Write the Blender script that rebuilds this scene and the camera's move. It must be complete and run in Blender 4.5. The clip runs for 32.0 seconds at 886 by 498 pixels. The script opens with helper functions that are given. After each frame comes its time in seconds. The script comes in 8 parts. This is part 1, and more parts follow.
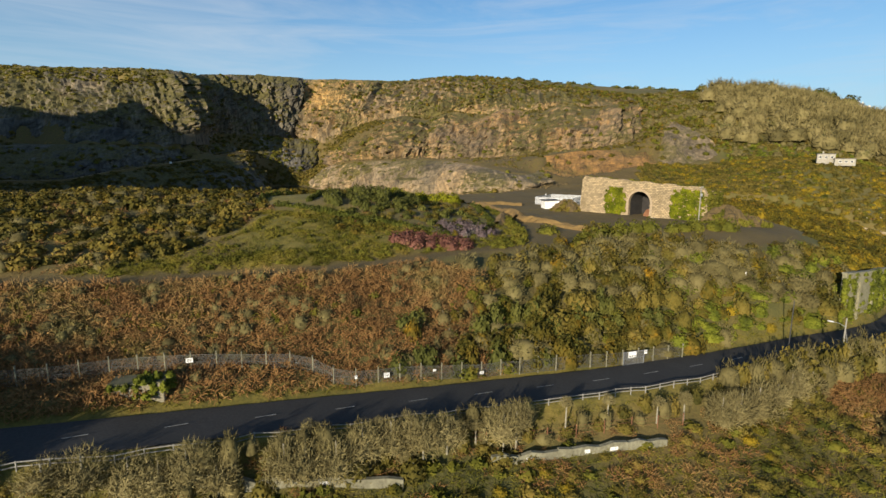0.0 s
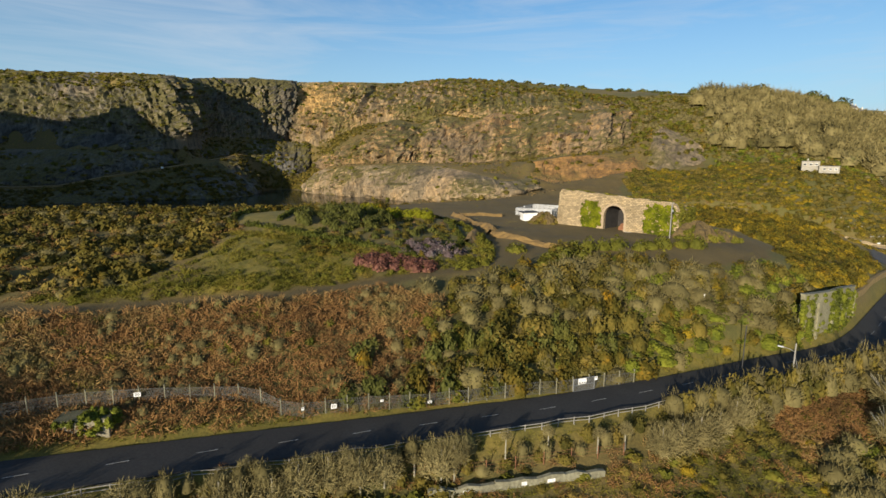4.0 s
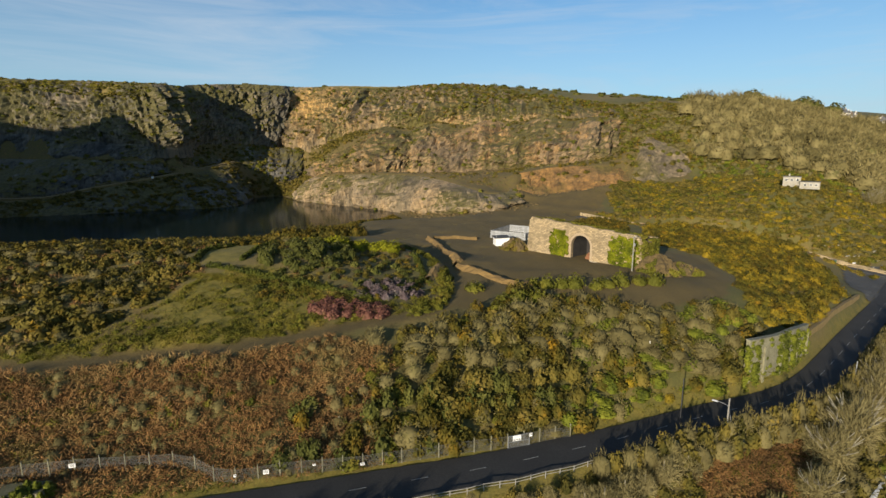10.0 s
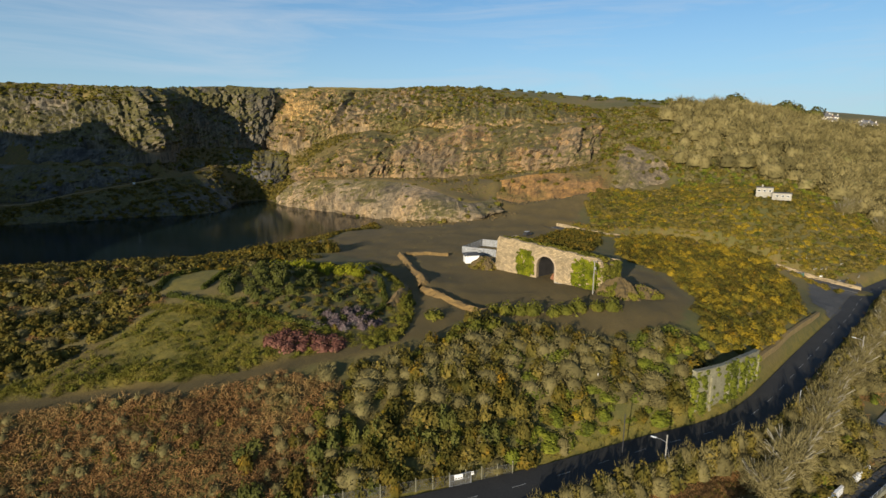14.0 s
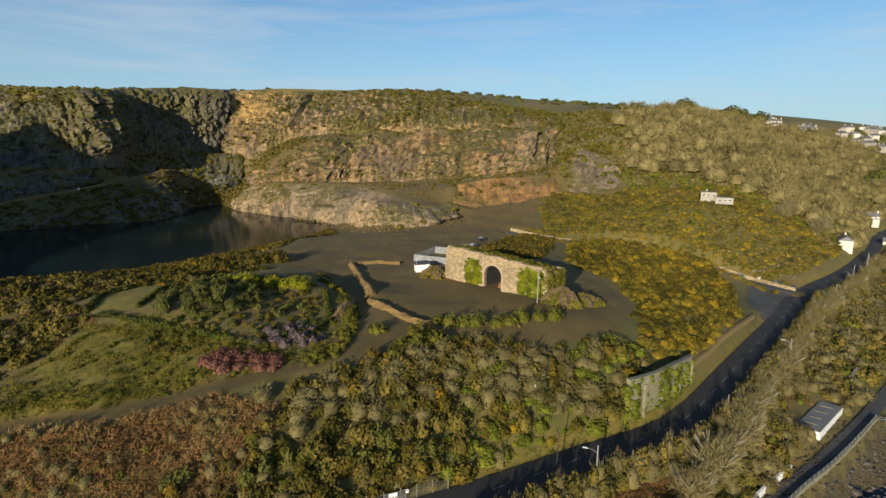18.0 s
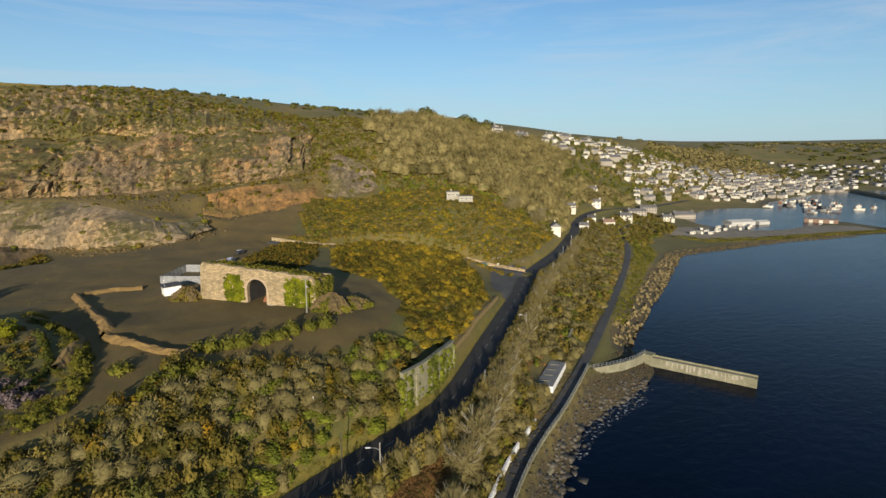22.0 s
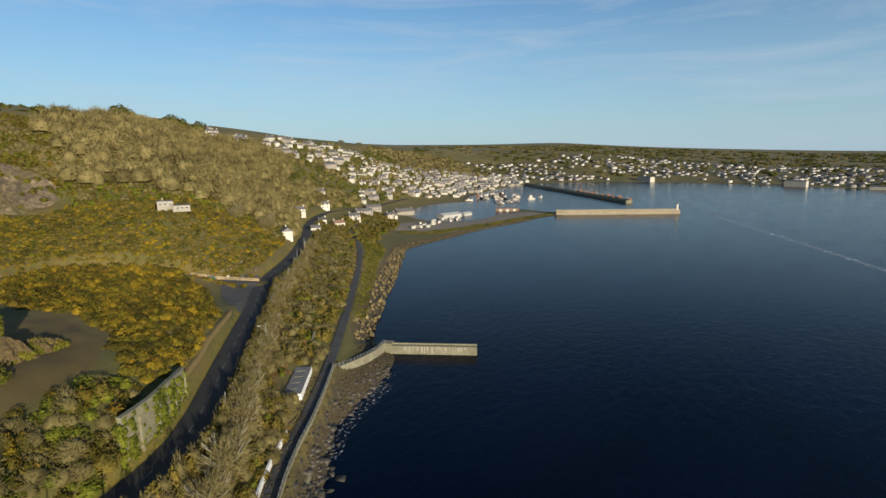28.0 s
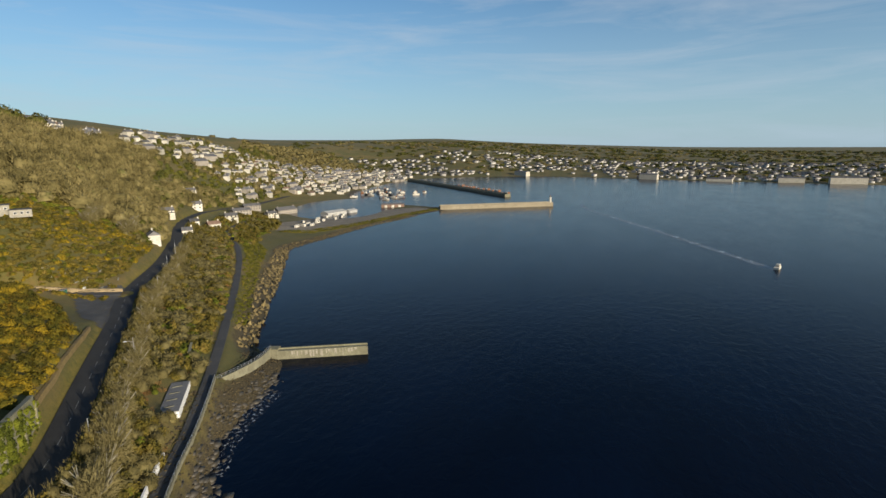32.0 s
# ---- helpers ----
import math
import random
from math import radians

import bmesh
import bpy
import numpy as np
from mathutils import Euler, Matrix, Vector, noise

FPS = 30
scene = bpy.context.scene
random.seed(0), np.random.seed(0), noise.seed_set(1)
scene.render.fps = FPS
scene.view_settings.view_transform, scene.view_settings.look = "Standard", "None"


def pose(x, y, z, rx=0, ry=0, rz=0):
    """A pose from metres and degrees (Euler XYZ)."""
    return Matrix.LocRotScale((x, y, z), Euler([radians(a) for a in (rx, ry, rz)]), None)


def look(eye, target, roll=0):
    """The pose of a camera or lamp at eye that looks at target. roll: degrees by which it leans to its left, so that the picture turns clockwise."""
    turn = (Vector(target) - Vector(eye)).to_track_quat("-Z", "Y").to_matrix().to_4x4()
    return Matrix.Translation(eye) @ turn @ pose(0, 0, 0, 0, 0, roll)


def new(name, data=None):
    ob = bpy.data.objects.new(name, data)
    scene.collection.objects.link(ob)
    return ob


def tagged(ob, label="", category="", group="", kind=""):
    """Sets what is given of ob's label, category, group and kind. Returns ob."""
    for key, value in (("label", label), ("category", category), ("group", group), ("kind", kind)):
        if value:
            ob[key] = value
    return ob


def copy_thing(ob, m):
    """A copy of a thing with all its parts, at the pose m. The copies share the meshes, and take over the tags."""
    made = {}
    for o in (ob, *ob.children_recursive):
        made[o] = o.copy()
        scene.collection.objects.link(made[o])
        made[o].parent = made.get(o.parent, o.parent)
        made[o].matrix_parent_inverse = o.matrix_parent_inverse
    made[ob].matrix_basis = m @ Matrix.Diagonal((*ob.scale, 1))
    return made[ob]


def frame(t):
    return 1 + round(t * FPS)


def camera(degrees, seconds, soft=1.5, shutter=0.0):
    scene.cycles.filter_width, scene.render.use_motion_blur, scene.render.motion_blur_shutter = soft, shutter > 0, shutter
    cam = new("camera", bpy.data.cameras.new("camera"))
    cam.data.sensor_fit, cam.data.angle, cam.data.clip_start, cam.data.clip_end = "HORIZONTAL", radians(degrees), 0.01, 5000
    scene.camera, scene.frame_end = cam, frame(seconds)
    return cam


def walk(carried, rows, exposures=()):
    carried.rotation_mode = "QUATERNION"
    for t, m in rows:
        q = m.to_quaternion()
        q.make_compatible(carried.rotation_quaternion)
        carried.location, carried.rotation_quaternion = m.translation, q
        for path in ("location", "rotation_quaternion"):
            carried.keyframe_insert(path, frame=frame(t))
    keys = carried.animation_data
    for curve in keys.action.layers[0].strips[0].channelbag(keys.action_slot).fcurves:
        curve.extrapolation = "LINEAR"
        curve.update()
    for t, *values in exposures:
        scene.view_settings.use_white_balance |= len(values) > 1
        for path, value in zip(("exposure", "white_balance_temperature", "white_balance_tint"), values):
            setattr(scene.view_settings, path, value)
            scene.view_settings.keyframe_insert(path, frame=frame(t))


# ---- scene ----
# the camera: seconds, place, yaw, pitch, roll
FLIGHT = [
    (0, 0.00, 0.00, 48.55, 0.000, -9.767, 0.450),
    (0.5, 1.11, -0.10, 49.06, 0.066, -9.684, 0.359),
    (1, 2.18, -0.21, 49.53, 0.074, -9.744, 0.404),
    (1.5, 3.15, -0.28, 50.04, 0.131, -9.769, 0.321),
    (2, 4.04, -0.33, 50.63, 0.109, -9.822, 0.324),
    (2.5, 4.89, -0.37, 51.28, 0.101, -9.910, 0.330),
    (3, 5.71, -0.42, 52.01, 0.045, -9.985, 0.407),
    (3.5, 6.52, -0.56, 52.78, 0.067, -9.998, 0.395),
    (5.5, 9.81, -0.67, 56.26, 0.085, -10.102, 0.330),
    (6, 10.65, -0.70, 57.17, 0.089, -10.153, 0.366),
    (6.5, 11.48, -0.74, 58.10, 0.110, -10.194, 0.340),
    (7, 12.33, -0.75, 59.01, 0.144, -10.223, 0.384),
    (7.5, 13.21, -0.74, 59.89, 0.168, -10.280, 0.322),
    (8, 14.06, -0.77, 60.73, 0.176, -10.351, 0.384),
    (8.5, 14.92, -0.79, 61.59, 0.254, -10.445, 0.394),
    (9, 15.79, -0.78, 62.51, 0.298, -10.563, 0.327),
    (9.5, 16.66, -0.78, 63.46, 0.323, -10.517, 0.334),
    (10, 17.56, -0.81, 64.44, 0.373, -10.598, 0.276),
    (10.5, 18.49, -0.83, 65.50, 0.366, -10.567, 0.334),
    (11, 19.49, -0.84, 66.60, 0.415, -10.723, 0.330),
    (11.5, 20.50, -0.84, 67.75, 0.474, -10.796, 0.246),
    (12, 21.52, -0.88, 68.90, 0.511, -10.884, 0.258),
    (12.5, 22.58, -0.93, 70.01, 0.612, -10.926, 0.251),
    (13, 23.68, -1.00, 71.05, 0.472, -11.050, 0.382),
    (13.5, 24.77, -1.07, 71.99, 0.262, -11.154, 0.381),
    (14, 25.83, -1.15, 72.87, -0.325, -11.201, 0.332),
    (14.5, 26.87, -1.21, 73.73, -0.617, -11.223, 0.358),
    (16.5, 30.74, -1.22, 76.17, -1.568, -11.249, 0.417),
    (17, 31.16, -1.17, 76.24, -1.673, -11.258, 0.400),
    (17.5, 31.46, -1.17, 76.24, -2.230, -11.266, 0.411),
    (18, 31.65, -1.18, 76.21, -4.028, -11.223, 0.340),
    (18.5, 31.76, -1.18, 76.18, -6.342, -11.233, 0.376),
    (19, 31.84, -1.15, 76.16, -8.673, -11.191, 0.311),
    (19.5, 31.90, -1.09, 76.18, -11.291, -11.136, 0.255),
    (20, 31.93, -1.03, 76.26, -14.093, -11.070, 0.207),
    (20.5, 31.93, -1.00, 76.39, -17.030, -10.959, 0.140),
    (21, 31.89, -0.96, 76.53, -21.059, -10.861, 0.120),
    (21.5, 31.83, -0.89, 76.65, -26.114, -10.768, 0.051),
    (22, 31.70, -0.81, 76.74, -29.786, -10.676, -0.009),
    (22.5, 31.57, -0.76, 76.78, -32.484, -10.617, -0.140),
    (23, 31.47, -0.73, 76.81, -35.029, -10.569, -0.119),
    (23.5, 31.40, -0.73, 76.83, -38.320, -10.427, -0.178),
    (24, 31.40, -0.74, 76.83, -42.387, -10.396, -0.211),
    (24.5, 31.43, -0.74, 76.81, -46.418, -10.360, -0.282),
    (25, 31.47, -0.73, 76.75, -49.086, -10.356, -0.450),
    (25.5, 31.52, -0.71, 76.66, -50.814, -10.370, -0.505),
    (27.5, 32.24, -0.22, 76.10, -57.321, -10.405, -0.589),
    (28, 32.21, -0.20, 76.11, -58.735, -10.404, -0.545),
    (28.5, 32.16, -0.20, 76.22, -59.201, -10.525, -0.602),
    (29, 32.07, -0.22, 76.36, -59.851, -10.577, -0.507),
    (29.5, 31.96, -0.27, 76.48, -61.575, -10.658, -0.536),
    (30, 31.85, -0.35, 76.58, -63.932, -10.757, -0.531),
    (30.5, 31.76, -0.43, 76.68, -66.116, -10.835, -0.563),
    (31, 31.70, -0.49, 76.79, -68.232, -10.903, -0.535),
    (31.5, 31.64, -0.54, 76.90, -70.050, -10.950, -0.574),
    (32, 31.58, -0.58, 77.00, -71.244, -10.993, -0.443),
]


def aim(x, y, z, yaw, pitch, roll):
    """A camera pose: yaw to the left of +y, pitch up, roll as look() takes it."""
    return pose(x, y, z) @ pose(0, 0, 0, 0, 0, yaw) @ pose(0, 0, 0, 90 + pitch) @ pose(0, 0, 0, 0, 0, roll)


cam = camera(80.38, 32.0)
walk(cam, [(t, aim(*p)) for t, *p in FLIGHT], [(0.0, 0.65), (9.0, 0.59), (20.0, 0.57), (26.0, 0.52), (32.0, 0.44)])

# ---- sky and sun ----
SUN_WAY = Vector((-0.44, -0.87, 0.0)).normalized()   # towards the low sun, over the level ground
SUN_UP = radians(12.0)

world = bpy.data.worlds.new("world")
scene.world = world
world.use_nodes = True
wn, wl = world.node_tree.nodes, world.node_tree.links
wn.clear()
w_out = wn.new("ShaderNodeOutputWorld")
w_bg = wn.new("ShaderNodeBackground")
w_sky = wn.new("ShaderNodeTexSky")
w_sky.sky_type = "NISHITA"
w_sky.sun_disc = False
w_sky.sun_elevation = SUN_UP
w_sky.sun_rotation = math.atan2(SUN_WAY.x, SUN_WAY.y)
w_sky.altitude = 50.0
w_sky.air_density, w_sky.dust_density, w_sky.ozone_density = 1.0, 0.3, 3.0
w_bg.inputs["Strength"].default_value = 0.078
# thin cirrus, drawn out along one direction
w_tc = wn.new("ShaderNodeTexCoord")
w_map = wn.new("ShaderNodeMapping")
w_map.inputs["Rotation"].default_value = (0.0, radians(-4), radians(25))
w_map.inputs["Scale"].default_value = (1.2, 1.2, 11.0)
w_noise = wn.new("ShaderNodeTexNoise")
w_noise.inputs["Scale"].default_value = 2.1
w_noise.inputs["Detail"].default_value = 5.0
w_noise.inputs["Roughness"].default_value = 0.62
w_noise.inputs["Distortion"].default_value = 0.6
w_ramp = wn.new("ShaderNodeValToRGB")
w_ramp.color_ramp.elements[0].position = 0.44
w_ramp.color_ramp.elements[0].color = (0, 0, 0, 1)
w_ramp.color_ramp.elements[1].position = 0.86
w_ramp.color_ramp.elements[1].color = (0.66, 0.66, 0.66, 1)
w_mix = wn.new("ShaderNodeMix")
w_mix.data_type = "RGBA"
w_mix.inputs["B"].default_value = (5.2, 5.6, 6.2, 1)
wl.new(w_tc.outputs["Generated"], w_map.inputs["Vector"])
wl.new(w_map.outputs["Vector"], w_noise.inputs["Vector"])
wl.new(w_noise.outputs["Fac"], w_ramp.inputs["Fac"])
wl.new(w_ramp.outputs["Color"], w_mix.inputs["Factor"])
w_tint = wn.new("ShaderNodeMix")
w_tint.data_type, w_tint.blend_type = "RGBA", "MULTIPLY"
w_tint.inputs["Factor"].default_value = 1.0
w_tint.inputs["B"].default_value = (0.76, 1.04, 1.19, 1)
wl.new(w_sky.outputs["Color"], w_tint.inputs["A"])
wl.new(w_tint.outputs["Result"], w_mix.inputs["A"])
# pale haze all round the horizon
w_sep, w_abs, w_haze = wn.new("ShaderNodeSeparateXYZ"), wn.new("ShaderNodeMath"), wn.new("ShaderNodeValToRGB")
w_abs.operation = "ABSOLUTE"
w_haze.color_ramp.elements[0].color, w_haze.color_ramp.elements[0].position = (0.75, 0.75, 0.75, 1), 0.0
w_haze.color_ramp.elements[1].color, w_haze.color_ramp.elements[1].position = (0, 0, 0, 1), 0.30
w_mist = wn.new("ShaderNodeMix")
w_mist.data_type = "RGBA"
w_mist.inputs["B"].default_value = (3.9, 5.3, 6.5, 1)
wl.new(w_tc.outputs["Generated"], w_sep.inputs["Vector"])
wl.new(w_sep.outputs["Z"], w_abs.inputs[0])
wl.new(w_abs.outputs[0], w_haze.inputs["Fac"])
wl.new(w_haze.outputs["Color"], w_mist.inputs["Factor"])
wl.new(w_mix.outputs["Result"], w_mist.inputs["A"])
wl.new(w_mist.outputs["Result"], w_bg.inputs["Color"])
wl.new(w_bg.outputs["Background"], w_out.inputs["Surface"])

sun = new("sun", bpy.data.lights.new("sun", "SUN"))
sun.data.energy = 5.0
sun.data.angle = radians(0.53)
sun.data.color = (1.0, 0.885, 0.70)
sun.matrix_world = look((0, 0, 0), (-SUN_WAY.x * math.cos(SUN_UP), -SUN_WAY.y * math.cos(SUN_UP), -math.sin(SUN_UP)))



# ---- materials ----
def mat(name, rough=0.9, metal=0.0):
    m = bpy.data.materials.new(name)
    m.use_nodes = True
    b = m.node_tree.nodes["Principled BSDF"]
    b.inputs["Roughness"].default_value = rough
    b.inputs["Metallic"].default_value = metal
    return m, m.node_tree.nodes, m.node_tree.links, b


def earthy(c, warm=1.15, cool=0.52):
    """The warm side of a soil, stone or plant colour."""
    return (c[0] * warm, c[1], c[2] * cool)


def ramp(nodes, stops):
    r = nodes.new("ShaderNodeValToRGB")
    e = r.color_ramp.elements
    while len(e) < len(stops):
        e.new(0.5)
    for el, (p, c) in zip(e, stops):
        el.position, el.color = p, (*c, 1)
    return r


def tex_noise(nodes, links, scale, detail=4.0, rough=0.6, squash=(1, 1, 1), distort=0.0):
    tc = nodes.new("ShaderNodeTexCoord")
    mp = nodes.new("ShaderNodeMapping")
    mp.inputs["Scale"].default_value = squash
    n = nodes.new("ShaderNodeTexNoise")
    n.inputs["Scale"].default_value = scale
    n.inputs["Detail"].default_value = detail
    n.inputs["Roughness"].default_value = rough
    n.inputs["Distortion"].default_value = distort
    links.new(tc.outputs["Object"], mp.inputs["Vector"])
    links.new(mp.outputs["Vector"], n.inputs["Vector"])
    return n


def mixed(nodes, links, fac, a, b, mode="MIX"):
    m = nodes.new("ShaderNodeMix")
    m.data_type = "RGBA"
    m.blend_type = mode
    for key, v in (("Factor", fac), ("A", a), ("B", b)):
        if isinstance(v, (int, float)):
            m.inputs[key].default_value = v
        elif isinstance(v, tuple):
            m.inputs[key].default_value = (*v, 1)
        else:
            links.new(v, m.inputs[key])
    return m.outputs["Result"]


def bumped(nodes, links, bsdf, height, strength=0.4, distance=0.1):
    b = nodes.new("ShaderNodeBump")
    b.inputs["Strength"].default_value = strength
    b.inputs["Distance"].default_value = distance
    links.new(height, b.inputs["Height"])
    links.new(b.outputs["Normal"], bsdf.inputs["Normal"])


def surface(name, tones, scale, rough=0.9, bump=0.4, depth=0.1, fine=8.0, squash=(1, 1, 1), spread=0.3, metal=0.0, island=0.0, each=0.0):
    """A worn surface: broad patches through the tones, a fine grain over them, and relief."""
    m, n, l, b = mat(name, rough, metal)
    big = tex_noise(n, l, scale, 5, 0.6, squash, 0.4)
    small = tex_noise(n, l, scale * fine, 4, 0.65, squash)
    k = len(tones)
    r = ramp(n, [(0.5 - spread + 2 * spread * i / max(k - 1, 1), t) for i, t in enumerate(tones)])
    l.new(big.outputs["Fac"], r.inputs["Fac"])
    g = ramp(n, [(0.25, (0.55, 0.55, 0.55)), (0.75, (1.35, 1.35, 1.35))])
    l.new(small.outputs["Fac"], g.inputs["Fac"])
    col = mixed(n, l, 1.0, r.outputs["Color"], g.outputs["Color"], "MULTIPLY")
    for amount, source in ((island, "island"), (each, "each")):
        if amount:
            if source == "island":
                o = n.new("ShaderNodeNewGeometry").outputs["Random Per Island"]
            else:
                o = n.new("ShaderNodeObjectInfo").outputs["Random"]
            v = ramp(n, [(0.0, (1 - amount,) * 3), (1.0, (1 + amount,) * 3)])
            l.new(o, v.inputs["Fac"])
            col = mixed(n, l, 1.0, col, v.outputs["Color"], "MULTIPLY")
    l.new(col, b.inputs["Base Color"])
    bumped(n, l, b, small.outputs["Fac"], bump, depth)
    return m



# ---- the plan: lines over the ground, metres, z above the sea ----
ROAD = [(-190, -6, 27), (-110, 20, 24.5), (-60, 39.5, 22.2), (-42, 46, 21.3), (-24, 53.4, 20), (-12, 57.9, 19.3), (1.3, 62.7, 18.6), (13, 66.7, 18.2), (26, 71.2, 17.8),
        (47, 80, 17.2), (67, 89.6, 16.6), (84, 97, 16.2), (99, 107.5, 16), (131, 137.5, 16), (165, 169, 16), (196, 199, 16), (248, 235, 17),
        (300, 278, 18.5), (352, 325, 20), (400, 352, 21), (470, 388, 16), (560, 425, 9), (700, 470, 7)]
PATH = [(-60, -8, 7.5), (20, 20, 7.5), (70, 59, 8), (95, 79.3, 8), (109, 89, 8), (124, 98, 8), (150, 115.5, 8), (194, 147, 8), (264, 199.5, 8),
        (322, 247, 9), (384, 309, 10), (450, 340, 9)]
SHORE = [(-200, -60, 0), (-60, -22, 0), (20, 5, 0), (78, 48, 0), (109, 80, 0), (133, 98, 0), (160, 104, 0), (184, 114, 0), (194, 134, 0), (222, 152, 0),
         (279, 186, 0), (344, 225, 0), (375, 242, 0), (424, 240, 0), (495, 237, 0), (600, 218, 0), (658, 203, 0), (672, 212, 0), (690, 260, 0),
         (740, 330, 0), (800, 415, 0), (900, 450, 0), (1080, 480, 0), (1250, 470, 0), (1380, 330, 0), (1420, 140, 0), (1330, -110, 0),
         (1280, -300, 0), (1240, -480, 0), (1180, -900, 0), (1000, -2000, 0)]
# offshore bed
BED = [(-100, -90, -9), (60, -20, -8), (130, 60, -7), (175, 85, -6), (215, 115, -6), (300, 160, -7), (420, 190, -8), (600, 170, -8), (800, 150, -8),
       (780, 280, -5), (1000, 380, -6), (1250, 200, -9), (1000, -200, -14), (600, -300, -14), (200, -300, -14), (1000, -900, -14), (0, -1500, -14)]
# between road and path
LOWER = [(-80, 20, 15), (-46, 34, 16), (-21, 47, 14.4), (-5, 50, 14.4), (6, 54.2, 13.8), (26, 59.6, 13.5), (45, 62, 12.5), (70, 72, 11.5), (100, 94, 11.5), (128, 116, 11), (165, 150, 12), (230, 203, 12),
         (300, 255, 12), (-60, 10, 8.5), (-10, 20, 8), (20, 35, 8.5), (-28, 40, 12.5), (2, 45, 12), (26, 51, 11.5), (48, 54, 10)]
# the bank above the road and the terrace behind it
TERRACE = [(-110, 32, 27.5), (-110, 60, 32), (-46, 54.5, 23.4), (-37, 59.2, 23.1), (-52, 74, 29.6), (-24, 62.8, 22), (-13, 64, 20.2), (-20, 76, 28.5), (5, 69.5, 19.1), (0, 84, 28), (28.5, 77, 18.6),
           (30, 93, 27), (50, 87.5, 18.6), (52, 100, 27.5), (66, 100, 24), (80, 110, 27), (100, 128, 27), (125, 152, 25), (148, 172, 21), (164, 184, 16.9), (172, 194, 16.8), (184, 205, 17.2), (192, 206, 17.2), (-60, 84, 30.5),
           (-16, 90, 30.5), (12, 104, 31), (20, 112, 31.3)]
# quarry floor, garden mound, near bank of the lake
FLOOR = [(35, 133, 31.6), (62, 114, 30.5), (90, 140, 31), (95, 165, 31), (75, 150, 31.6), (45, 190, 32), (12, 200, 32), (-26, 224, 31), (20, 165, 31.8), (20, 260, 32),
         (-20, 268, 29), (45, 290, 33), (70, 253, 32), (107, 325, 36), (110, 220, 29), (140, 228, 27), (150, 195, 25), (85, 330, 37)]
MOUND = [(-14, 146, 38.6), (0, 144, 37.4), (-24, 148, 38.2), (-110, 84, 33), (-84, 100, 36.5), (-82, 128, 39.5), (-50, 104, 35), (-30, 96, 33), (-46, 122, 38.5), (-18, 128, 40), (-18, 112, 35.5), (-4, 142, 36.5), (-2, 108, 33),
         (8, 124, 33), (-20, 160, 36), (-50, 165, 35), (-95, 165, 33), (-130, 150, 36), (-150, 110, 42), (-180, 60, 38)]
# unseen south-west rim, raised so its shadow covers the quarry's western faces
UNSEEN_RIM = [(-234, 214, 66), (-262, 204, 78), (-300, 205, 100), (-338, 212, 138), (-420, 230, 132), (-275, 150, 94), (-350, 110, 104), (-215, 180, 56)]
LAKESIDE = [(-146, 188, 24), (-92, 211, 24), (-57, 248, 24), (-26, 300, 24), (-14, 345, 24), (-40, 373, 24), (-68, 395, 24), (-97, 418, 24), (-118, 452, 24), (-135, 466, 24), (-147, 446, 24),
            (-138, 400, 24), (-142, 369, 24), (-180, 350, 24), (-203, 331, 24), (-240, 311, 24), (-282, 288, 24), (-205, 232, 24)]
LAKEBED = [(-90, 260, 15), (-150, 250, 14), (-210, 270, 14), (-60, 300, 15), (-110, 350, 15), (-170, 310, 14), (-60, 345, 17)]
# benches and rims of the quarry, and the hill behind
BENCH = [(-75, 482, 76), (-150, 492, 62), (-170, 500, 67), (-186, 470, 62), (30, 335, 44), (60, 345, 50), (20, 420, 62), (70, 400, 62), (110, 350, 52), (110, 405, 70)]
RIM = [(-400, 480, 125), (-307, 492, 124), (-236, 450, 118), (-262, 540, 126), (-212, 605, 132), (-137, 583, 130), (-47, 595, 131), (4, 555, 130), (61, 537, 124), (135, 512, 114),
       (201, 466, 105), (160, 455, 98), (170, 400, 84), (-450, 700, 134), (-200, 800, 138), (100, 750, 130), (-520, 350, 112)]
HILL = [(190, 270, 47.5), (198, 264, 46.5), (150, 365, 72), (158, 367, 73.5), (140, 348, 57.5), (182, 355, 63), (172, 350, 60), (165, 380, 79), (128, 392, 70), (150, 331, 50), (172, 345, 62), (188, 275, 46), (188, 380, 84), (210, 420, 98), (240, 330, 66), (230, 290, 47), (225, 250, 30), (290, 420, 90), (308, 518, 106),
        (345, 500, 97), (420, 520, 94), (300, 340, 50), (290, 300, 32), (360, 400, 55), (380, 365, 34), (450, 470, 60), (450, 600, 103), (500, 420, 24), (560, 500, 48),
        (570, 600, 98), (620, 460, 14), (700, 560, 55), (740, 660, 92), (800, 480, 9)]
FAR = [(900, 720, 70), (860, 560, 26), (1040, 840, 98), (1000, 620, 30), (1150, 560, 10), (1300, 700, 30), (1450, 640, 20), (1500, 900, 85), (1600, 420, 40), (1800, 520, 75), (1700, 200, 26),
       (1560, 60, 14), (1550, -200, 10), (1520, -500, 10), (1450, -900, 8), (2138, 1347, 108), (2000, 300, 44), (2050, -100, 32), (2000, -500, 26), (1900, -1000, 20), (3160, 1565, 125), (3332, 1166, 134),
       (3503, 451, 88), (3530, -119, 64), (3493, -520, 55), (3300, -1300, 46), (3000, -2400, 40), (4900, 1500, 120), (4900, -500, 62), (4900, -2500, 50), (1000, 2000, 130), (3000, 3500, 130),
       (-1500, 1500, 140), (-1500, 300, 110), (-900, -100, 20), (-1500, -900, -14), (0, 4000, 140), (-600, 100, 60), (0, -4900, -14), (4900, -4900, -14), (-4900, 4900, 130), (4900, 4900, 130), (-4900, -4900, -14)]


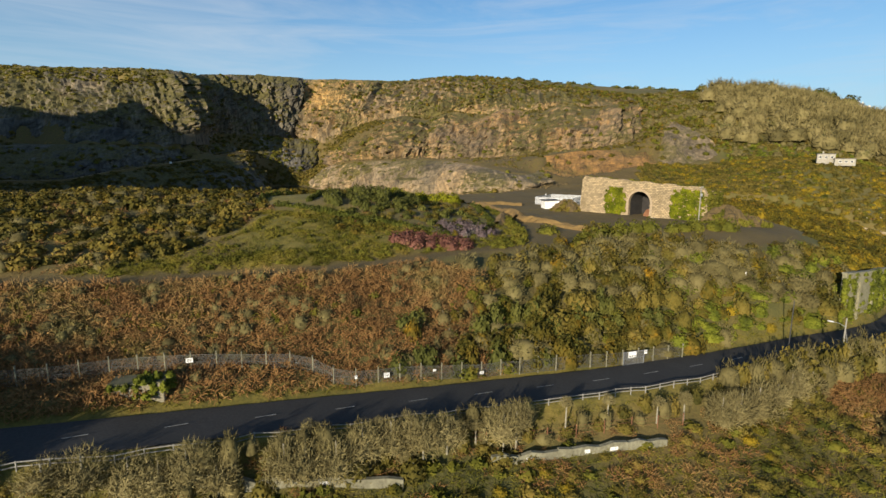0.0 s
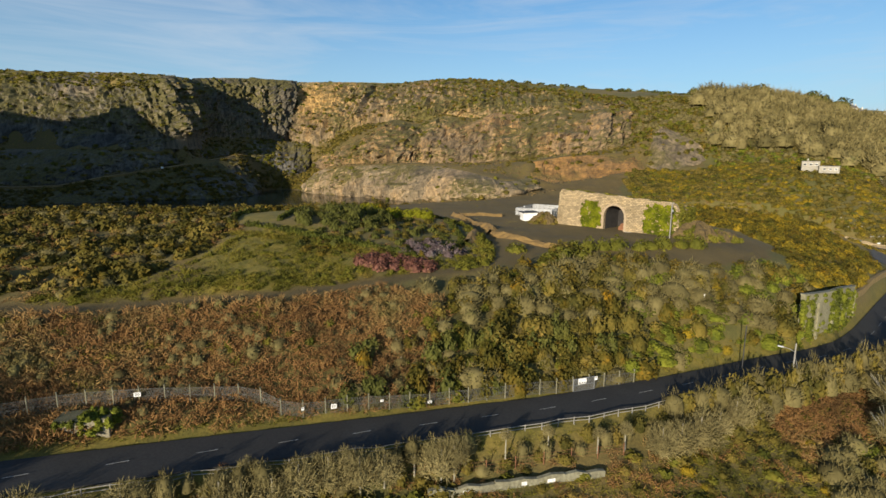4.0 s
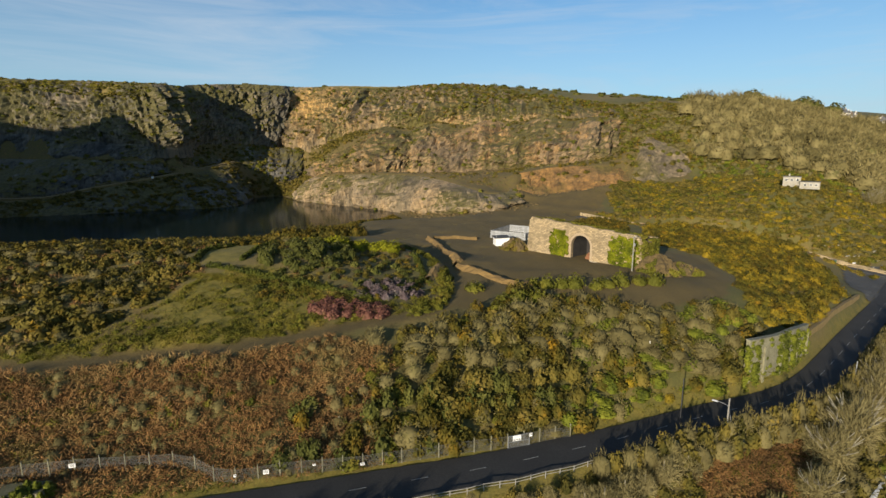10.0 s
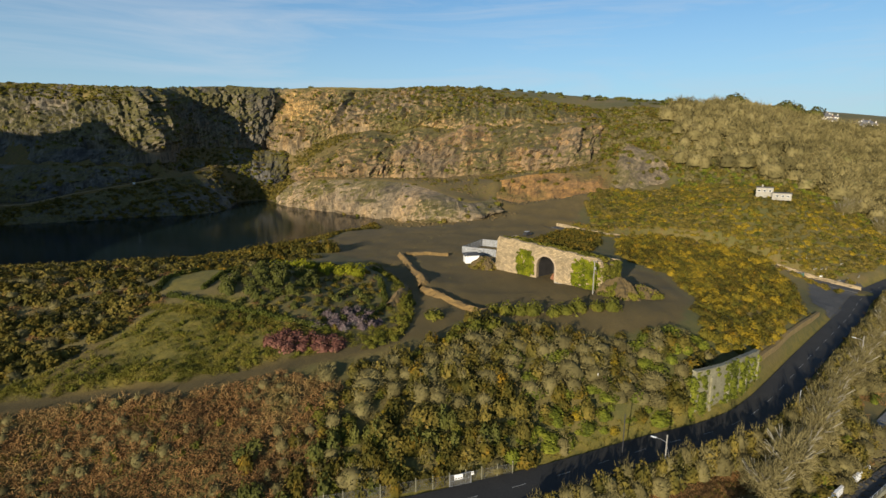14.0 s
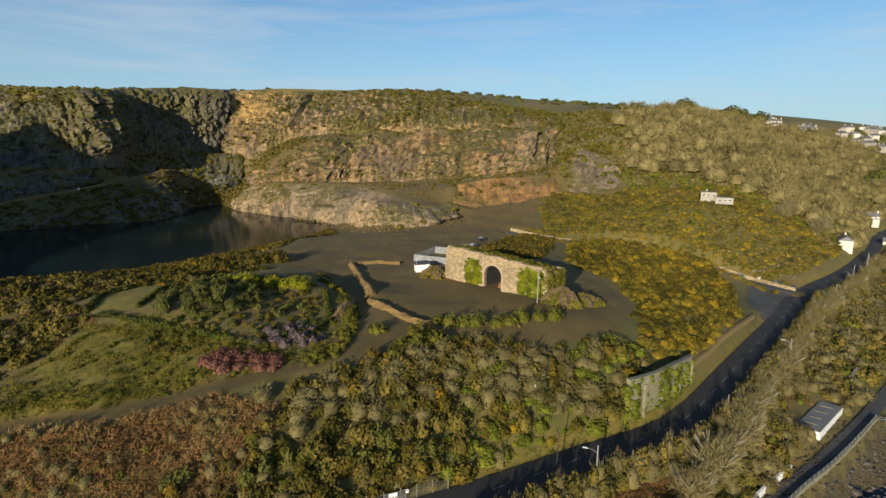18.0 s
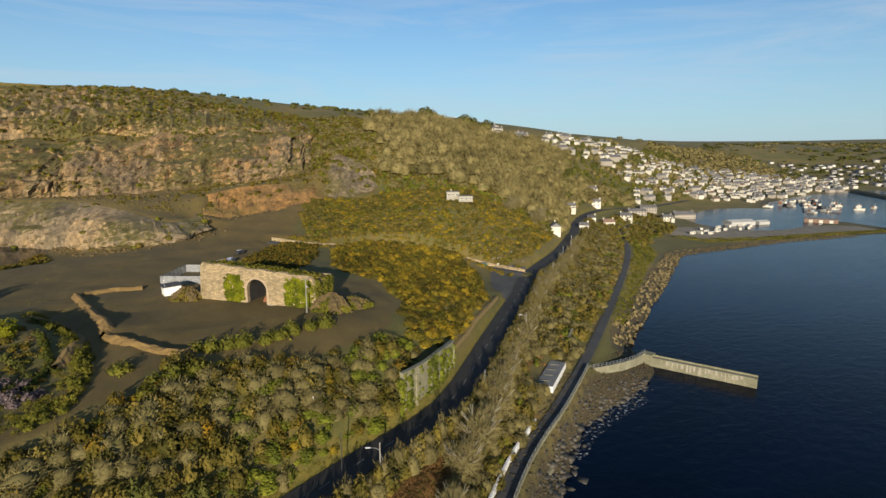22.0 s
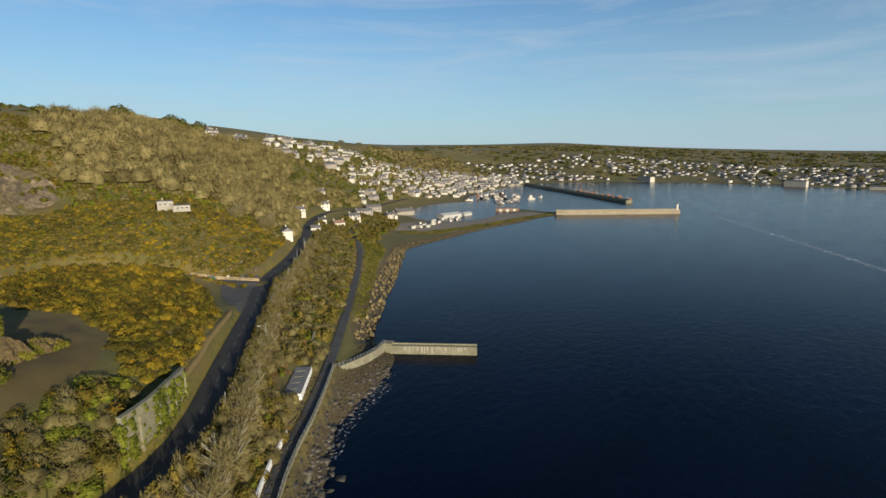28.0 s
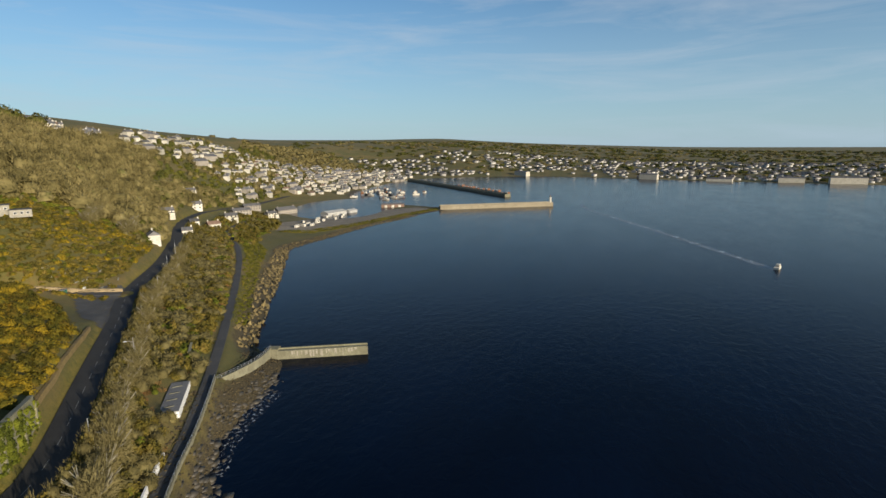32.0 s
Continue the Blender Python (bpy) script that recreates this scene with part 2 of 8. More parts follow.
def curve_through(points, step):
    """A smooth line through the points, with a point every step metres or so."""
    p = np.array(points, float)
    p = np.vstack([2 * p[0] - p[1], p, 2 * p[-1] - p[-2]])
    out = []
    for i in range(1, len(p) - 2):
        n = max(2, int(np.linalg.norm(p[i + 1, :2] - p[i, :2]) / step))
        for u in np.arange(n) / n:
            out.append(0.5 * (2 * p[i] + (p[i + 1] - p[i - 1]) * u + (2 * p[i - 1] - 5 * p[i] + 4 * p[i + 1] - p[i + 2]) * u * u
                              + (3 * p[i] - p[i - 1] - 3 * p[i + 1] + p[i + 2]) * u ** 3))
    out.append(p[-2])
    return np.array(out)


road_line, path_line, shore_line = curve_through(ROAD, 3), curve_through(PATH, 3), curve_through(SHORE, 12)
lake_line = curve_through(LAKESIDE + LAKESIDE[:1], 6)

# the quarry faces: foot line and top line of each
FACES = {
    "quarry_cliff_west": ([(-352, 400, 76), (-283, 406, 75), (-236, 402, 69), (-204, 410, 66), (-194, 430, 66), (-198, 455, 67), (-198, 476, 68), (-174, 505, 69), (-145, 526, 67)],
                          [(-400, 462, 124), (-310, 462, 122), (-252, 436, 118), (-224, 440, 117), (-215, 454, 117), (-217, 478, 119), (-221, 500, 123), (-196, 536, 128), (-145, 566, 130)]),
    "quarry_cliff_upper": ([(-165, 545, 70), (-145, 532, 66), (-118, 514, 66), (-98, 506, 71), (-70, 503, 82), (-37, 490, 84), (0, 478, 86), (50, 464, 88), (95, 448, 90), (130, 432, 90), (156, 414, 88)],
                           [(-170, 582, 130), (-137, 577, 130), (-112, 580, 131), (-90, 585, 131), (-47, 590, 131), (4, 550, 130), (45, 540, 127), (85, 520, 120), (125, 500, 113), (165, 470, 104)]),
    "quarry_cliff_central": ([(-100, 462, 40), (-86, 438, 46), (-60, 420, 47), (-35, 409, 47), (-7, 409, 47.5), (30, 400, 49), (70, 386, 53), (105, 374, 56), (138, 372, 64)],
                             [(-98, 482, 56), (-78, 458, 61), (-58, 460, 72), (-43, 466, 81), (-34, 468, 85), (-16, 466, 81), (8, 461, 88), (30, 457, 83), (52, 450, 90), (76, 443, 86), (97, 436, 93), (116, 428, 88), (134, 418, 91), (156, 405, 88)]),
    "quarry_cliff_mid": ([(-350, 335, 32), (-290, 345, 33), (-252, 352, 33.5), (-234, 372, 38), (-206, 396, 44), (-196, 420, 47), (-186, 445, 51), (-176, 470, 54)],
                         [(-360, 380, 58), (-303, 397, 57), (-250, 386, 57), (-222, 396, 56), (-208, 406, 55), (-200, 425, 57), (-196, 450, 60), (-190, 475, 64)]),
    "quarry_cliff_ledge": ([(-360, 385, 58), (-303, 401, 57.5), (-250, 391, 57.5), (-214, 402, 56), (-200, 418, 57), (-196, 440, 60)],
                           [(-356, 399, 76), (-283, 405, 75), (-236, 401, 69), (-206, 409, 66.5), (-195, 428, 66), (-198, 455, 67)]),
    "quarry_cliff_gully": ([(-168, 470, 53), (-150, 478, 44), (-132, 484, 36), (-116, 500, 42)],
                           [(-178, 496, 68), (-160, 506, 67), (-140, 515, 66), (-118, 516, 66)]),
    "quarry_cliff_lower": ([(-360, 255, 22), (-282, 285, 22), (-240, 311, 22), (-203, 331, 22), (-180, 350, 22), (-143, 368, 22), (-138, 400, 22), (-148, 446, 22)],
                           [(-340, 300, 28), (-290, 322, 30), (-248, 337, 31.5), (-226, 357, 36.5), (-197, 383, 42.5), (-182, 404, 46), (-172, 428, 49.5), (-166, 455, 53)]),
    "quarry_spur": ([(-112, 452, 22), (-97, 419, 22), (-68, 396, 22), (-40, 375, 22), (-14, 347, 23), (18, 304, 28), (44, 284, 33), (62, 300, 36)],
                    [(-98, 458, 42), (-84, 427, 43), (-58, 407, 46), (-34, 390, 47), (0, 366, 47), (24, 332, 44), (42, 306, 40), (60, 316, 42)]),
    "ochre_bank": ([(58, 318, 37), (84, 326, 39), (108, 322, 43), (132, 326, 46)],
                   [(62, 338, 50), (88, 352, 54), (114, 350, 55), (138, 346, 54)]),
    "hillside_rock": ([(133, 330, 47), (146, 326, 47), (160, 330, 49), (176, 335, 52)],
                      [(140, 345, 58), (150, 362, 73), (157, 364, 74), (180, 352, 62)]),
}

plan = np.vstack([np.array(g, float) for g in (LOWER, BED, TERRACE, FLOOR, MOUND, UNSEEN_RIM, LAKEBED, BENCH, RIM, HILL, FAR)]
                 + [curve_through(ROAD, 22), curve_through(PATH, 22), curve_through(SHORE, 40), curve_through(LAKESIDE, 22)]
                 + [curve_through(line, 18) for pair in FACES.values() for line in pair])
_, keep_rows = np.unique(plan[:, :2].round(0), axis=0, return_index=True)
plan = plan[np.sort(keep_rows)]


def _kernel(a, b):
    d = np.sqrt(((a[:, None, :2] - b[None, :, :2]) ** 2).sum(-1))
    return np.sqrt(d * d + 9.0)


_n = len(plan)
_system = np.zeros((_n + 3, _n + 3))
_system[:_n, :_n] = _kernel(plan, plan) - 0.6 * np.eye(_n)
_system[:_n, _n:] = np.c_[np.ones(_n), plan[:, :2] / 1000]
_system[_n:, :_n] = _system[:_n, _n:].T
_weights = np.linalg.solve(_system, np.r_[plan[:, 2], 0, 0, 0])


def line_gap(q, line):
    """For places q: the distance to a line over the ground, and the line's height there."""
    best, height = np.full(len(q), 1e9), np.zeros(len(q))
    for a, b in zip(line[:-1], line[1:]):
        ab = b[:2] - a[:2]
        u = np.clip(((q[:, :2] - a[:2]) @ ab) / (ab @ ab + 1e-9), 0, 1)
        d = np.hypot(*(q[:, :2] - a[:2] - u[:, None] * ab).T)
        near = d < best
        best = np.where(near, d, best)
        height = np.where(near, a[2] + u * (b[2] - a[2]), height)
    return best, height


def inside(q, ring):
    """Which of the places lie inside a closed ring."""
    r = np.array(ring, float)[:, :2]
    hit = np.zeros(len(q), bool)
    for a, b in zip(r, np.roll(r, -1, 0)):
        cross = (a[1] > q[:, 1]) != (b[1] > q[:, 1])
        hit ^= cross & (q[:, 0] < (b[0] - a[0]) * (q[:, 1] - a[1]) / (b[1] - a[1] + 1e-12) + a[0])
    return hit


def smooth(x, lo, hi):
    u = np.clip((x - lo) / (hi - lo), 0, 1)
    return u * u * (3 - 2 * u)


def waves(q, size, seed):
    """Smooth rough ground from summed sines, about -1 to 1."""
    g = np.random.default_rng(seed)
    out = np.zeros(len(q))
    for k in range(14):
        a, w, ph = g.uniform(0, 6.28), 6.28 / size * 1.45 ** (k * 0.45), g.uniform(0, 6.28)
        out += np.sin(q[:, 0] * np.cos(a) * w + q[:, 1] * np.sin(a) * w + ph + 1.5 * np.sin(q[:, 1] * w * 0.37 + k)) / (1 + 0.35 * k)
    return out / 3.0


def ground_at(q):
    """Heights of the ground at places (x, y)."""
    q = np.atleast_2d(np.array(q, float))[:, :2]
    z = np.concatenate([np.c_[_kernel(c, plan), np.ones(len(c)), c / 1000] @ _weights for c in np.array_split(q, max(1, len(q) // 8000))])
    near = (q[:, 0] > -500) & (q[:, 0] < 800) & (q[:, 1] > -150) & (q[:, 1] < 700)
    z = z + np.where(near & (z > 1), 0.35 * waves(q, 26, 3), 0)
    for line, flat, fade, drop in ((road_line, 4.4, 6.4, 0.12), (path_line, 2.6, 5.0, 0.1)):
        k = np.nonzero(near)[0]
        d, h = line_gap(q[k], line)
        w = 1 - smooth(d, flat, fade)
        z[k] = z[k] * (1 - w) + (h - drop) * w
    z = np.where((q[:, 0] < -190) & (q[:, 0] > -420) & (q[:, 1] > 425) & (q[:, 1] < 600), np.minimum(z, 116.5 + 0.085 * (q[:, 1] - 440)), z)
    z = np.where((q[:, 0] > -260) & (q[:, 0] < 60) & (q[:, 1] > 425) & (q[:, 1] < 640), np.minimum(z, 130.5), z)
    k = np.nonzero(inside(q, lake_line))[0]
    d, _ = line_gap(q[k], lake_line)
    z[k] = np.minimum(z[k], 24 - 0.3 * np.minimum(d, 20))
    return z


def spaced(marks):
    """Grid lines from (from, to, step) stretches."""
    return np.unique(np.concatenate([np.arange(a, b, s) for a, b, s in marks]).round(3))


def sheet(name, xs, ys, height):
    """A grid of ground over the lines xs and ys."""
    gx, gy = np.meshgrid(xs, ys, indexing="ij")
    q = np.c_[gx.ravel(), gy.ravel()]
    z = height(q)
    n, m = len(xs), len(ys)
    i, j = np.meshgrid(np.arange(n - 1), np.arange(m - 1), indexing="ij")
    a = (i * m + j).ravel()
    me = bpy.data.meshes.new(name)
    me.from_pydata(np.c_[q, z].tolist(), [], np.c_[a, a + m, a + m + 1, a + 1].tolist())
    me.shade_smooth()
    return me, np.c_[q, z]


# ground cover, as masks over the plan
FLOOR_RING = [(-48, 209), (-26, 232), (-20, 270), (0, 300), (45, 296), (75, 330), (110, 345), (120, 325), (92, 262), (76, 235), (62, 200), (100, 172), (96, 140), (86, 124),
              (62, 112), (44, 117), (36, 128), (24, 108), (14, 112), (20, 140), (6, 172), (-14, 190), (-34, 200)]
GRASS_RING = [(-51, 81.5), (-41, 97), (-36, 112), (-27, 119), (-12, 114.5), (-4, 106), (-7, 96), (-20, 89.5), (-36, 84.5)]
YARD = [(425, 292), (440, 268), (500, 254), (580, 238), (648, 222), (662, 250), (600, 300), (520, 322), (460, 318)]   # gravel by the harbour
BARE_PATCH = [(-44, 83), (-46, 92), (-42, 99), (-37, 96), (-34, 90), (-36, 84)]   # trodden earth at the end of the slope
TRACK = [(-110, 66, 30), (-72, 76, 30), (-48, 78, 30), (-34, 83, 30), (-17, 87, 30.4), (-2, 96, 30.8), (12, 104, 31.2), (20, 114, 31.5), (20, 138, 31.8), (8, 172, 32)]
LANE = [(84, 264, 32), (103, 251, 29.5), (130, 250, 26.8), (150, 243, 24), (165, 232, 21.4), (176, 219, 19), (186, 208, 17.2), (193, 200, 16.3)]
track_line, lane_line = curve_through(TRACK, 4), curve_through(LANE, 4)


def base_height(q):
    z = ground_at(q)
    for line, flat, fade in ((track_line, 2.2, 4.5), (lane_line, 3.0, 6.0)):
        k = np.nonzero((q[:, 0] > -150) & (q[:, 0] < 200) & (q[:, 1] > 50) & (q[:, 1] < 300))[0]
        d, h = line_gap(q[k], line)
        w = 1 - smooth(d, flat, fade)
        z[k] = z[k] * (1 - w) + h * w
    for foot, top in FACES.values():
        ring = np.vstack([curve_through(foot, 5), curve_through(top, 5)[::-1]])
        k = np.nonzero((q[:, 1] > 250) & (q[:, 1] < 620) & (q[:, 0] > -420) & (q[:, 0] < 200))[0]
        k = k[inside(q[k], ring)]
        d, _ = line_gap(q[k], np.vstack([ring, ring[:1]]))
        z[k] -= 9 * smooth(d, 0, 9)
    return z


xs = spaced([(-4900, -700, 300), (-700, -340, 24), (-340, -130, 4), (-130, 220, 1.9), (220, 420, 4), (420, 1300, 16), (1300, 2200, 45), (2200, 5000, 200)])
ys = spaced([(-4900, -900, 300), (-900, -150, 60), (-150, 20, 8), (20, 266, 1.9), (266, 640, 4), (640, 900, 20), (900, 2000, 60), (2000, 5000, 250)])
land_mesh, land_pts = sheet("ground", xs, ys, base_height)


def cover_masks(p):
    q = p[:, :2]
    dirt = inside(q, FLOOR_RING).astype(float)
    for line, half in ((track_line, 2.0), (lane_line, 2.6)):
        k = np.nonzero((q[:, 0] > -150) & (q[:, 0] < 220) & (q[:, 1] > 50) & (q[:, 1] < 300))[0]
        d, _ = line_gap(q[k], line)
        dirt[k] = np.maximum(dirt[k], 1 - smooth(d, half, half + 1.2))
    dirt = np.maximum(dirt, np.maximum(0.75 * inside(q, BARE_PATCH), inside(q, YARD)))
    grass = (inside(q, GRASS_RING) | inside(q, [(-42, 121), (-33, 120), (-31, 138), (-38, 140), (-44, 131)])).astype(float)
    k = np.nonzero((q[:, 0] > -200) & (q[:, 0] < 460) & (q[:, 1] > -20) & (q[:, 1] < 400))[0]
    d, _ = line_gap(q[k], road_line)
    grass[k] = np.maximum(grass[k], (1 - smooth(d, 4.8, 6.0)) * 0.8)
    rock = ((q[:, 1] > 270) & (q[:, 0] < 170) & (q[:, 0] > -420) & (p[:, 2] > 20) & (p[:, 2] < 100)).astype(float)
    rock[(q[:, 0] > 100) & (q[:, 1] < 330)] = 0
    beach = np.zeros(len(q))
    k = np.nonzero((p[:, 2] < 7) & (q[:, 0] > -300) & (q[:, 0] < 900))[0]
    d, _ = line_gap(q[k], shore_line)
    beach[k] = 1 - smooth(d, 7, 13)
    return np.c_[dirt, grass, rock, beach]


cover = cover_masks(land_pts)
paint = land_mesh.color_attributes.new("cover", "FLOAT_COLOR", "POINT")
paint.data.foreach_set("color", cover.astype(np.float32).ravel())


def land_material():
    m, n, l, b = mat("land", 0.95)
    at = n.new("ShaderNodeAttribute")
    at.attribute_name = "cover"
    sep = n.new("ShaderNodeSeparateColor")
    l.new(at.outputs["Color"], sep.inputs["Color"])
    big, mid, fine = tex_noise(n, l, 0.05, 6, 0.6), tex_noise(n, l, 0.35, 5, 0.65), tex_noise(n, l, 2.6, 5, 0.7)
    # wild tones lowered, so the shade between plants is in the ground colour
    wild = ramp(n, [(0.28, earthy((0.022, 0.027, 0.009))), (0.42, earthy((0.045, 0.045, 0.015))), (0.55, earthy((0.07, 0.057, 0.02))), (0.7, earthy((0.095, 0.064, 0.03)))])
    l.new(mid.outputs["Fac"], wild.inputs["Fac"])
    fields = ramp(n, [(0.35, earthy((0.06, 0.08, 0.03))), (0.5, earthy((0.11, 0.115, 0.045))), (0.62, earthy((0.17, 0.135, 0.07)))])
    l.new(big.outputs["Fac"], fields.inputs["Fac"])
    parish = ramp(n, [(0.38, earthy((0.065, 0.08, 0.04))), (0.46, earthy((0.12, 0.125, 0.06))), (0.52, earthy((0.24, 0.19, 0.12))), (0.6, earthy((0.1, 0.12, 0.05)))])
    l.new(tex_noise(n, l, 0.006, 3, 0.5, (1, 1.6, 1)).outputs["Fac"], parish.inputs["Fac"])
    fields_all = mixed(n, l, 0.55, fields.outputs["Color"], parish.outputs["Color"])
    base = mixed(n, l, 0.5, wild.outputs["Color"], fields_all)
    grass = ramp(n, [(0.3, earthy((0.08, 0.085, 0.018))), (0.6, earthy((0.165, 0.145, 0.036))), (0.8, earthy((0.2, 0.17, 0.06)))])
    l.new(mid.outputs["Fac"], grass.inputs["Fac"])
    dirt = ramp(n, [(0.25, earthy((0.062, 0.05, 0.022))), (0.5, earthy((0.098, 0.076, 0.034))), (0.7, earthy((0.15, 0.114, 0.055)))])
    l.new(mixed(n, l, 0.45, big.outputs["Fac"], tex_noise(n, l, 0.22, 6, 0.7, (1, 0.35, 1), 0.4).outputs["Fac"]), dirt.inputs["Fac"])
    stone = ramp(n, [(0.3, earthy((0.06, 0.055, 0.03))), (0.45, earthy((0.11, 0.085, 0.05))), (0.55, earthy((0.08, 0.075, 0.03))), (0.72, earthy((0.19, 0.12, 0.06)))])
    l.new(mid.outputs["Fac"], stone.inputs["Fac"])
    shingle = ramp(n, [(0.32, earthy((0.016, 0.014, 0.011))), (0.5, earthy((0.042, 0.036, 0.028))), (0.7, earthy((0.11, 0.092, 0.07)))])
    l.new(fine.outputs["Fac"], shingle.inputs["Fac"])
    col = mixed(n, l, sep.outputs["Blue"], base, stone.outputs["Color"])
    col = mixed(n, l, sep.outputs["Green"], col, grass.outputs["Color"])
    col = mixed(n, l, sep.outputs["Red"], col, dirt.outputs["Color"])
    col = mixed(n, l, at.outputs["Alpha"], col, shingle.outputs["Color"])
    g = ramp(n, [(0.25, (0.6, 0.6, 0.6)), (0.75, (1.3, 1.3, 1.3))])
    l.new(fine.outputs["Fac"], g.inputs["Fac"])
    col = mixed(n, l, 1.0, col, g.outputs["Color"], "MULTIPLY")
    l.new(col, b.inputs["Base Color"])
    bumped(n, l, b, fine.outputs["Fac"], 0.5, 0.25)
    return m


land_mat = land_material()
land_mesh.materials.append(land_mat)
ground = tagged(new("ground", land_mesh), "rough coastal ground with quarry floor, grass banks and far hills", "ground", kind="structure")


# ---- water ----
def water_material(name, tint, chop, size, deep=0.12):
    m, n, l, b = mat(name, deep)
    b.inputs["IOR"].default_value = 1.33
    b.inputs["Specular IOR Level"].default_value = 0.1
    a, c = tex_noise(n, l, 1.0 / size, 6, 0.6, (1, 1.6, 1), 0.5), tex_noise(n, l, 0.012, 4, 0.5, (1, 2.2, 1))
    r = ramp(n, [(0.35, tuple(0.75 * t for t in tint)), (0.65, tuple(1.3 * t for t in tint))])
    l.new(c.outputs["Fac"], r.inputs["Fac"])
    l.new(r.outputs["Color"], b.inputs["Base Color"])
    calm = ramp(n, [(0.35, (deep * 0.9,) * 3), (0.65, (deep * 1.35,) * 3)])
    l.new(tex_noise(n, l, 0.02, 5, 0.6, (1, 2.5, 1)).outputs["Fac"], calm.inputs["Fac"])
    l.new(calm.outputs["Color"], b.inputs["Roughness"])
    bumped(n, l, b, a.outputs["Fac"], chop, 1.0)
    return m


sea_mat = water_material("sea_water", (0.0006, 0.0036, 0.0122), 0.2, 5.0)
me = bpy.data.meshes.new("sea")
me.from_pydata([(-4900, -4900, 0), (4900, -4900, 0), (4900, 2200, 0), (-4900, 2200, 0)], [], [(0, 1, 2, 3)])
me.materials.append(sea_mat)
sea = tagged(new("sea", me), "calm dark blue sea with small ripples", "water", kind="structure")
lake_mat = water_material("lake_water", (0.009, 0.016, 0.016), 0.03, 2.0, 0.04)
me = bpy.data.meshes.new("quarry_lake")
ring = [(x, y, 23.9) for x, y, _ in lake_line[:-1]]
cx, cy = np.mean([p[:2] for p in ring], 0)
big_ring = [(cx + (x - cx) * 1.08, cy + (y - cy) * 1.08, z) for x, y, z in ring]
me.from_pydata(big_ring, [], [tuple(range(len(big_ring)))])
me.materials.append(lake_mat)
lake = tagged(new("quarry_lake", me), "still dark flooded quarry pool below the cliffs", "water", kind="structure")


# ---- roads ----
def ribbon(name, line, half, material, lift=0.05, skirt=0.3, lean=0.0):
    """A strip of made ground along a line, with a thickness."""
    line = np.asarray(line)
    t = np.gradient(line[:, :2], axis=0)
    t /= np.linalg.norm(t, axis=1)[:, None]
    side = np.c_[t[:, 1], -t[:, 0]]
    v, f = [], []
    for p, s in zip(line, side):
        for k, dz in ((-half, lift - skirt), (-half, lift), (half, lift), (half, lift - skirt)):
            v.append((p[0] + s[0] * k, p[1] + s[1] * k, p[2] + dz))
    for i in range(len(line) - 1):
        for k in range(3):
            f.append((4 * i + k, 4 * i + k + 1, 4 * i + k + 5, 4 * i + k + 4))
    m = bpy.data.meshes.new(name)
    m.from_pydata(v, [], [tuple(reversed(q)) for q in f])
    m.materials.append(material)
    return m


asphalt = surface("asphalt", [(0.017, 0.016, 0.015), (0.026, 0.025, 0.023), (0.037, 0.035, 0.032)], 0.12, 0.85, 0.2, 0.02, 30)
path_mat = surface("path_tarmac", [(0.04, 0.04, 0.04), (0.06, 0.058, 0.055), (0.085, 0.08, 0.07)], 0.2, 0.9, 0.25, 0.02, 25)
road = tagged(new("road", ribbon("road", road_line, 3.6, asphalt)), "dark grey asphalt two-lane coast road", "road", kind="structure")
path = tagged(new("coast_path", ribbon("coast_path", path_line, 1.7, path_mat)), "narrow grey tarmac footpath above the shore", "path", kind="structure")


# ---- quarry faces ----
FACE_GRID = {}


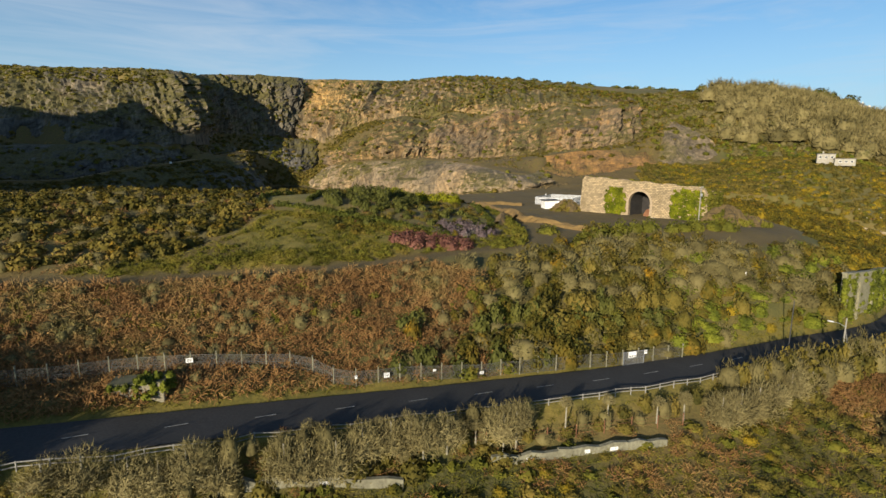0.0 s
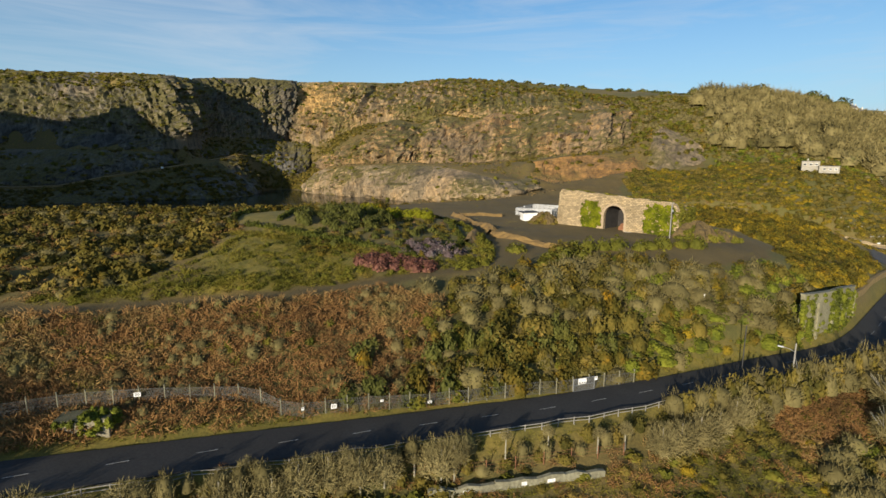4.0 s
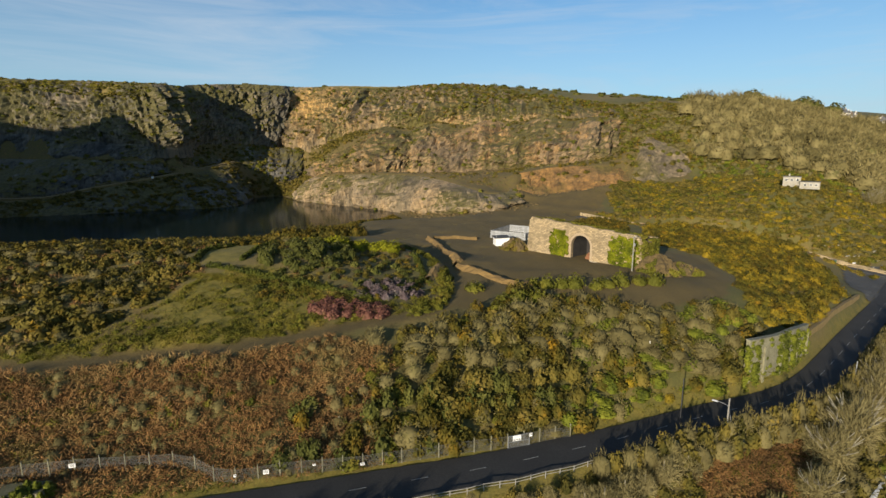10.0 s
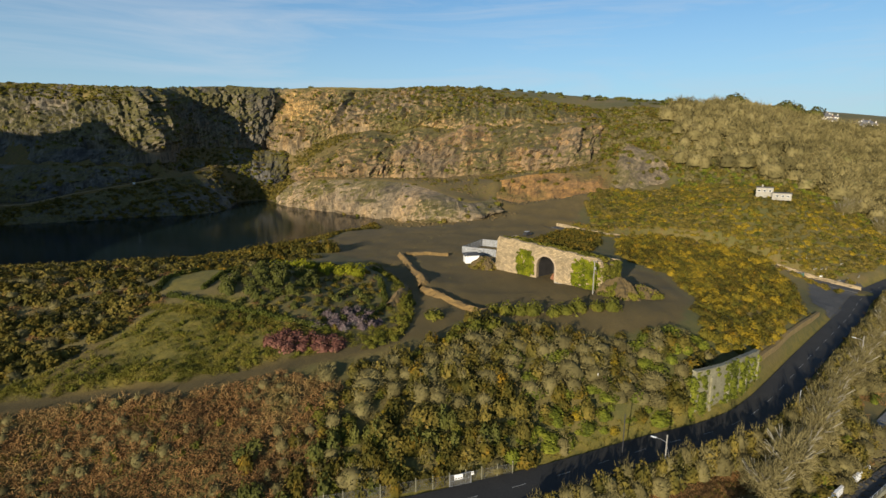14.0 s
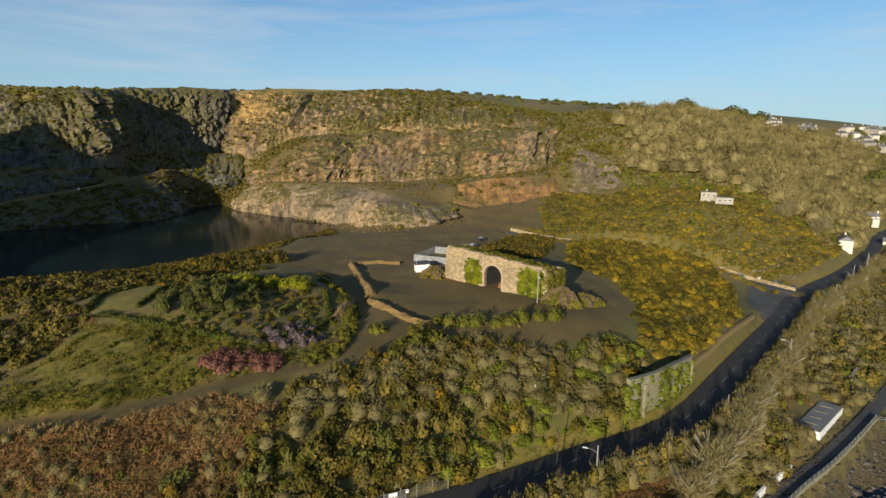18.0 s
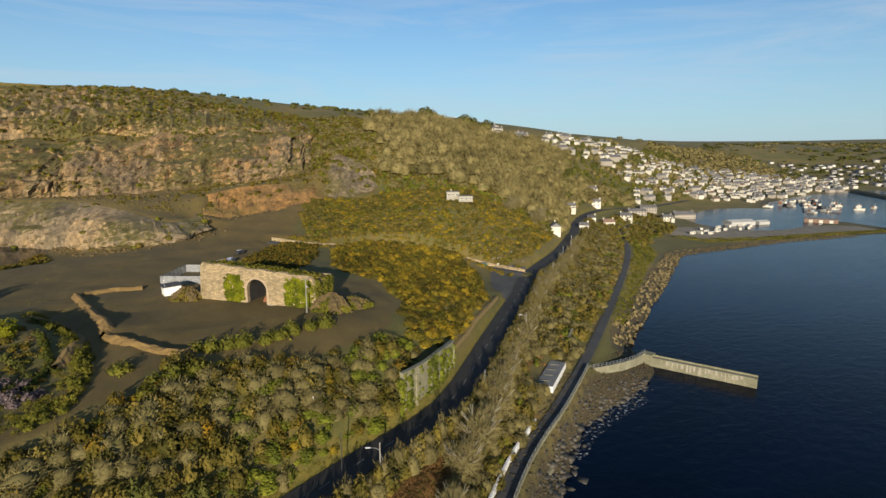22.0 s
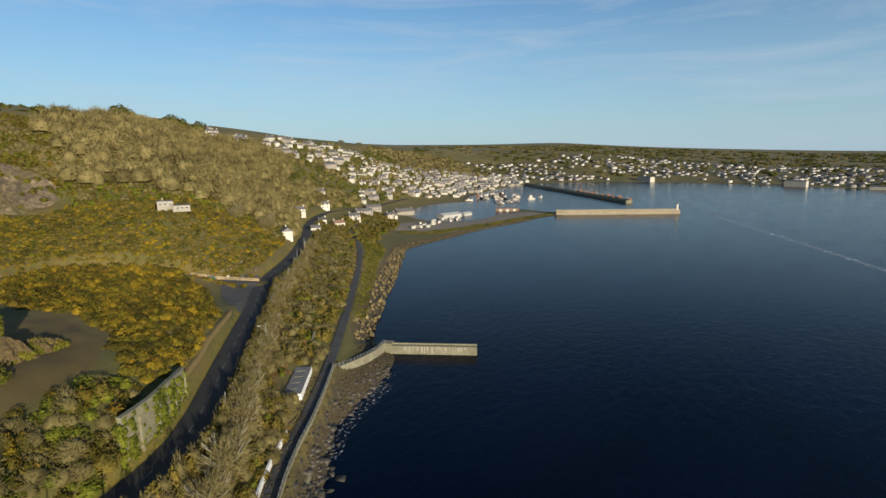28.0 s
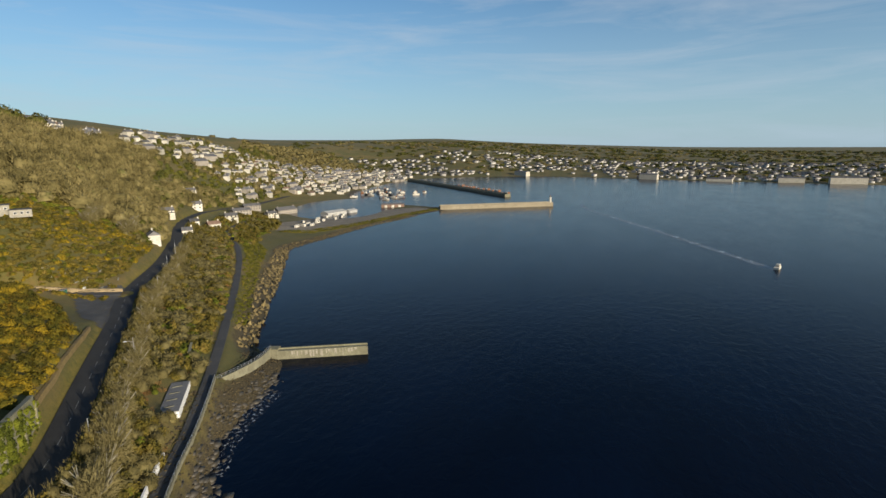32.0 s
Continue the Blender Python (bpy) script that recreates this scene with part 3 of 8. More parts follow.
def rock_face(name, foot, top, material, label, seed, rough=3.0, lag=1.3, ledges=2, columns=1.0, step=1.5):
    """A face of upright-jointed rock swept from a foot line to a top line, broken by short uneven ledges."""
    fl, tl = curve_through(foot, 1.0), curve_through(top, 1.0)
    n = int(np.linalg.norm(np.diff(fl[:, :2], axis=0), axis=1).sum() / step)
    rise = max(t[2] for t in top) - min(t[2] for t in foot)
    m = max(9, int(rise * 1.2 / step))
    u = np.linspace(0, 1, n)
    fu, tu = np.linspace(0, 1, len(fl)), np.linspace(0, 1, len(tl))
    F = np.stack([np.interp(u, fu, fl[:, k]) for k in range(3)], 1)
    T = np.stack([np.interp(u, tu, tl[:, k]) for k in range(3)], 1)
    away = np.gradient(F[:, :2], axis=0)
    away = np.c_[away[:, 1], -away[:, 0]]
    for _ in range(6):
        away[1:-1] = (away[:-2] + away[1:-1] * 2 + away[2:]) / 4
    away /= np.linalg.norm(away, axis=1)[:, None] + 1e-9
    ends = np.minimum(np.arange(n), np.arange(n)[::-1]) * step
    tuck = (-4.5 if ledges else -2.5) * (1 - smooth(ends, 0, 9))

    def rnd(a, b, c):
        return noise.noise(Vector((a, b, c)))

    def ridge(a, b, c):
        return 1 - 2.2 * abs(noise.noise(Vector((a, b, c))))
    at, size = [], []
    for k in range(ledges):   # where each ledge runs, and how deep it is, along the face
        at.append([(k + 0.7) / (ledges + 0.4) + 0.16 * rnd(i * step / 45, seed, k * 7.3) + 0.05 * rnd(i * step / 9, k, seed) for i in range(n)])
        size.append([max(0.0, 0.02 + 0.5 * rnd(i * step / 38, k * 3.1, seed + 9)) for i in range(n)])
    rows = [np.c_[F[:, :2] + (1.5 + tuck[:, None]) * away, F[:, 2] - 8].tolist()]
    for j in range(m):
        v = j / (m - 1)
        row = []
        for i in range(n):
            flat, total = 0.0, 0.0
            for k in range(ledges):
                x = min(1.0, max(0.0, (v - at[k][i]) / 0.05 + 0.5))
                flat += size[k][i] * x * x * (3 - 2 * x)
                total += size[k][i]
            total = min(total, 0.7)
            flat = min(flat, 0.7) + (1 - total) * v ** lag
            z = F[i, 2] + (T[i, 2] - F[i, 2]) * v
            s = i * step
            r1 = rnd(s * 0.02 + seed, z * 0.012, 1.7)
            lean = s + 0.18 * z + 5 * r1 + 2.2 * rnd(s * 0.11, z * 0.11, seed)
            big = ridge(lean * 0.034, z * 0.007, seed + 2.2)
            mid = ridge(lean * 0.085, z * 0.018, seed + 5.1)
            small = ridge(lean * 0.21, z * 0.05, seed + 8.4)
            rag = rnd(s * 0.3, z * 0.36, seed + 4.4)
            fine = rnd(s * 0.55, z * 0.62, seed + 1.4)
            block = noise.cell(Vector((lean / 5.5 + seed, z / 9.0 + 3 * r1, 0.5))) - 0.5
            chip = noise.cell(Vector((lean / 2.4 + 5, z / 3.6 + 2 * rag, seed + 0.5))) - 0.5
            edge = min(1.0, 5 * v + 0.2, 6 * (1 - v) + 0.2)
            d = rough * edge * (1.5 * r1 + columns * (0.85 * big + 0.62 * mid + 0.34 * small) + 0.32 * rag + 0.2 * fine + 0.4 * block + 0.3 * chip) + tuck[i]
            row.append((F[i, 0] + (T[i, 0] - F[i, 0]) * flat + away[i, 0] * d, F[i, 1] + (T[i, 1] - F[i, 1]) * flat + away[i, 1] * d, z + 0.3 * rough * edge * rag))
        rows.append(row)
    grid = np.array(rows)
    FACE_GRID[name] = grid[1:]
    faces = [(j * n + i, j * n + i + 1, (j + 1) * n + i + 1, (j + 1) * n + i) for j in range(m) for i in range(n - 1)]
    me = bpy.data.meshes.new(name)
    me.from_pydata(grid.reshape(-1, 3).tolist(), [], faces)
    me.materials.append(material)
    return tagged(new(name, me), label, "cliff", kind="structure")


def rock_material(name, tones, growth, low=0.5, high=0.6, seam=None, warm=1.02, cool=0.84):
    """Jointed rock with rusty patches, and low growth in broad drifts that thin out on the steepest parts."""
    m, n, l, b = mat(name, 0.93)
    big, mid = tex_noise(n, l, 0.02, 5, 0.6), tex_noise(n, l, 0.14, 6, 0.7, (1, 1, 0.3))
    crack = tex_noise(n, l, 0.5, 7, 0.75, (1, 1, 0.26), 0.5)
    stain = tex_noise(n, l, 0.07, 5, 0.65, (1, 1, 0.16), 0.8)
    drift = tex_noise(n, l, 0.016, 7, 0.68, (1, 1, 1.8))
    r = ramp(n, [(0.32 + 0.36 * i / (len(tones) - 1), t) for i, t in enumerate(earthy(c, warm, cool) for c in tones)])
    s = mixed(n, l, 0.4, big.outputs["Fac"], mid.outputs["Fac"])
    l.new(s, r.inputs["Fac"])
    g = ramp(n, [(0.34, (0.2, 0.2, 0.21)), (0.46, (0.82, 0.82, 0.82)), (0.55, (1.08, 1.07, 1.05)), (0.7, (1.6, 1.56, 1.5))])
    l.new(crack.outputs["Fac"], g.inputs["Fac"])
    col = mixed(n, l, 1.0, r.outputs["Color"], g.outputs["Color"], "MULTIPLY")
    w = ramp(n, [(0.36, (0.5, 0.5, 0.5)), (0.5, (1.0, 1.0, 1.0)), (0.64, (1.25, 1.22, 1.18))])
    l.new(stain.outputs["Fac"], w.inputs["Fac"])
    col = mixed(n, l, 1.0, col, w.outputs["Color"], "MULTIPLY")
    if seam:   # a body of brighter iron-stained rock
        (sx, sy, sz), reach, tone = seam
        pos, far = n.new("ShaderNodeNewGeometry"), n.new("ShaderNodeVectorMath")
        far.operation = "DISTANCE"
        far.inputs[1].default_value = (sx, sy, sz)
        l.new(pos.outputs["Position"], far.inputs[0])
        wide = n.new("ShaderNodeMath")
        wide.operation = "MULTIPLY_ADD"
        wide.inputs[1].default_value = -1.3 * reach
        l.new(mid.outputs["Fac"], wide.inputs[0])
        l.new(far.outputs["Value"], wide.inputs[2])
        near = n.new("ShaderNodeMapRange")
        near.inputs["From Min"].default_value, near.inputs["From Max"].default_value = -0.15 * reach, 0.45 * reach
        near.inputs["To Min"].default_value, near.inputs["To Max"].default_value = 0.85, 0.0
        l.new(wide.outputs[0], near.inputs["Value"])
        bright = mixed(n, l, 1.0, tone, g.outputs["Color"], "MULTIPLY")
        col = mixed(n, l, near.outputs["Result"], col, bright)
    geo, sep = n.new("ShaderNodeNewGeometry"), n.new("ShaderNodeSeparateXYZ")
    l.new(geo.outputs["Normal"], sep.inputs["Vector"])
    up = n.new("ShaderNodeMath")
    up.operation = "MULTIPLY_ADD"
    up.inputs[1].default_value = 0.22
    ab = n.new("ShaderNodeMath")
    ab.operation = "ABSOLUTE"
    l.new(sep.outputs["Z"], ab.inputs[0])
    l.new(ab.outputs[0], up.inputs[0])
    l.new(drift.outputs["Fac"], up.inputs[2])
    k = ramp(n, [(low + 0.08, (0, 0, 0)), (high + 0.08, (0.9, 0.9, 0.9))])
    l.new(up.outputs[0], k.inputs["Fac"])
    gr = ramp(n, [(0.3, tuple(0.5 * c for c in earthy(growth))), (0.7, tuple(1.5 * c for c in earthy(growth)))])
    l.new(crack.outputs["Fac"], gr.inputs["Fac"])
    col = mixed(n, l, k.outputs["Color"], col, gr.outputs["Color"])
    l.new(col, b.inputs["Base Color"])
    bumped(n, l, b, crack.outputs["Fac"], 0.8, 1.0)
    return m


rock_tan = rock_material("quarry_rock_tan", [(0.085, 0.068, 0.046), (0.15, 0.112, 0.072), (0.22, 0.158, 0.094), (0.3, 0.19, 0.085), (0.17, 0.135, 0.095)], (0.07, 0.07, 0.022), 0.5, 0.6,
                         ((-121, 556, 112), 34, (0.4, 0.25, 0.085)))
rock_brown = rock_material("quarry_rock_brown", [(0.08, 0.062, 0.044), (0.14, 0.102, 0.068), (0.2, 0.14, 0.086), (0.27, 0.165, 0.075), (0.16, 0.125, 0.085)], (0.07, 0.068, 0.022), 0.52, 0.62)
rock_pale = rock_material("quarry_rock_pale", [(0.085, 0.07, 0.053), (0.15, 0.12, 0.088), (0.22, 0.167, 0.118), (0.27, 0.19, 0.115), (0.165, 0.138, 0.105)], (0.075, 0.072, 0.024), 0.56, 0.66,
                          ((-62, 425, 50), 16, (0.4, 0.25, 0.1)))
rock_ochre = rock_material("ochre_earth", [(0.13, 0.09, 0.05), (0.2, 0.122, 0.058), (0.27, 0.15, 0.055), (0.17, 0.12, 0.065)], (0.09, 0.078, 0.026), 0.55, 0.65, None, 1.08, 0.72)
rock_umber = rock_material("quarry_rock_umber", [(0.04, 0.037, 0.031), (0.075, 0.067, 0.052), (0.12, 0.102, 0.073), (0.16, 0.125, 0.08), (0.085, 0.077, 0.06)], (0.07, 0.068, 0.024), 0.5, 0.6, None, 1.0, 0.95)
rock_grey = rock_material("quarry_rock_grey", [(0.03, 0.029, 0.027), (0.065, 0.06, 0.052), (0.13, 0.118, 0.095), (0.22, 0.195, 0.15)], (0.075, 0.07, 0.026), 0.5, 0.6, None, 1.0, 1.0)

for face_name, face_mat, face_label, face_seed, face_rough, face_lag, face_steps, face_columns in (
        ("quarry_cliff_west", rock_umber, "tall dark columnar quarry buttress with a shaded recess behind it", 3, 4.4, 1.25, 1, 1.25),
        ("quarry_cliff_upper", rock_tan, "tall jointed tan and rusty quarry face with scrub on its ledges", 1, 5.6, 1.3, 1, 1.25),
        ("quarry_cliff_central", rock_brown, "middle bench face of brown fractured quarry rock", 21, 5.2, 1.6, 1, 1.25),
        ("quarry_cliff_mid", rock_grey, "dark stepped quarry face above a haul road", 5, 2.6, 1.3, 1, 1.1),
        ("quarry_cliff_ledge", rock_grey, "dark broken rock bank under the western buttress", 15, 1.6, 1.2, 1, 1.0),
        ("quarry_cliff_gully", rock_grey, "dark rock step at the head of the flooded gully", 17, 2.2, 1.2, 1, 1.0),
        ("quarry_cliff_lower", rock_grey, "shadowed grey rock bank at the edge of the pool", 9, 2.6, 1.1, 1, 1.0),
        ("quarry_spur", rock_pale, "sunlit spur of pale fractured rock running into the pool", 13, 3.6, 2.6, 1, 1.2),
        ("ochre_bank", rock_ochre, "bare bank of orange weathered rock and clay", 41, 1.8, 1.0, 0, 0.6),
        ("hillside_rock", rock_pale, "bare triangular rock scar on the scrubby hillside", 31, 1.1, 1.0, 0, 0.6)):
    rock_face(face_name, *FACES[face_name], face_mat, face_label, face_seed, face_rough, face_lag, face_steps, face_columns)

# the haul road along the ledge above the pool
haul_line = curve_through([(-330, 318, 31.5), (-290, 334, 32.5), (-249, 344, 33), (-230, 365, 38), (-200, 389, 44), (-188, 413, 47.5), (-178, 437, 51), (-170, 462, 54.5)], 5)
haul_mat = surface("haul_road_gravel", [earthy((0.12, 0.095, 0.065)), earthy((0.2, 0.155, 0.105))], 0.3, 0.95, 0.4, 0.1)
tagged(new("haul_road", ribbon("haul_road", haul_line, 3.0, haul_mat, 0.1, 5.0)), "pale gravel haul road on a quarry ledge", "road", kind="structure")



# ---- meshes, parts and growth ----
def fast_mesh(name, verts, faces, material, flat=True):
    """A mesh from arrays; all faces have the same number of corners."""
    verts, faces = np.asarray(verts, np.float32), np.asarray(faces, np.int32)
    me = bpy.data.meshes.new(name)
    k = faces.shape[1]
    me.vertices.add(len(verts))
    me.vertices.foreach_set("co", verts.ravel())
    me.loops.add(faces.size)
    me.loops.foreach_set("vertex_index", faces.ravel())
    me.polygons.add(len(faces))
    me.polygons.foreach_set("loop_start", np.arange(0, faces.size, k, dtype=np.int32))
    me.update(calc_edges=True)
    if not flat:
        me.shade_smooth()
    me.materials.append(material)
    return me


def foliage(name, tones, patch=0.12, rough=0.8, warm=1.15, cool=0.52):
    """Leaves or stems: a tone for each, drawn together into patches."""
    m, n, l, b = mat(name, rough)
    isl = n.new("ShaderNodeNewGeometry").outputs["Random Per Island"]
    p = tex_noise(n, l, patch, 4, 0.6)
    s = n.new("ShaderNodeMath")
    s.operation = "MULTIPLY_ADD"
    s.inputs[1].default_value = 0.17
    l.new(isl, s.inputs[0])
    q = n.new("ShaderNodeMath")
    q.operation = "MULTIPLY_ADD"
    q.inputs[1].default_value, q.inputs[2].default_value = 2.1, -0.68
    l.new(p.outputs["Fac"], q.inputs[0])
    l.new(q.outputs[0], s.inputs[2])
    k = len(tones)
    r = ramp(n, [(0.1 + 0.8 * i / max(1, k - 1), tuple(0.92 * c for c in earthy(t, warm, cool))) for i, t in enumerate(tones)])
    l.new(s.outputs[0], r.inputs["Fac"])
    l.new(r.outputs["Color"], b.inputs["Base Color"])
    b.inputs["Specular IOR Level"].default_value = 0.15
    return m


BRACKEN = foliage("bracken", [(0.0995, 0.0643, 0.0458), (0.1624, 0.0998, 0.0688), (0.2146, 0.1285, 0.0857), (0.2303, 0.1663, 0.1148), (0.1466, 0.1377, 0.0796)], 0.09)
GORSE = foliage("gorse", [(0.0252, 0.0288, 0.0072), (0.0495, 0.0495, 0.0117), (0.0765, 0.0675, 0.0162), (0.108, 0.0828, 0.018), (0.216, 0.135, 0.0144)], 0.3)
GORSE_BLOOM = foliage("gorse_in_flower", [(0.0357, 0.0422, 0.011), (0.0714, 0.0718, 0.0154), (0.1071, 0.0969, 0.0187), (0.1683, 0.1345, 0.0198), (0.2346, 0.1767, 0.0198), (0.102, 0.0935, 0.022)], 0.16)
BARE = foliage("bare_twigs", [(0.0636, 0.0549, 0.0281), (0.1041, 0.0907, 0.046), (0.1502, 0.13, 0.0689), (0.1156, 0.1069, 0.046)], 0.22, 0.8, 1.06, 0.72)
BARE_TAN = foliage("tan_twigs", [(0.1072, 0.0925, 0.0536), (0.1754, 0.153, 0.0877), (0.2533, 0.2192, 0.1315), (0.1949, 0.1802, 0.0877)], 0.22, 0.8, 1.06, 0.72)
BRAMBLE = foliage("bramble", [(0.04, 0.05, 0.012), (0.075, 0.085, 0.018), (0.11, 0.115, 0.026), (0.13, 0.11, 0.035)], 0.2)
IVY = foliage("ivy", [(0.033, 0.0462, 0.011), (0.0715, 0.0935, 0.0176), (0.1155, 0.143, 0.0264), (0.165, 0.187, 0.0374)], 0.3)
OLIVE = foliage("mixed_scrub", [(0.0345, 0.0374, 0.0128), (0.0788, 0.0739, 0.0236), (0.1281, 0.1104, 0.0394), (0.1823, 0.1429, 0.0612)], 0.2)
GRASS = foliage("tussock_grass", [(0.054, 0.0648, 0.0151), (0.1026, 0.108, 0.0238), (0.1512, 0.1458, 0.0367), (0.216, 0.1782, 0.0702)], 0.1)
WOOD = foliage("winter_wood", [(0.0635, 0.056, 0.0272), (0.1135, 0.0976, 0.0464), (0.1724, 0.1461, 0.0736), (0.2133, 0.18, 0.096), (0.1316, 0.1274, 0.0528)], 0.06, 0.8, 1.05, 0.76)
DARK_TREE = foliage("evergreen", [(0.04, 0.05, 0.018), (0.07, 0.082, 0.03), (0.11, 0.115, 0.045)], 0.1)
LIME = foliage("lime_heather", [(0.09, 0.1125, 0.0112), (0.18, 0.195, 0.015), (0.27, 0.27, 0.0225)], 0.4)
PINK = foliage("purple_heather", [(0.056, 0.028, 0.032), (0.112, 0.052, 0.072), (0.176, 0.092, 0.12), (0.096, 0.076, 0.04)], 0.4)
PALE = foliage("pale_blossom_twigs", [(0.0784, 0.0666, 0.0431), (0.1254, 0.1137, 0.0823), (0.1764, 0.1646, 0.1294)], 0.2)
bark = surface("bark", [(0.17, 0.15, 0.105), (0.26, 0.235, 0.17), (0.34, 0.31, 0.235)], 1.5, 0.9, 0.5, 0.05)


def dome(g, n):
    """Points spread over the upper part of a lumpy ball."""
    d = g.normal(size=(n, 3))
    d[:, 2] = np.abs(d[:, 2]) - 0.18
    d /= np.linalg.norm(d, axis=1)[:, None]
    lumps = g.normal(size=(7, 3))
    lumps[:, 2] = np.abs(lumps[:, 2])
    lumps /= np.linalg.norm(lumps, axis=1)[:, None]
    return d, 0.72 + 0.3 * np.exp(-9 * (1 - (d @ lumps.T).max(1)))


def core_of(r, k, g):
    """The dense heart of a bush: a lumpy closed dome."""
    t = np.arange(k) * 2 * np.pi / k
    rings = [np.c_[r * a * np.cos(t + b), r * a * np.sin(t + b), 0 * t + z * r] * g.uniform(0.85, 1.12, (k, 1)) for a, b, z in ((1.0, 0, -0.3), (1.05, 0.3, 0.25), (0.72, 0.6, 0.78))]
    c = np.vstack(rings + [[[0, 0, r]]])
    f = []
    for a in (0, 1):
        for i in range(k):
            j = (i + 1) % k
            f += [(a * k + i, a * k + j, a * k + k + i), (a * k + j, a * k + k + j, a * k + k + i)]
    f += [(2 * k + i, 2 * k + (i + 1) % k, 3 * k) for i in range(k)]
    return c, np.array(f)


def leafy(seed, n, leaf):
    """A bush of unit size: leaf clumps over a lumpy dome, and a closed core under them."""
    g = np.random.default_rng(seed)
    d, r = dome(g, n)
    c = d * (r * g.uniform(0.82, 1.06, n))[:, None]
    nrm = d + 0.45 * g.normal(size=(n, 3))
    nrm /= np.linalg.norm(nrm, axis=1)[:, None]
    a = np.cross(nrm, g.normal(size=(n, 3)))
    a /= np.linalg.norm(a, axis=1)[:, None]
    b = np.cross(nrm, a)
    s = leaf * g.uniform(0.55, 1.35, (n, 1))
    v = np.stack([c + a * s, c - 0.5 * a * s + 0.8 * b * s, c - 0.5 * a * s - 0.8 * b * s], 1).reshape(-1, 3)
    f = np.arange(3 * n).reshape(n, 3)
    k = 6
    t = np.arange(k) * 2 * np.pi / k
    core = np.vstack([np.c_[0.66 * np.cos(t), 0.66 * np.sin(t), 0 * t - 0.25], np.c_[0.55 * np.cos(t + 0.3), 0.55 * np.sin(t + 0.3), 0 * t + 0.38], [[0, 0, 0.7]]])
    cf = []
    for i in range(k):
        j = (i + 1) % k
        cf += [(i, j, k + i), (j, k + j, k + i), (k + i, k + j, 2 * k)]
    return np.vstack([v, core]), np.vstack([f, np.array(cf) + 3 * n])


def brushy(seed, n, width=0.02, length=0.34, inner=0.35, core=0.62):
    """A leafless bush or crown of unit size: a rounded brush of fine upswept twigs."""
    g = np.random.default_rng(seed)
    d, r = dome(g, n)
    p = d * (r * (inner + (0.9 - inner) * np.sqrt(g.random(n))))[:, None]
    w = 0.65 * d + np.array([0, 0, 0.22]) + 0.6 * g.normal(size=(n, 3))
    w /= np.linalg.norm(w, axis=1)[:, None]
    e = np.cross(w, d + 0.4 * g.normal(size=(n, 3)))
    e *= width * g.uniform(0.5, 1.5, (n, 1)) / (np.linalg.norm(e, axis=1)[:, None] + 1e-9)
    L = length * g.uniform(0.5, 1.15, (n, 1))
    v = np.stack([p - e, p + e, p + w * L], 1).reshape(-1, 3)
    f = np.arange(3 * n).reshape(n, 3)
    # stems from the root
    m = max(8, n // 12)
    k = g.integers(0, n, m)
    e2 = np.cross(p[k], g.normal(size=(m, 3)))
    e2 *= 1.6 * width / (np.linalg.norm(e2, axis=1)[:, None] + 1e-9)
    root = p[k] * [[0.08, 0.08, 0]] - [[0, 0, 0.1]]
    v2 = np.stack([root - e2, root + e2, p[k]], 1).reshape(-1, 3)
    v, f = np.vstack([v, v2]), np.vstack([f, np.arange(3 * m).reshape(m, 3) + len(v)])
    c, cf = core_of(core, 9, g)
    return np.vstack([v, c]), np.vstack([f, cf + len(v)])


def frondy(seed, n, length=0.6, width=0.075):
    """A heap of collapsed fern fronds of unit size."""
    g = np.random.default_rng(seed)
    d, r = dome(g, n)
    c = d * (r * g.uniform(0.4, 0.95, n))[:, None]
    out = np.c_[d[:, :2], 0.5 - 0.9 * g.random(n)] + 0.6 * g.normal(size=(n, 3))
    out /= np.linalg.norm(out, axis=1)[:, None]
    e = np.cross(out, d + 0.5 * g.normal(size=(n, 3)))
    e *= width / (np.linalg.norm(e, axis=1)[:, None] + 1e-9)
    L = length * g.uniform(0.5, 1.2, (n, 1))
    v = np.stack([c - e, c + e, c + out * L], 1).reshape(-1, 3)
    return v, np.arange(3 * n).reshape(n, 3)


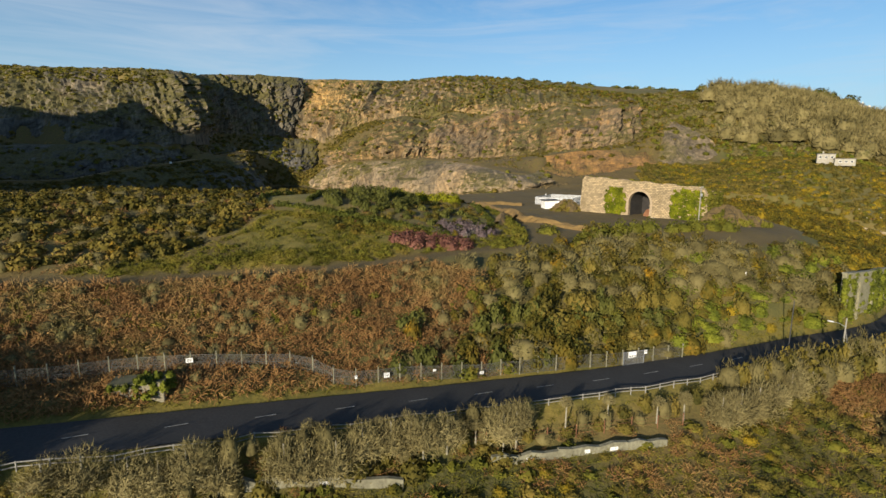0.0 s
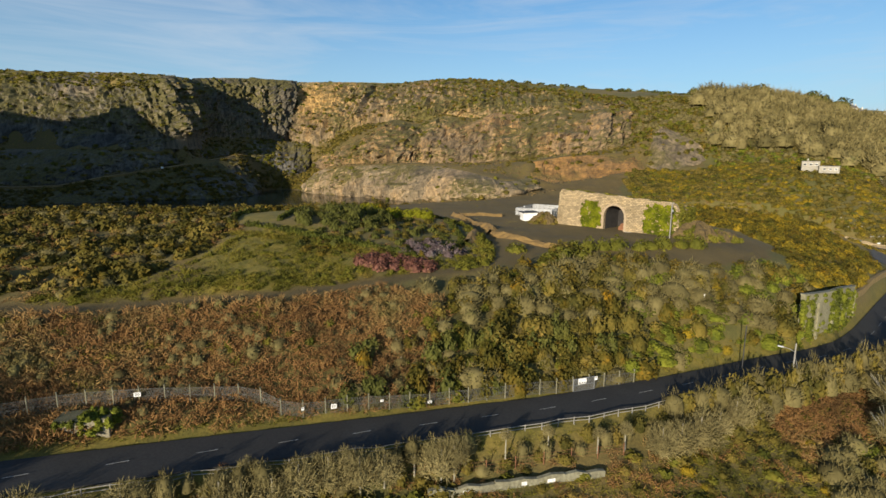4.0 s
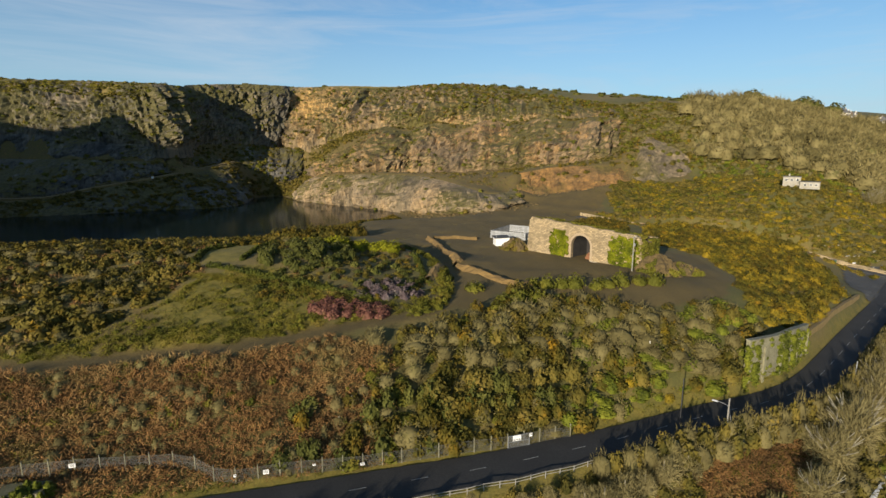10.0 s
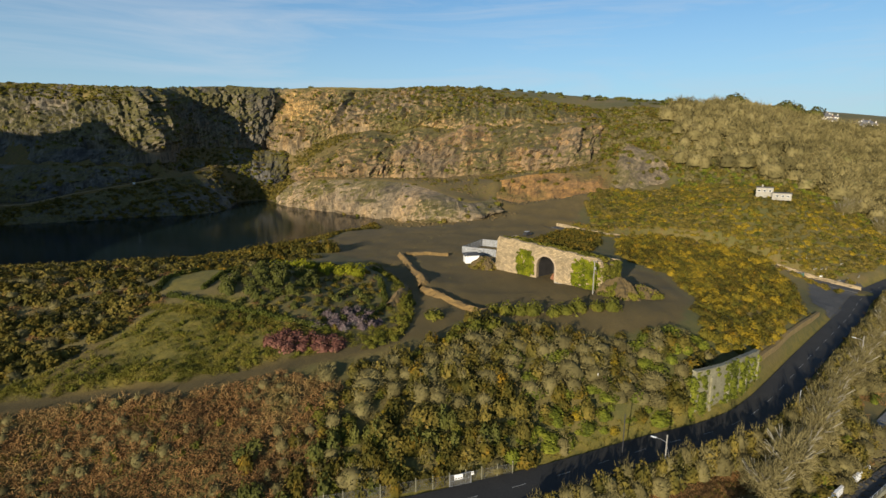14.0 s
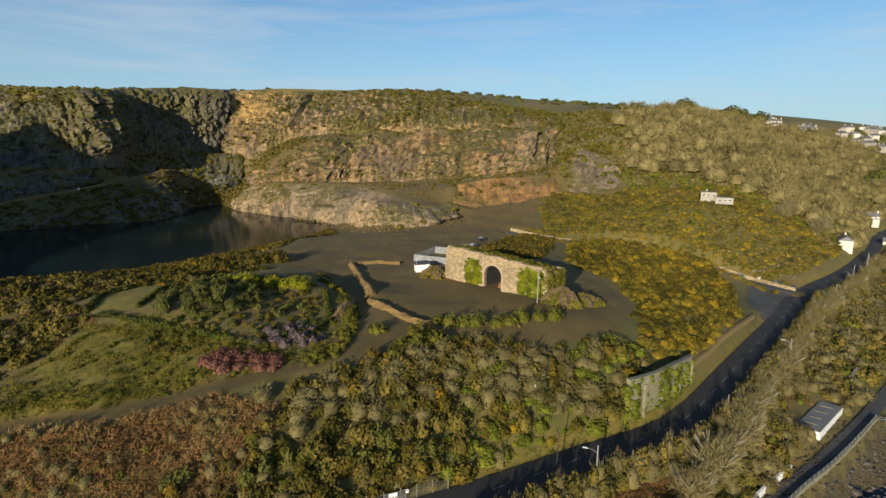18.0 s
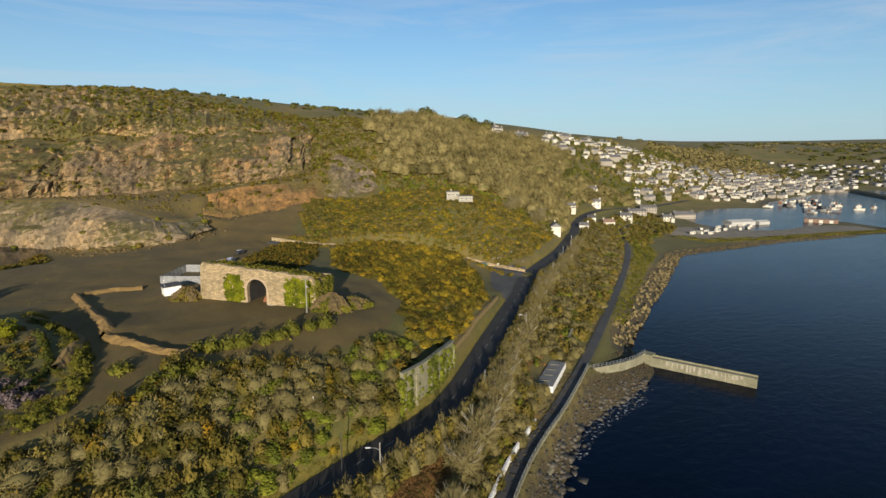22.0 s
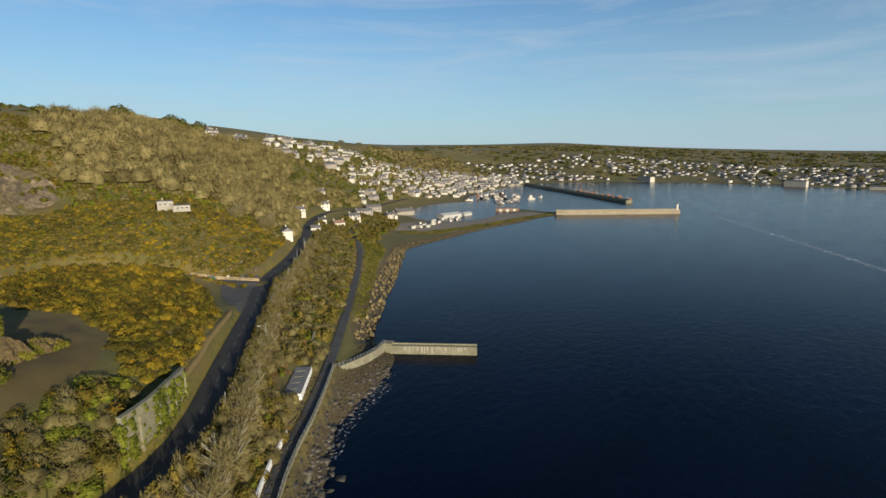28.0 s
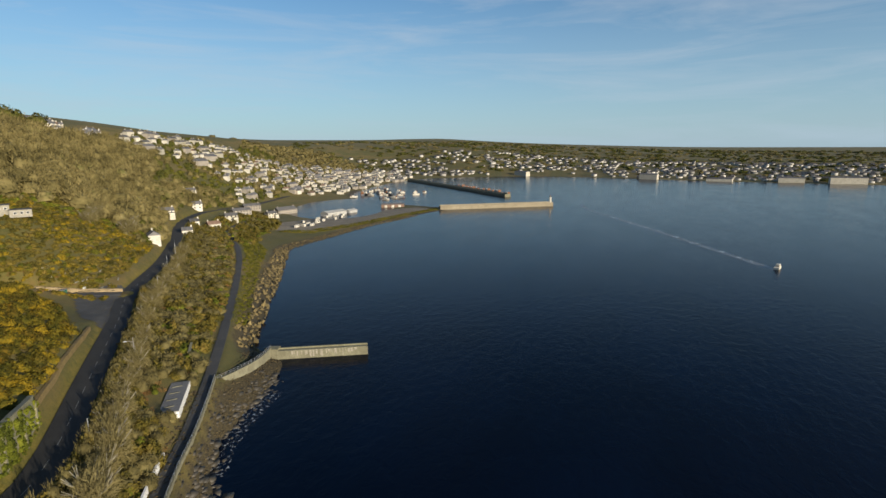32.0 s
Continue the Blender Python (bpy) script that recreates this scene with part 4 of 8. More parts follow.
def tree_shape(seed, twigs=230, thick=0.016, limbs=8):
    """A leafless tree of unit height and half-unit spread: (wood vertices, faces), (twig vertices, faces)."""
    g = np.random.default_rng(seed)
    wood_v, wood_f, ends = [], [], []

    def limb(a, b, r0, r1, sides=5):
        ax = (b - a) / np.linalg.norm(b - a)
        p = np.cross(ax, [0.3, 0.5, 0.8])
        p /= np.linalg.norm(p)
        q = np.cross(ax, p)
        o = len(wood_v)
        for c, r in ((a, r0), (b, r1)):
            for i in range(sides):
                t = 2 * np.pi * i / sides
                wood_v.append(c + r * (np.cos(t) * p + np.sin(t) * q))
        for i in range(sides):
            j = (i + 1) % sides
            wood_f.extend([(o + i, o + j, o + sides + j), (o + i, o + sides + j, o + sides + i)])

    fork = np.array([0.02, 0.01, 0.26])
    limb(np.array([0, 0, -0.08]), fork, 0.032, 0.024, 7)
    for i in range(limbs):
        t = i * 6.2832 / limbs + g.uniform(-0.3, 0.3)
        reach = g.uniform(0.16, 0.3)
        a = fork * g.uniform(0.7, 1.05)
        b = np.array([reach * np.cos(t), reach * np.sin(t), g.uniform(0.42, 0.62)])
        limb(a, b, 0.019, 0.011, 4)
        for _ in range(3):
            u = t + g.uniform(-0.7, 0.7)
            c = b + np.array([0.16 * np.cos(u), 0.16 * np.sin(u), g.uniform(0.12, 0.3)])
            limb(b, c, 0.0105, 0.005, 3)
            ends.append((b, c))
    tv, tf = [], []
    for i in range(twigs):
        b, c = ends[i % len(ends)]
        s = b + (c - b) * g.uniform(0.1, 1.0)
        w = (c - b) / np.linalg.norm(c - b) + 0.55 * g.normal(size=3) + np.array([s[0], s[1], 0.25])
        w /= np.linalg.norm(w)
        e = np.cross(w, g.normal(size=3))
        e *= thick * 0.5 / np.linalg.norm(e)
        L = g.uniform(0.1, 0.26)
        o = len(tv)
        tv += [s - e, s + e, s + w * L]
        tf.append((o, o + 1, o + 2))
    return (np.array(wood_v), np.array(wood_f)), (np.array(tv), np.array(tf))


def clear_of_ways(q, road_gap=5.0, path_gap=2.2, other=2.6):
    ok = np.ones(len(q), bool)
    for line, gap in ((road_line, road_gap), (path_line, path_gap), (track_line, other), (lane_line, other + 0.6)):
        d, _ = line_gap(q, line)
        ok &= d > gap
    return ok


SCAR = [(136, 333), (147, 328), (160, 331), (173, 336), (176, 350), (158, 362), (150, 361), (141, 346)]   # the bare rock scar
KEEP_CLEAR = [[(140, 123.3), (146.4, 114.3), (128.6, 101.3), (122.2, 110.3)], [(-42, 121), (-33, 120), (-31, 138), (-38, 140), (-44, 131)]]   # rings that stay free of growth


def spots(ring, spacing, seed, clear=True, floor_free=True):
    """Places scattered over a ring of the plan."""
    g = np.random.default_rng(seed)
    r = np.array(ring, float)
    lo, hi = r.min(0), r.max(0)
    gx, gy = np.meshgrid(np.arange(lo[0], hi[0], spacing), np.arange(lo[1], hi[1], spacing))
    q = np.c_[gx.ravel(), gy.ravel()] + g.uniform(-0.55, 0.55, (gx.size, 2)) * spacing
    q = q[inside(q, r)]
    q = q[q[:, 0] > -0.95 * q[:, 1] - 14]   # nothing grows past the western edge of the place
    if clear:
        q = q[clear_of_ways(q)]
    if floor_free:
        q = q[~inside(q, FLOOR_RING)]
    q = q[~inside(q, SCAR)]
    for k in KEEP_CLEAR:
        q = q[~inside(q, k)]
    return q


land_grid = land_pts[:, 2].reshape(len(xs), len(ys))


def height_of(q):
    """The height of the ground sheet at places."""
    q = np.atleast_2d(np.asarray(q, float))
    i = np.clip(np.searchsorted(xs, q[:, 0]) - 1, 0, len(xs) - 2)
    j = np.clip(np.searchsorted(ys, q[:, 1]) - 1, 0, len(ys) - 2)
    u, w = (q[:, 0] - xs[i]) / (xs[i + 1] - xs[i]), (q[:, 1] - ys[j]) / (ys[j + 1] - ys[j])
    a, b, c, d = land_grid[i, j], land_grid[i + 1, j], land_grid[i, j + 1], land_grid[i + 1, j + 1]
    return (a * (1 - u) + b * u) * (1 - w) + (c * (1 - u) + d * u) * w


def planted(q, shapes, size, tall, seed, sink=0.1, z=None):
    """Vertices and faces of the shapes set at places q, with sizes and heights drawn from ranges."""
    g = np.random.default_rng(seed)
    if len(q) == 0:
        return np.zeros((0, 3)), np.zeros((0, 3), int)
    z = height_of(q) if z is None else z
    kind = g.integers(0, len(shapes), len(q))
    s, h, t = g.uniform(*size, len(q)), g.uniform(*tall, len(q)), g.uniform(0, 6.28, len(q))
    vs, fs, off = [], [], 0
    for k, (v, f) in enumerate(shapes):
        i = np.nonzero(kind == k)[0]
        if len(i) == 0:
            continue
        c, d = np.cos(t[i])[:, None], np.sin(t[i])[:, None]
        x = (v[None, :, 0] * c - v[None, :, 1] * d) * s[i][:, None] + q[i, 0][:, None]
        y = (v[None, :, 0] * d + v[None, :, 1] * c) * s[i][:, None] + q[i, 1][:, None]
        w = v[None, :, 2] * h[i][:, None] + (z[i] - sink)[:, None]
        vs.append(np.stack([x, y, w], -1).reshape(-1, 3))
        fs.append((f[None] + (np.arange(len(i)) * len(v))[:, None, None] + off).reshape(-1, 3))
        off += len(i) * len(v)
    return np.vstack(vs), np.vstack(fs)


GROWN = {}


def grow(key, *args, **kw):
    """Collect planted growth under a name; made into one object each at the end."""
    v, f = planted(*args, **kw)
    if len(v):
        GROWN.setdefault(key, []).append((v, f))


def drift(q, size, seed):
    return waves(np.asarray(q, float), size, seed)


bush = [leafy(s, 190, 0.13) for s in range(5)]
bush_far = [leafy(s + 10, 95, 0.2) for s in range(3)]
bush_small = [leafy(s + 30, 50, 0.31) for s in range(3)]
twig = [brushy(s + 20, 270, 0.026, 0.27, 0.5) for s in range(4)]
twig_far = [brushy(s + 24, 110, 0.05, 0.28, 0.55) for s in range(3)]
fern = [frondy(s, 64, 0.62, 0.05) for s in range(5)]
tuft = [frondy(s + 7, 22, 0.9) for s in range(3)]

# bracken bank above the road, and by the shore
BANK = [(-115, 22), (-60, 43.5), (-42, 50), (-24, 57.5), (-12, 62), (1, 66.5), (10, 70), (8, 90), (-6, 92), (-20, 84), (-50, 76), (-115, 70)]
q = spots(BANK, 1.02, 1)
grow("bracken", q, fern, (0.8, 1.5), (0.7, 1.9), 1)
q = spots(BANK, 3.4, 2)
q = q[drift(q, 30, 5) > 0.25]
grow("bare_scrub", q, twig, (1.1, 1.9), (1.1, 2.0), 2)
q = spots(BANK, 3.2, 3)
q = q[drift(q, 24, 8) > 0.5]
grow("bramble", q, bush_far, (0.7, 1.3), (0.6, 1.2), 3)

q = spots([(-115, 30), (-70, 48), (-44, 60), (-22, 66), (-14, 76), (-24, 84), (-50, 77), (-115, 72)], 1.9, 200)
k = drift(q, 16, 201) + 0.5 * np.random.default_rng(202).normal(size=len(q))
grow("bare_scrub", q[k > 0.3], twig_far, (0.9, 1.7), (1.0, 2.2), 203)
grow("tussock_grass", q[k < -0.35], fern, (0.8, 1.4), (0.8, 1.5), 204)

# mixed scrub between the road and the quarry floor
MIX = [(2, 67), (26, 75.5), (47, 84.5), (66, 93.5), (82, 101), (92, 118), (84, 122), (62, 111), (44, 115), (34, 122), (26, 108), (10, 96), (4, 88)]
q = spots(MIX, 2.9, 4)
k = drift(q, 20, 11) + 0.5 * np.random.default_rng(4).normal(size=len(q))
grow("gorse", q[k > 0.35], bush, (1.5, 3.0), (1.5, 4.0), 5)
grow("mixed_scrub", q[(k <= 0.35) & (k > -0.15) & ~((q[:, 0] > 46) & (k > 0.1))], bush, (1.5, 3.1), (1.4, 3.9), 6)
low = ((k <= -0.15) & (k > -0.6)) | ((q[:, 0] > 46) & (k > 0.1) & (k <= 0.35))
grow("bramble", q[low & (q[:, 0] < 30)], bush, (1.3, 2.4), (1.1, 2.1), 7)
grow("ivy_scrub", q[low & (q[:, 0] >= 30)], bush, (1.7, 3.1), (1.1, 2.4), 112)
grow("bare_scrub", q[k <= -0.6], twig, (2.0, 3.6), (2.0, 3.8), 8)
q = spots(MIX, 4.5, 9)
q = q[drift(q, 18, 14) > 0.3]
grow("gorse_in_flower", q, bush, (0.9, 1.5), (0.9, 1.6), 9)
q = spots([(2, 92), (22, 102), (40, 112), (62, 108), (80, 116), (88, 122), (70, 98), (40, 94), (14, 88)], 3.0, 10)
grow("bare_scrub", q[::2], twig, (2.6, 4.4), (2.8, 4.6), 10)

DARK_SCRUB = [(-6, 66.5), (6, 69.5), (20, 74), (38, 81), (36, 88), (20, 85), (4, 80), (-6, 76)]
q = spots(DARK_SCRUB, 2.7, 180)
k = drift(q, 12, 181) + 0.4 * np.random.default_rng(182).normal(size=len(q))
grow("evergreen", q[k > 0.1], bush, (1.3, 2.4), (2.0, 4.0), 183)
grow("gorse", q[(k <= 0.1) & (k > -0.5)], bush, (1.3, 2.2), (1.8, 3.6), 184)

# gorse field by the lane
GORSE_RING = [(97, 205), (106, 236), (126, 246), (148, 238), (166, 222), (164, 198), (144, 162), (128, 146), (108, 126), (96, 118), (90, 122), (99, 145), (103, 172), (98, 188)]
q = spots(GORSE_RING, 2.7, 11)
k = drift(q, 22, 17) + 0.5 * np.random.default_rng(11).normal(size=len(q))
grow("gorse_in_flower", q[k > -0.2], bush, (1.7, 2.9), (1.3, 2.9), 11)
grow("gorse", q[k <= -0.2], bush, (1.7, 2.9), (1.3, 2.7), 12)
q = spots([(66, 226), (80, 246), (96, 258), (104, 248), (96, 226), (84, 204), (74, 200), (66, 208)], 2.0, 12, floor_free=False)
grow("gorse", q, bush_far, (1.4, 2.2), (1.4, 2.4), 13)

# garden mound and the scrub west of it
WEST = [(-190, 70), (-115, 68), (-70, 79), (-53, 82), (-43, 97), (-38, 112), (-40, 120), (-48, 124), (-44, 134), (-30, 134), (-24, 140), (-34, 160), (-60, 172), (-92, 190), (-140, 180), (-200, 150)]
q = spots(WEST, 2.5, 13)
k = drift(q, 30, 23) + 0.5 * np.random.default_rng(13).normal(size=len(q))
grow("gorse", q[k > 0.35], bush_far, (1.5, 2.8), (1.2, 2.6), 14)
grow("bare_scrub", q[(k <= 0.35) & (k > 0.1)], twig, (1.6, 2.6), (1.5, 2.6), 84)
grow("mixed_scrub", q[(k <= 0.1) & (k > -0.5)], bush_far, (1.5, 2.8), (1.2, 2.5), 15)
grow("bracken", np.repeat(q[k <= -0.5], 2, 0) + np.random.default_rng(3).normal(size=(2 * (k <= -0.5).sum(), 2)), fern, (1.0, 1.6), (0.8, 1.4), 16)
EDGE = [(-92, 190), (-60, 172), (-34, 160), (-16, 178), (-32, 200), (-46, 214), (-26, 236), (-24, 270), (-8, 300), (-16, 330), (-30, 300), (-58, 250), (-92, 214), (-140, 192)]
q = spots(EDGE, 2.2, 14)
k = drift(q, 18, 85) + 0.4 * np.random.default_rng(85).normal(size=len(q))
grow("gorse", q[k > 0], bush_far, (1.1, 2.2), (0.8, 2.0), 17)
grow("mixed_scrub", q[(k <= 0) & (k > -0.6)], bush_far, (1.0, 2.0), (0.7, 1.7), 86)
grow("gorse_in_flower", q[k <= -0.6], bush_far, (1.0, 1.7), (0.7, 1.4), 87)
GARDEN = [(-24, 104), (-4, 104), (10, 112), (14, 128), (8, 146), (-6, 156), (-24, 150), (-30, 136), (-22, 120)]
q = spots(GARDEN, 2.3, 15)
k = drift(q, 9, 71) + 0.4 * np.random.default_rng(15).normal(size=len(q))
grow("mixed_scrub", q[k > 0.45], bush_far, (0.9, 1.6), (0.6, 1.2), 18)
grow("evergreen", q[(k > 0.1) & (k <= 0.45)], bush_far, (1.0, 1.7), (1.0, 2.0), 72)
grow("bracken", np.repeat(q[np.abs(k) < 0.3], 2, 0) + np.random.default_rng(211).uniform(-1, 1, (2 * (np.abs(k) < 0.3).sum(), 2)), fern, (0.7, 1.2), (0.3, 0.6), 212)
grow("gorse", q[(k < -0.5)], bush_far, (0.9, 1.5), (0.7, 1.4), 73)
grow("bramble", q[(k < -0.15) & (k >= -0.5)], bush_far, (0.7, 1.3), (0.5, 1.0), 19)
# tall gorse on the crest of the mound, and the green bank that curls round the beds
q = spots([(-44, 184), (-30, 188), (-16, 190), (-10, 197), (-22, 203), (-40, 196)], 3.4, 170, floor_free=False)
grow("gorse", q, bush, (2.2, 3.6), (3.2, 5.4), 171)
rim = curve_through([(6, 157, 0), (12, 148, 0), (16.5, 136, 0), (17.5, 122, 0), (16, 110, 0), (11, 103, 0)], 1.0)[:, :2]
rim = np.repeat(rim, 3, 0) + np.random.default_rng(172).uniform(-1.5, 1.5, (3 * len(rim), 2))
grow("bramble", rim[::3], bush_far, (0.8, 1.4), (0.9, 1.7), 173)
grow("tussock_grass", rim, fern, (0.7, 1.2), (0.6, 1.3), 174)
brow = curve_through([(-40, 112.5, 0), (-28, 111, 0), (-14, 109, 0), (-4, 107.5, 0), (4, 107.5, 0)], 0.8)[:, :2]
grow("tussock_grass", np.repeat(brow, 3, 0) + np.random.default_rng(175).uniform(-1.3, 1.3, (3 * len(brow), 2)), fern, (0.7, 1.2), (0.5, 0.9), 176)
# tussocks on the grass slope
q = spots(GRASS_RING, 0.9, 16)
k = drift(q, 14, 29) + 0.5 * np.random.default_rng(16).normal(size=len(q))
grow("tussock_grass", q[k > -0.3], tuft, (0.5, 0.9), (0.35, 0.8), 20)
q = spots(GRASS_RING, 1.9, 17)
q = q[drift(q, 20, 31) > -0.35]
grow("tussock_grass", q, fern, (0.8, 1.3), (0.7, 1.3), 74)
grow("bramble", q[::2] + 0.8, bush_far, (0.55, 1.0), (0.5, 1.0), 21)

# beside the garden track
g = np.random.default_rng(113)
side_t = np.gradient(track_line[:, :2], axis=0)
side_t /= np.linalg.norm(side_t, axis=1)[:, None]
i = g.integers(0, len(track_line), 1000)
gap = g.uniform(2.3, 6.5, 1000)
q = track_line[i, :2] + np.c_[-side_t[i, 1], side_t[i, 0]] * gap[:, None] + g.normal(size=(1000, 2))
d, _ = line_gap(q, track_line)
q = q[(d > 2.2) & ~inside(q, FLOOR_RING) & (q[:, 0] > -60)]
grow("tussock_grass", q, fern, (0.6, 1.2), (0.5, 1.1), 113)
grow("bramble", q[::7], bush_far, (0.6, 1.2), (0.5, 1.1), 114)

# verges of the lane
side_l = np.gradient(lane_line[:, :2], axis=0)
side_l /= np.linalg.norm(side_l, axis=1)[:, None]
g = np.random.default_rng(220)
i = g.integers(0, len(lane_line), 900)
gap = g.uniform(4.2, 8.5, 900) * g.choice((-1, 1), 900)
q = lane_line[i, :2] + np.c_[-side_l[i, 1], side_l[i, 0]] * gap[:, None] + g.normal(size=(900, 2))
q = q[(line_gap(q, lane_line)[0] > 3.8) & (line_gap(q, road_line)[0] > 7) & ~inside(q, FLOOR_RING)]
grow("bracken", q[::3], fern, (0.8, 1.4), (0.5, 1.0), 221)
grow("mixed_scrub", q[1::3], bush_far, (0.9, 1.7), (0.7, 1.4), 222)
grow("gorse_in_flower", q[2::3], bush_far, (0.9, 1.8), (0.7, 1.5), 223)

# seaward side of the road
SEAWARD = [(-115, 28), (-60, 44), (-20, 52), (8, 57), (30, 64), (50, 72), (70, 82), (90, 94), (110, 111), (140, 139), (175, 172), (210, 204), (260, 236), (310, 278), (360, 322),
           (380, 312), (330, 258), (262, 202), (200, 155), (150, 120), (118, 99), (88, 76), (60, 56), (36, 44), (-20, 34), (-115, 5)]
q = spots(SEAWARD, 2.3, 18)
q = q[(q[:, 0] < 150) | (np.arange(len(q)) % 2 == 0)]
far_side = q[:, 0] > 58
k = drift(q, 22, 37) + 0.5 * np.random.default_rng(18).normal(size=len(q))
near_q, near_k = q[~far_side], k[~far_side]
grow("bramble", near_q[near_k > 0.3], bush_small, (0.9, 1.6), (0.5, 1.1), 22)
grow("mixed_scrub", near_q[(near_k <= 0.3) & (near_k > -0.2)], bush, (0.9, 1.6), (0.6, 1.2), 23)
grow("bracken", np.repeat(near_q[near_k <= 0.0], 3, 0) + np.random.default_rng(5).normal(size=(3 * (near_k <= 0.0).sum(), 2)), fern, (0.7, 1.2), (0.5, 1.1), 24)
NEAR_SEA = [(-70, 28), (-46, 40), (-20, 49), (8, 56), (30, 62), (50, 70), (66, 78), (84, 88), (88, 78), (60, 58), (36, 46), (-20, 36), (-60, 20)]
g_near = spots(NEAR_SEA, 0.75, 61)
grow("tussock_grass", g_near, tuft, (0.5, 0.9), (0.3, 0.7), 62)
g_near = spots(NEAR_SEA, 3.4, 63)
grow("gorse_in_flower", g_near[drift(g_near, 16, 65) > 0.45], bush, (0.8, 1.4), (0.6, 1.1), 64)
RUST = [(58, 66), (70, 72), (84, 83), (82, 89), (66, 81), (56, 75)]
rusty = inside(q, RUST)
far_q, far_k = q[far_side & ~rusty], k[far_side & ~rusty]
for away, bushes, twigs, more in ((False, bush, twig, 1.0), (True, bush_far, twig_far, 1.3)):
    z = (far_q[:, 0] > 150) == away
    grow("bare_scrub", far_q[z & (far_k > 0.15)], twigs, (2.0 * more, 3.2 * more), (2.2, 3.8), 25)
    grow("mixed_scrub", far_q[z & (far_k <= 0.15) & (far_k > -0.35)], bushes, (1.6 * more, 2.7 * more), (1.6, 3.0), 26)
    grow("ivy_scrub", far_q[z & (far_k <= -0.35) & (far_k > -0.8)], bushes, (1.2 * more, 2.0 * more), (0.9, 1.8), 27)
GRASS_EDGE = [(196, 146), (230, 172), (266, 197), (324, 244), (384, 306), (392, 296), (350, 245), (300, 212), (240, 171), (208, 148)]
grow("tussock_grass", spots(GRASS_EDGE, 1.4, 110, clear=False), tuft, (0.7, 1.3), (0.5, 1.0), 110)
grow("bramble", spots(GRASS_EDGE, 3.0, 111), bush_small, (0.8, 1.6), (0.6, 1.2), 111)
grow("bracken", np.repeat(far_q[far_k <= -0.8], 3, 0) + np.random.default_rng(6).normal(size=(3 * (far_k <= -0.8).sum(), 2)), fern, (1.0, 1.6), (0.8, 1.4), 28)
# rust-coloured patch under the lamp
q = spots(RUST, 0.95, 19)
grow("bracken", q, fern, (0.9, 1.4), (0.8, 1.3), 31)

# slopes above the lane
SLOPE = [(104, 262), (132, 258), (158, 246), (176, 228), (194, 213), (215, 222), (262, 256), (250, 280), (215, 300), (190, 312), (176, 330), (150, 322), (128, 330), (110, 318)]
q = spots(SLOPE, 2.5, 20)
k = drift(q, 34, 41) + 0.5 * np.random.default_rng(20).normal(size=len(q))
grow("gorse_in_flower", q[k > 0.4], bush_far, (1.3, 2.2), (1.0, 1.8), 32)
grow("bramble", q[(k <= 0.4) & (k > 0.1)], bush_far, (1.3, 2.3), (0.9, 1.7), 75)
grow("mixed_scrub", q[(k <= 0.1) & (k > -0.3)], bush_far, (1.3, 2.3), (0.9, 1.7), 33)
grow("mixed_scrub", q[k <= -0.3], bush_far, (1.5, 2.4), (0.9, 1.6), 34)
UPPER = [(140, 372), (176, 352), (190, 372), (205, 420), (205, 470), (140, 512), (60, 540), (0, 556), (-60, 592), (-150, 590), (-215, 606), (-270, 548), (-225, 470), (-222, 440), (-250, 428), (-310, 474), (-360, 470),
         (-380, 520), (-300, 640), (-100, 650), (60, 590), (200, 530), (330, 540), (330, 500), (240, 440), (210, 380), (190, 345)]
q = spots(UPPER, 5.6, 21)
rim_gap, _ = line_gap(q, curve_through(FACES["quarry_cliff_west"][1][:-1] + FACES["quarry_cliff_upper"][1], 6))
q = q[(height_of(q) < 102) | (rim_gap < 14)]
k = drift(q, 60, 43) + 0.5 * np.random.default_rng(21).normal(size=len(q))
grow("mixed_scrub", q[k > 0], bush_small, (2.0, 3.4), (1.2, 2.4), 35)
grow("bramble", q[(k <= 0) & (k > -0.6)], bush_small, (2.0, 3.2), (1.0, 2.0), 36)
grow("bare_scrub", q[k <= -0.6], twig_far, (2.0, 3.2), (1.8, 3.2), 37)

BENCHES = [(-345, 325), (-262, 350), (-200, 400), (-180, 440), (-160, 470), (-120, 470), (-100, 470), (-80, 462), (-50, 470), (-34, 474), (10, 462), (60, 446), (140, 420), (160, 410), (170, 440), (90, 470), (0, 500), (-60, 510), (-120, 515), (-200, 540), (-215, 500), (-205, 440), (-205, 405), (-250, 388), (-350, 396)]
q = np.vstack([spots(BENCHES, 3.6, 28), spots([(60, 346), (84, 356), (138, 348), (140, 370), (105, 374), (70, 384), (50, 372)], 4.5, 29)])
k = drift(q, 40, 57) + 0.5 * np.random.default_rng(28).normal(size=len(q))
grow("mixed_scrub", q[k > 0.05], bush_small, (1.4, 2.8), (0.9, 2.0), 45)
grow("gorse", q[(k <= 0.05) & (k > -0.3)], bush_small, (1.2, 2.2), (0.8, 1.7), 76)
grow("bare_scrub", q[k < -0.3], twig_far, (1.4, 2.4), (1.0, 2.0), 46)
q = spots([(-28, 396), (2, 374), (26, 342), (46, 326), (56, 338), (48, 366), (30, 394), (0, 402)], 2.4, 193, floor_free=False)
q = q[drift(q, 18, 194) > 0.0]
grow("tussock_grass", q, tuft, (0.8, 1.6), (0.4, 0.9), 195)
grow("mixed_scrub", q[::6], bush_small, (1.2, 2.4), (0.8, 1.8), 196)
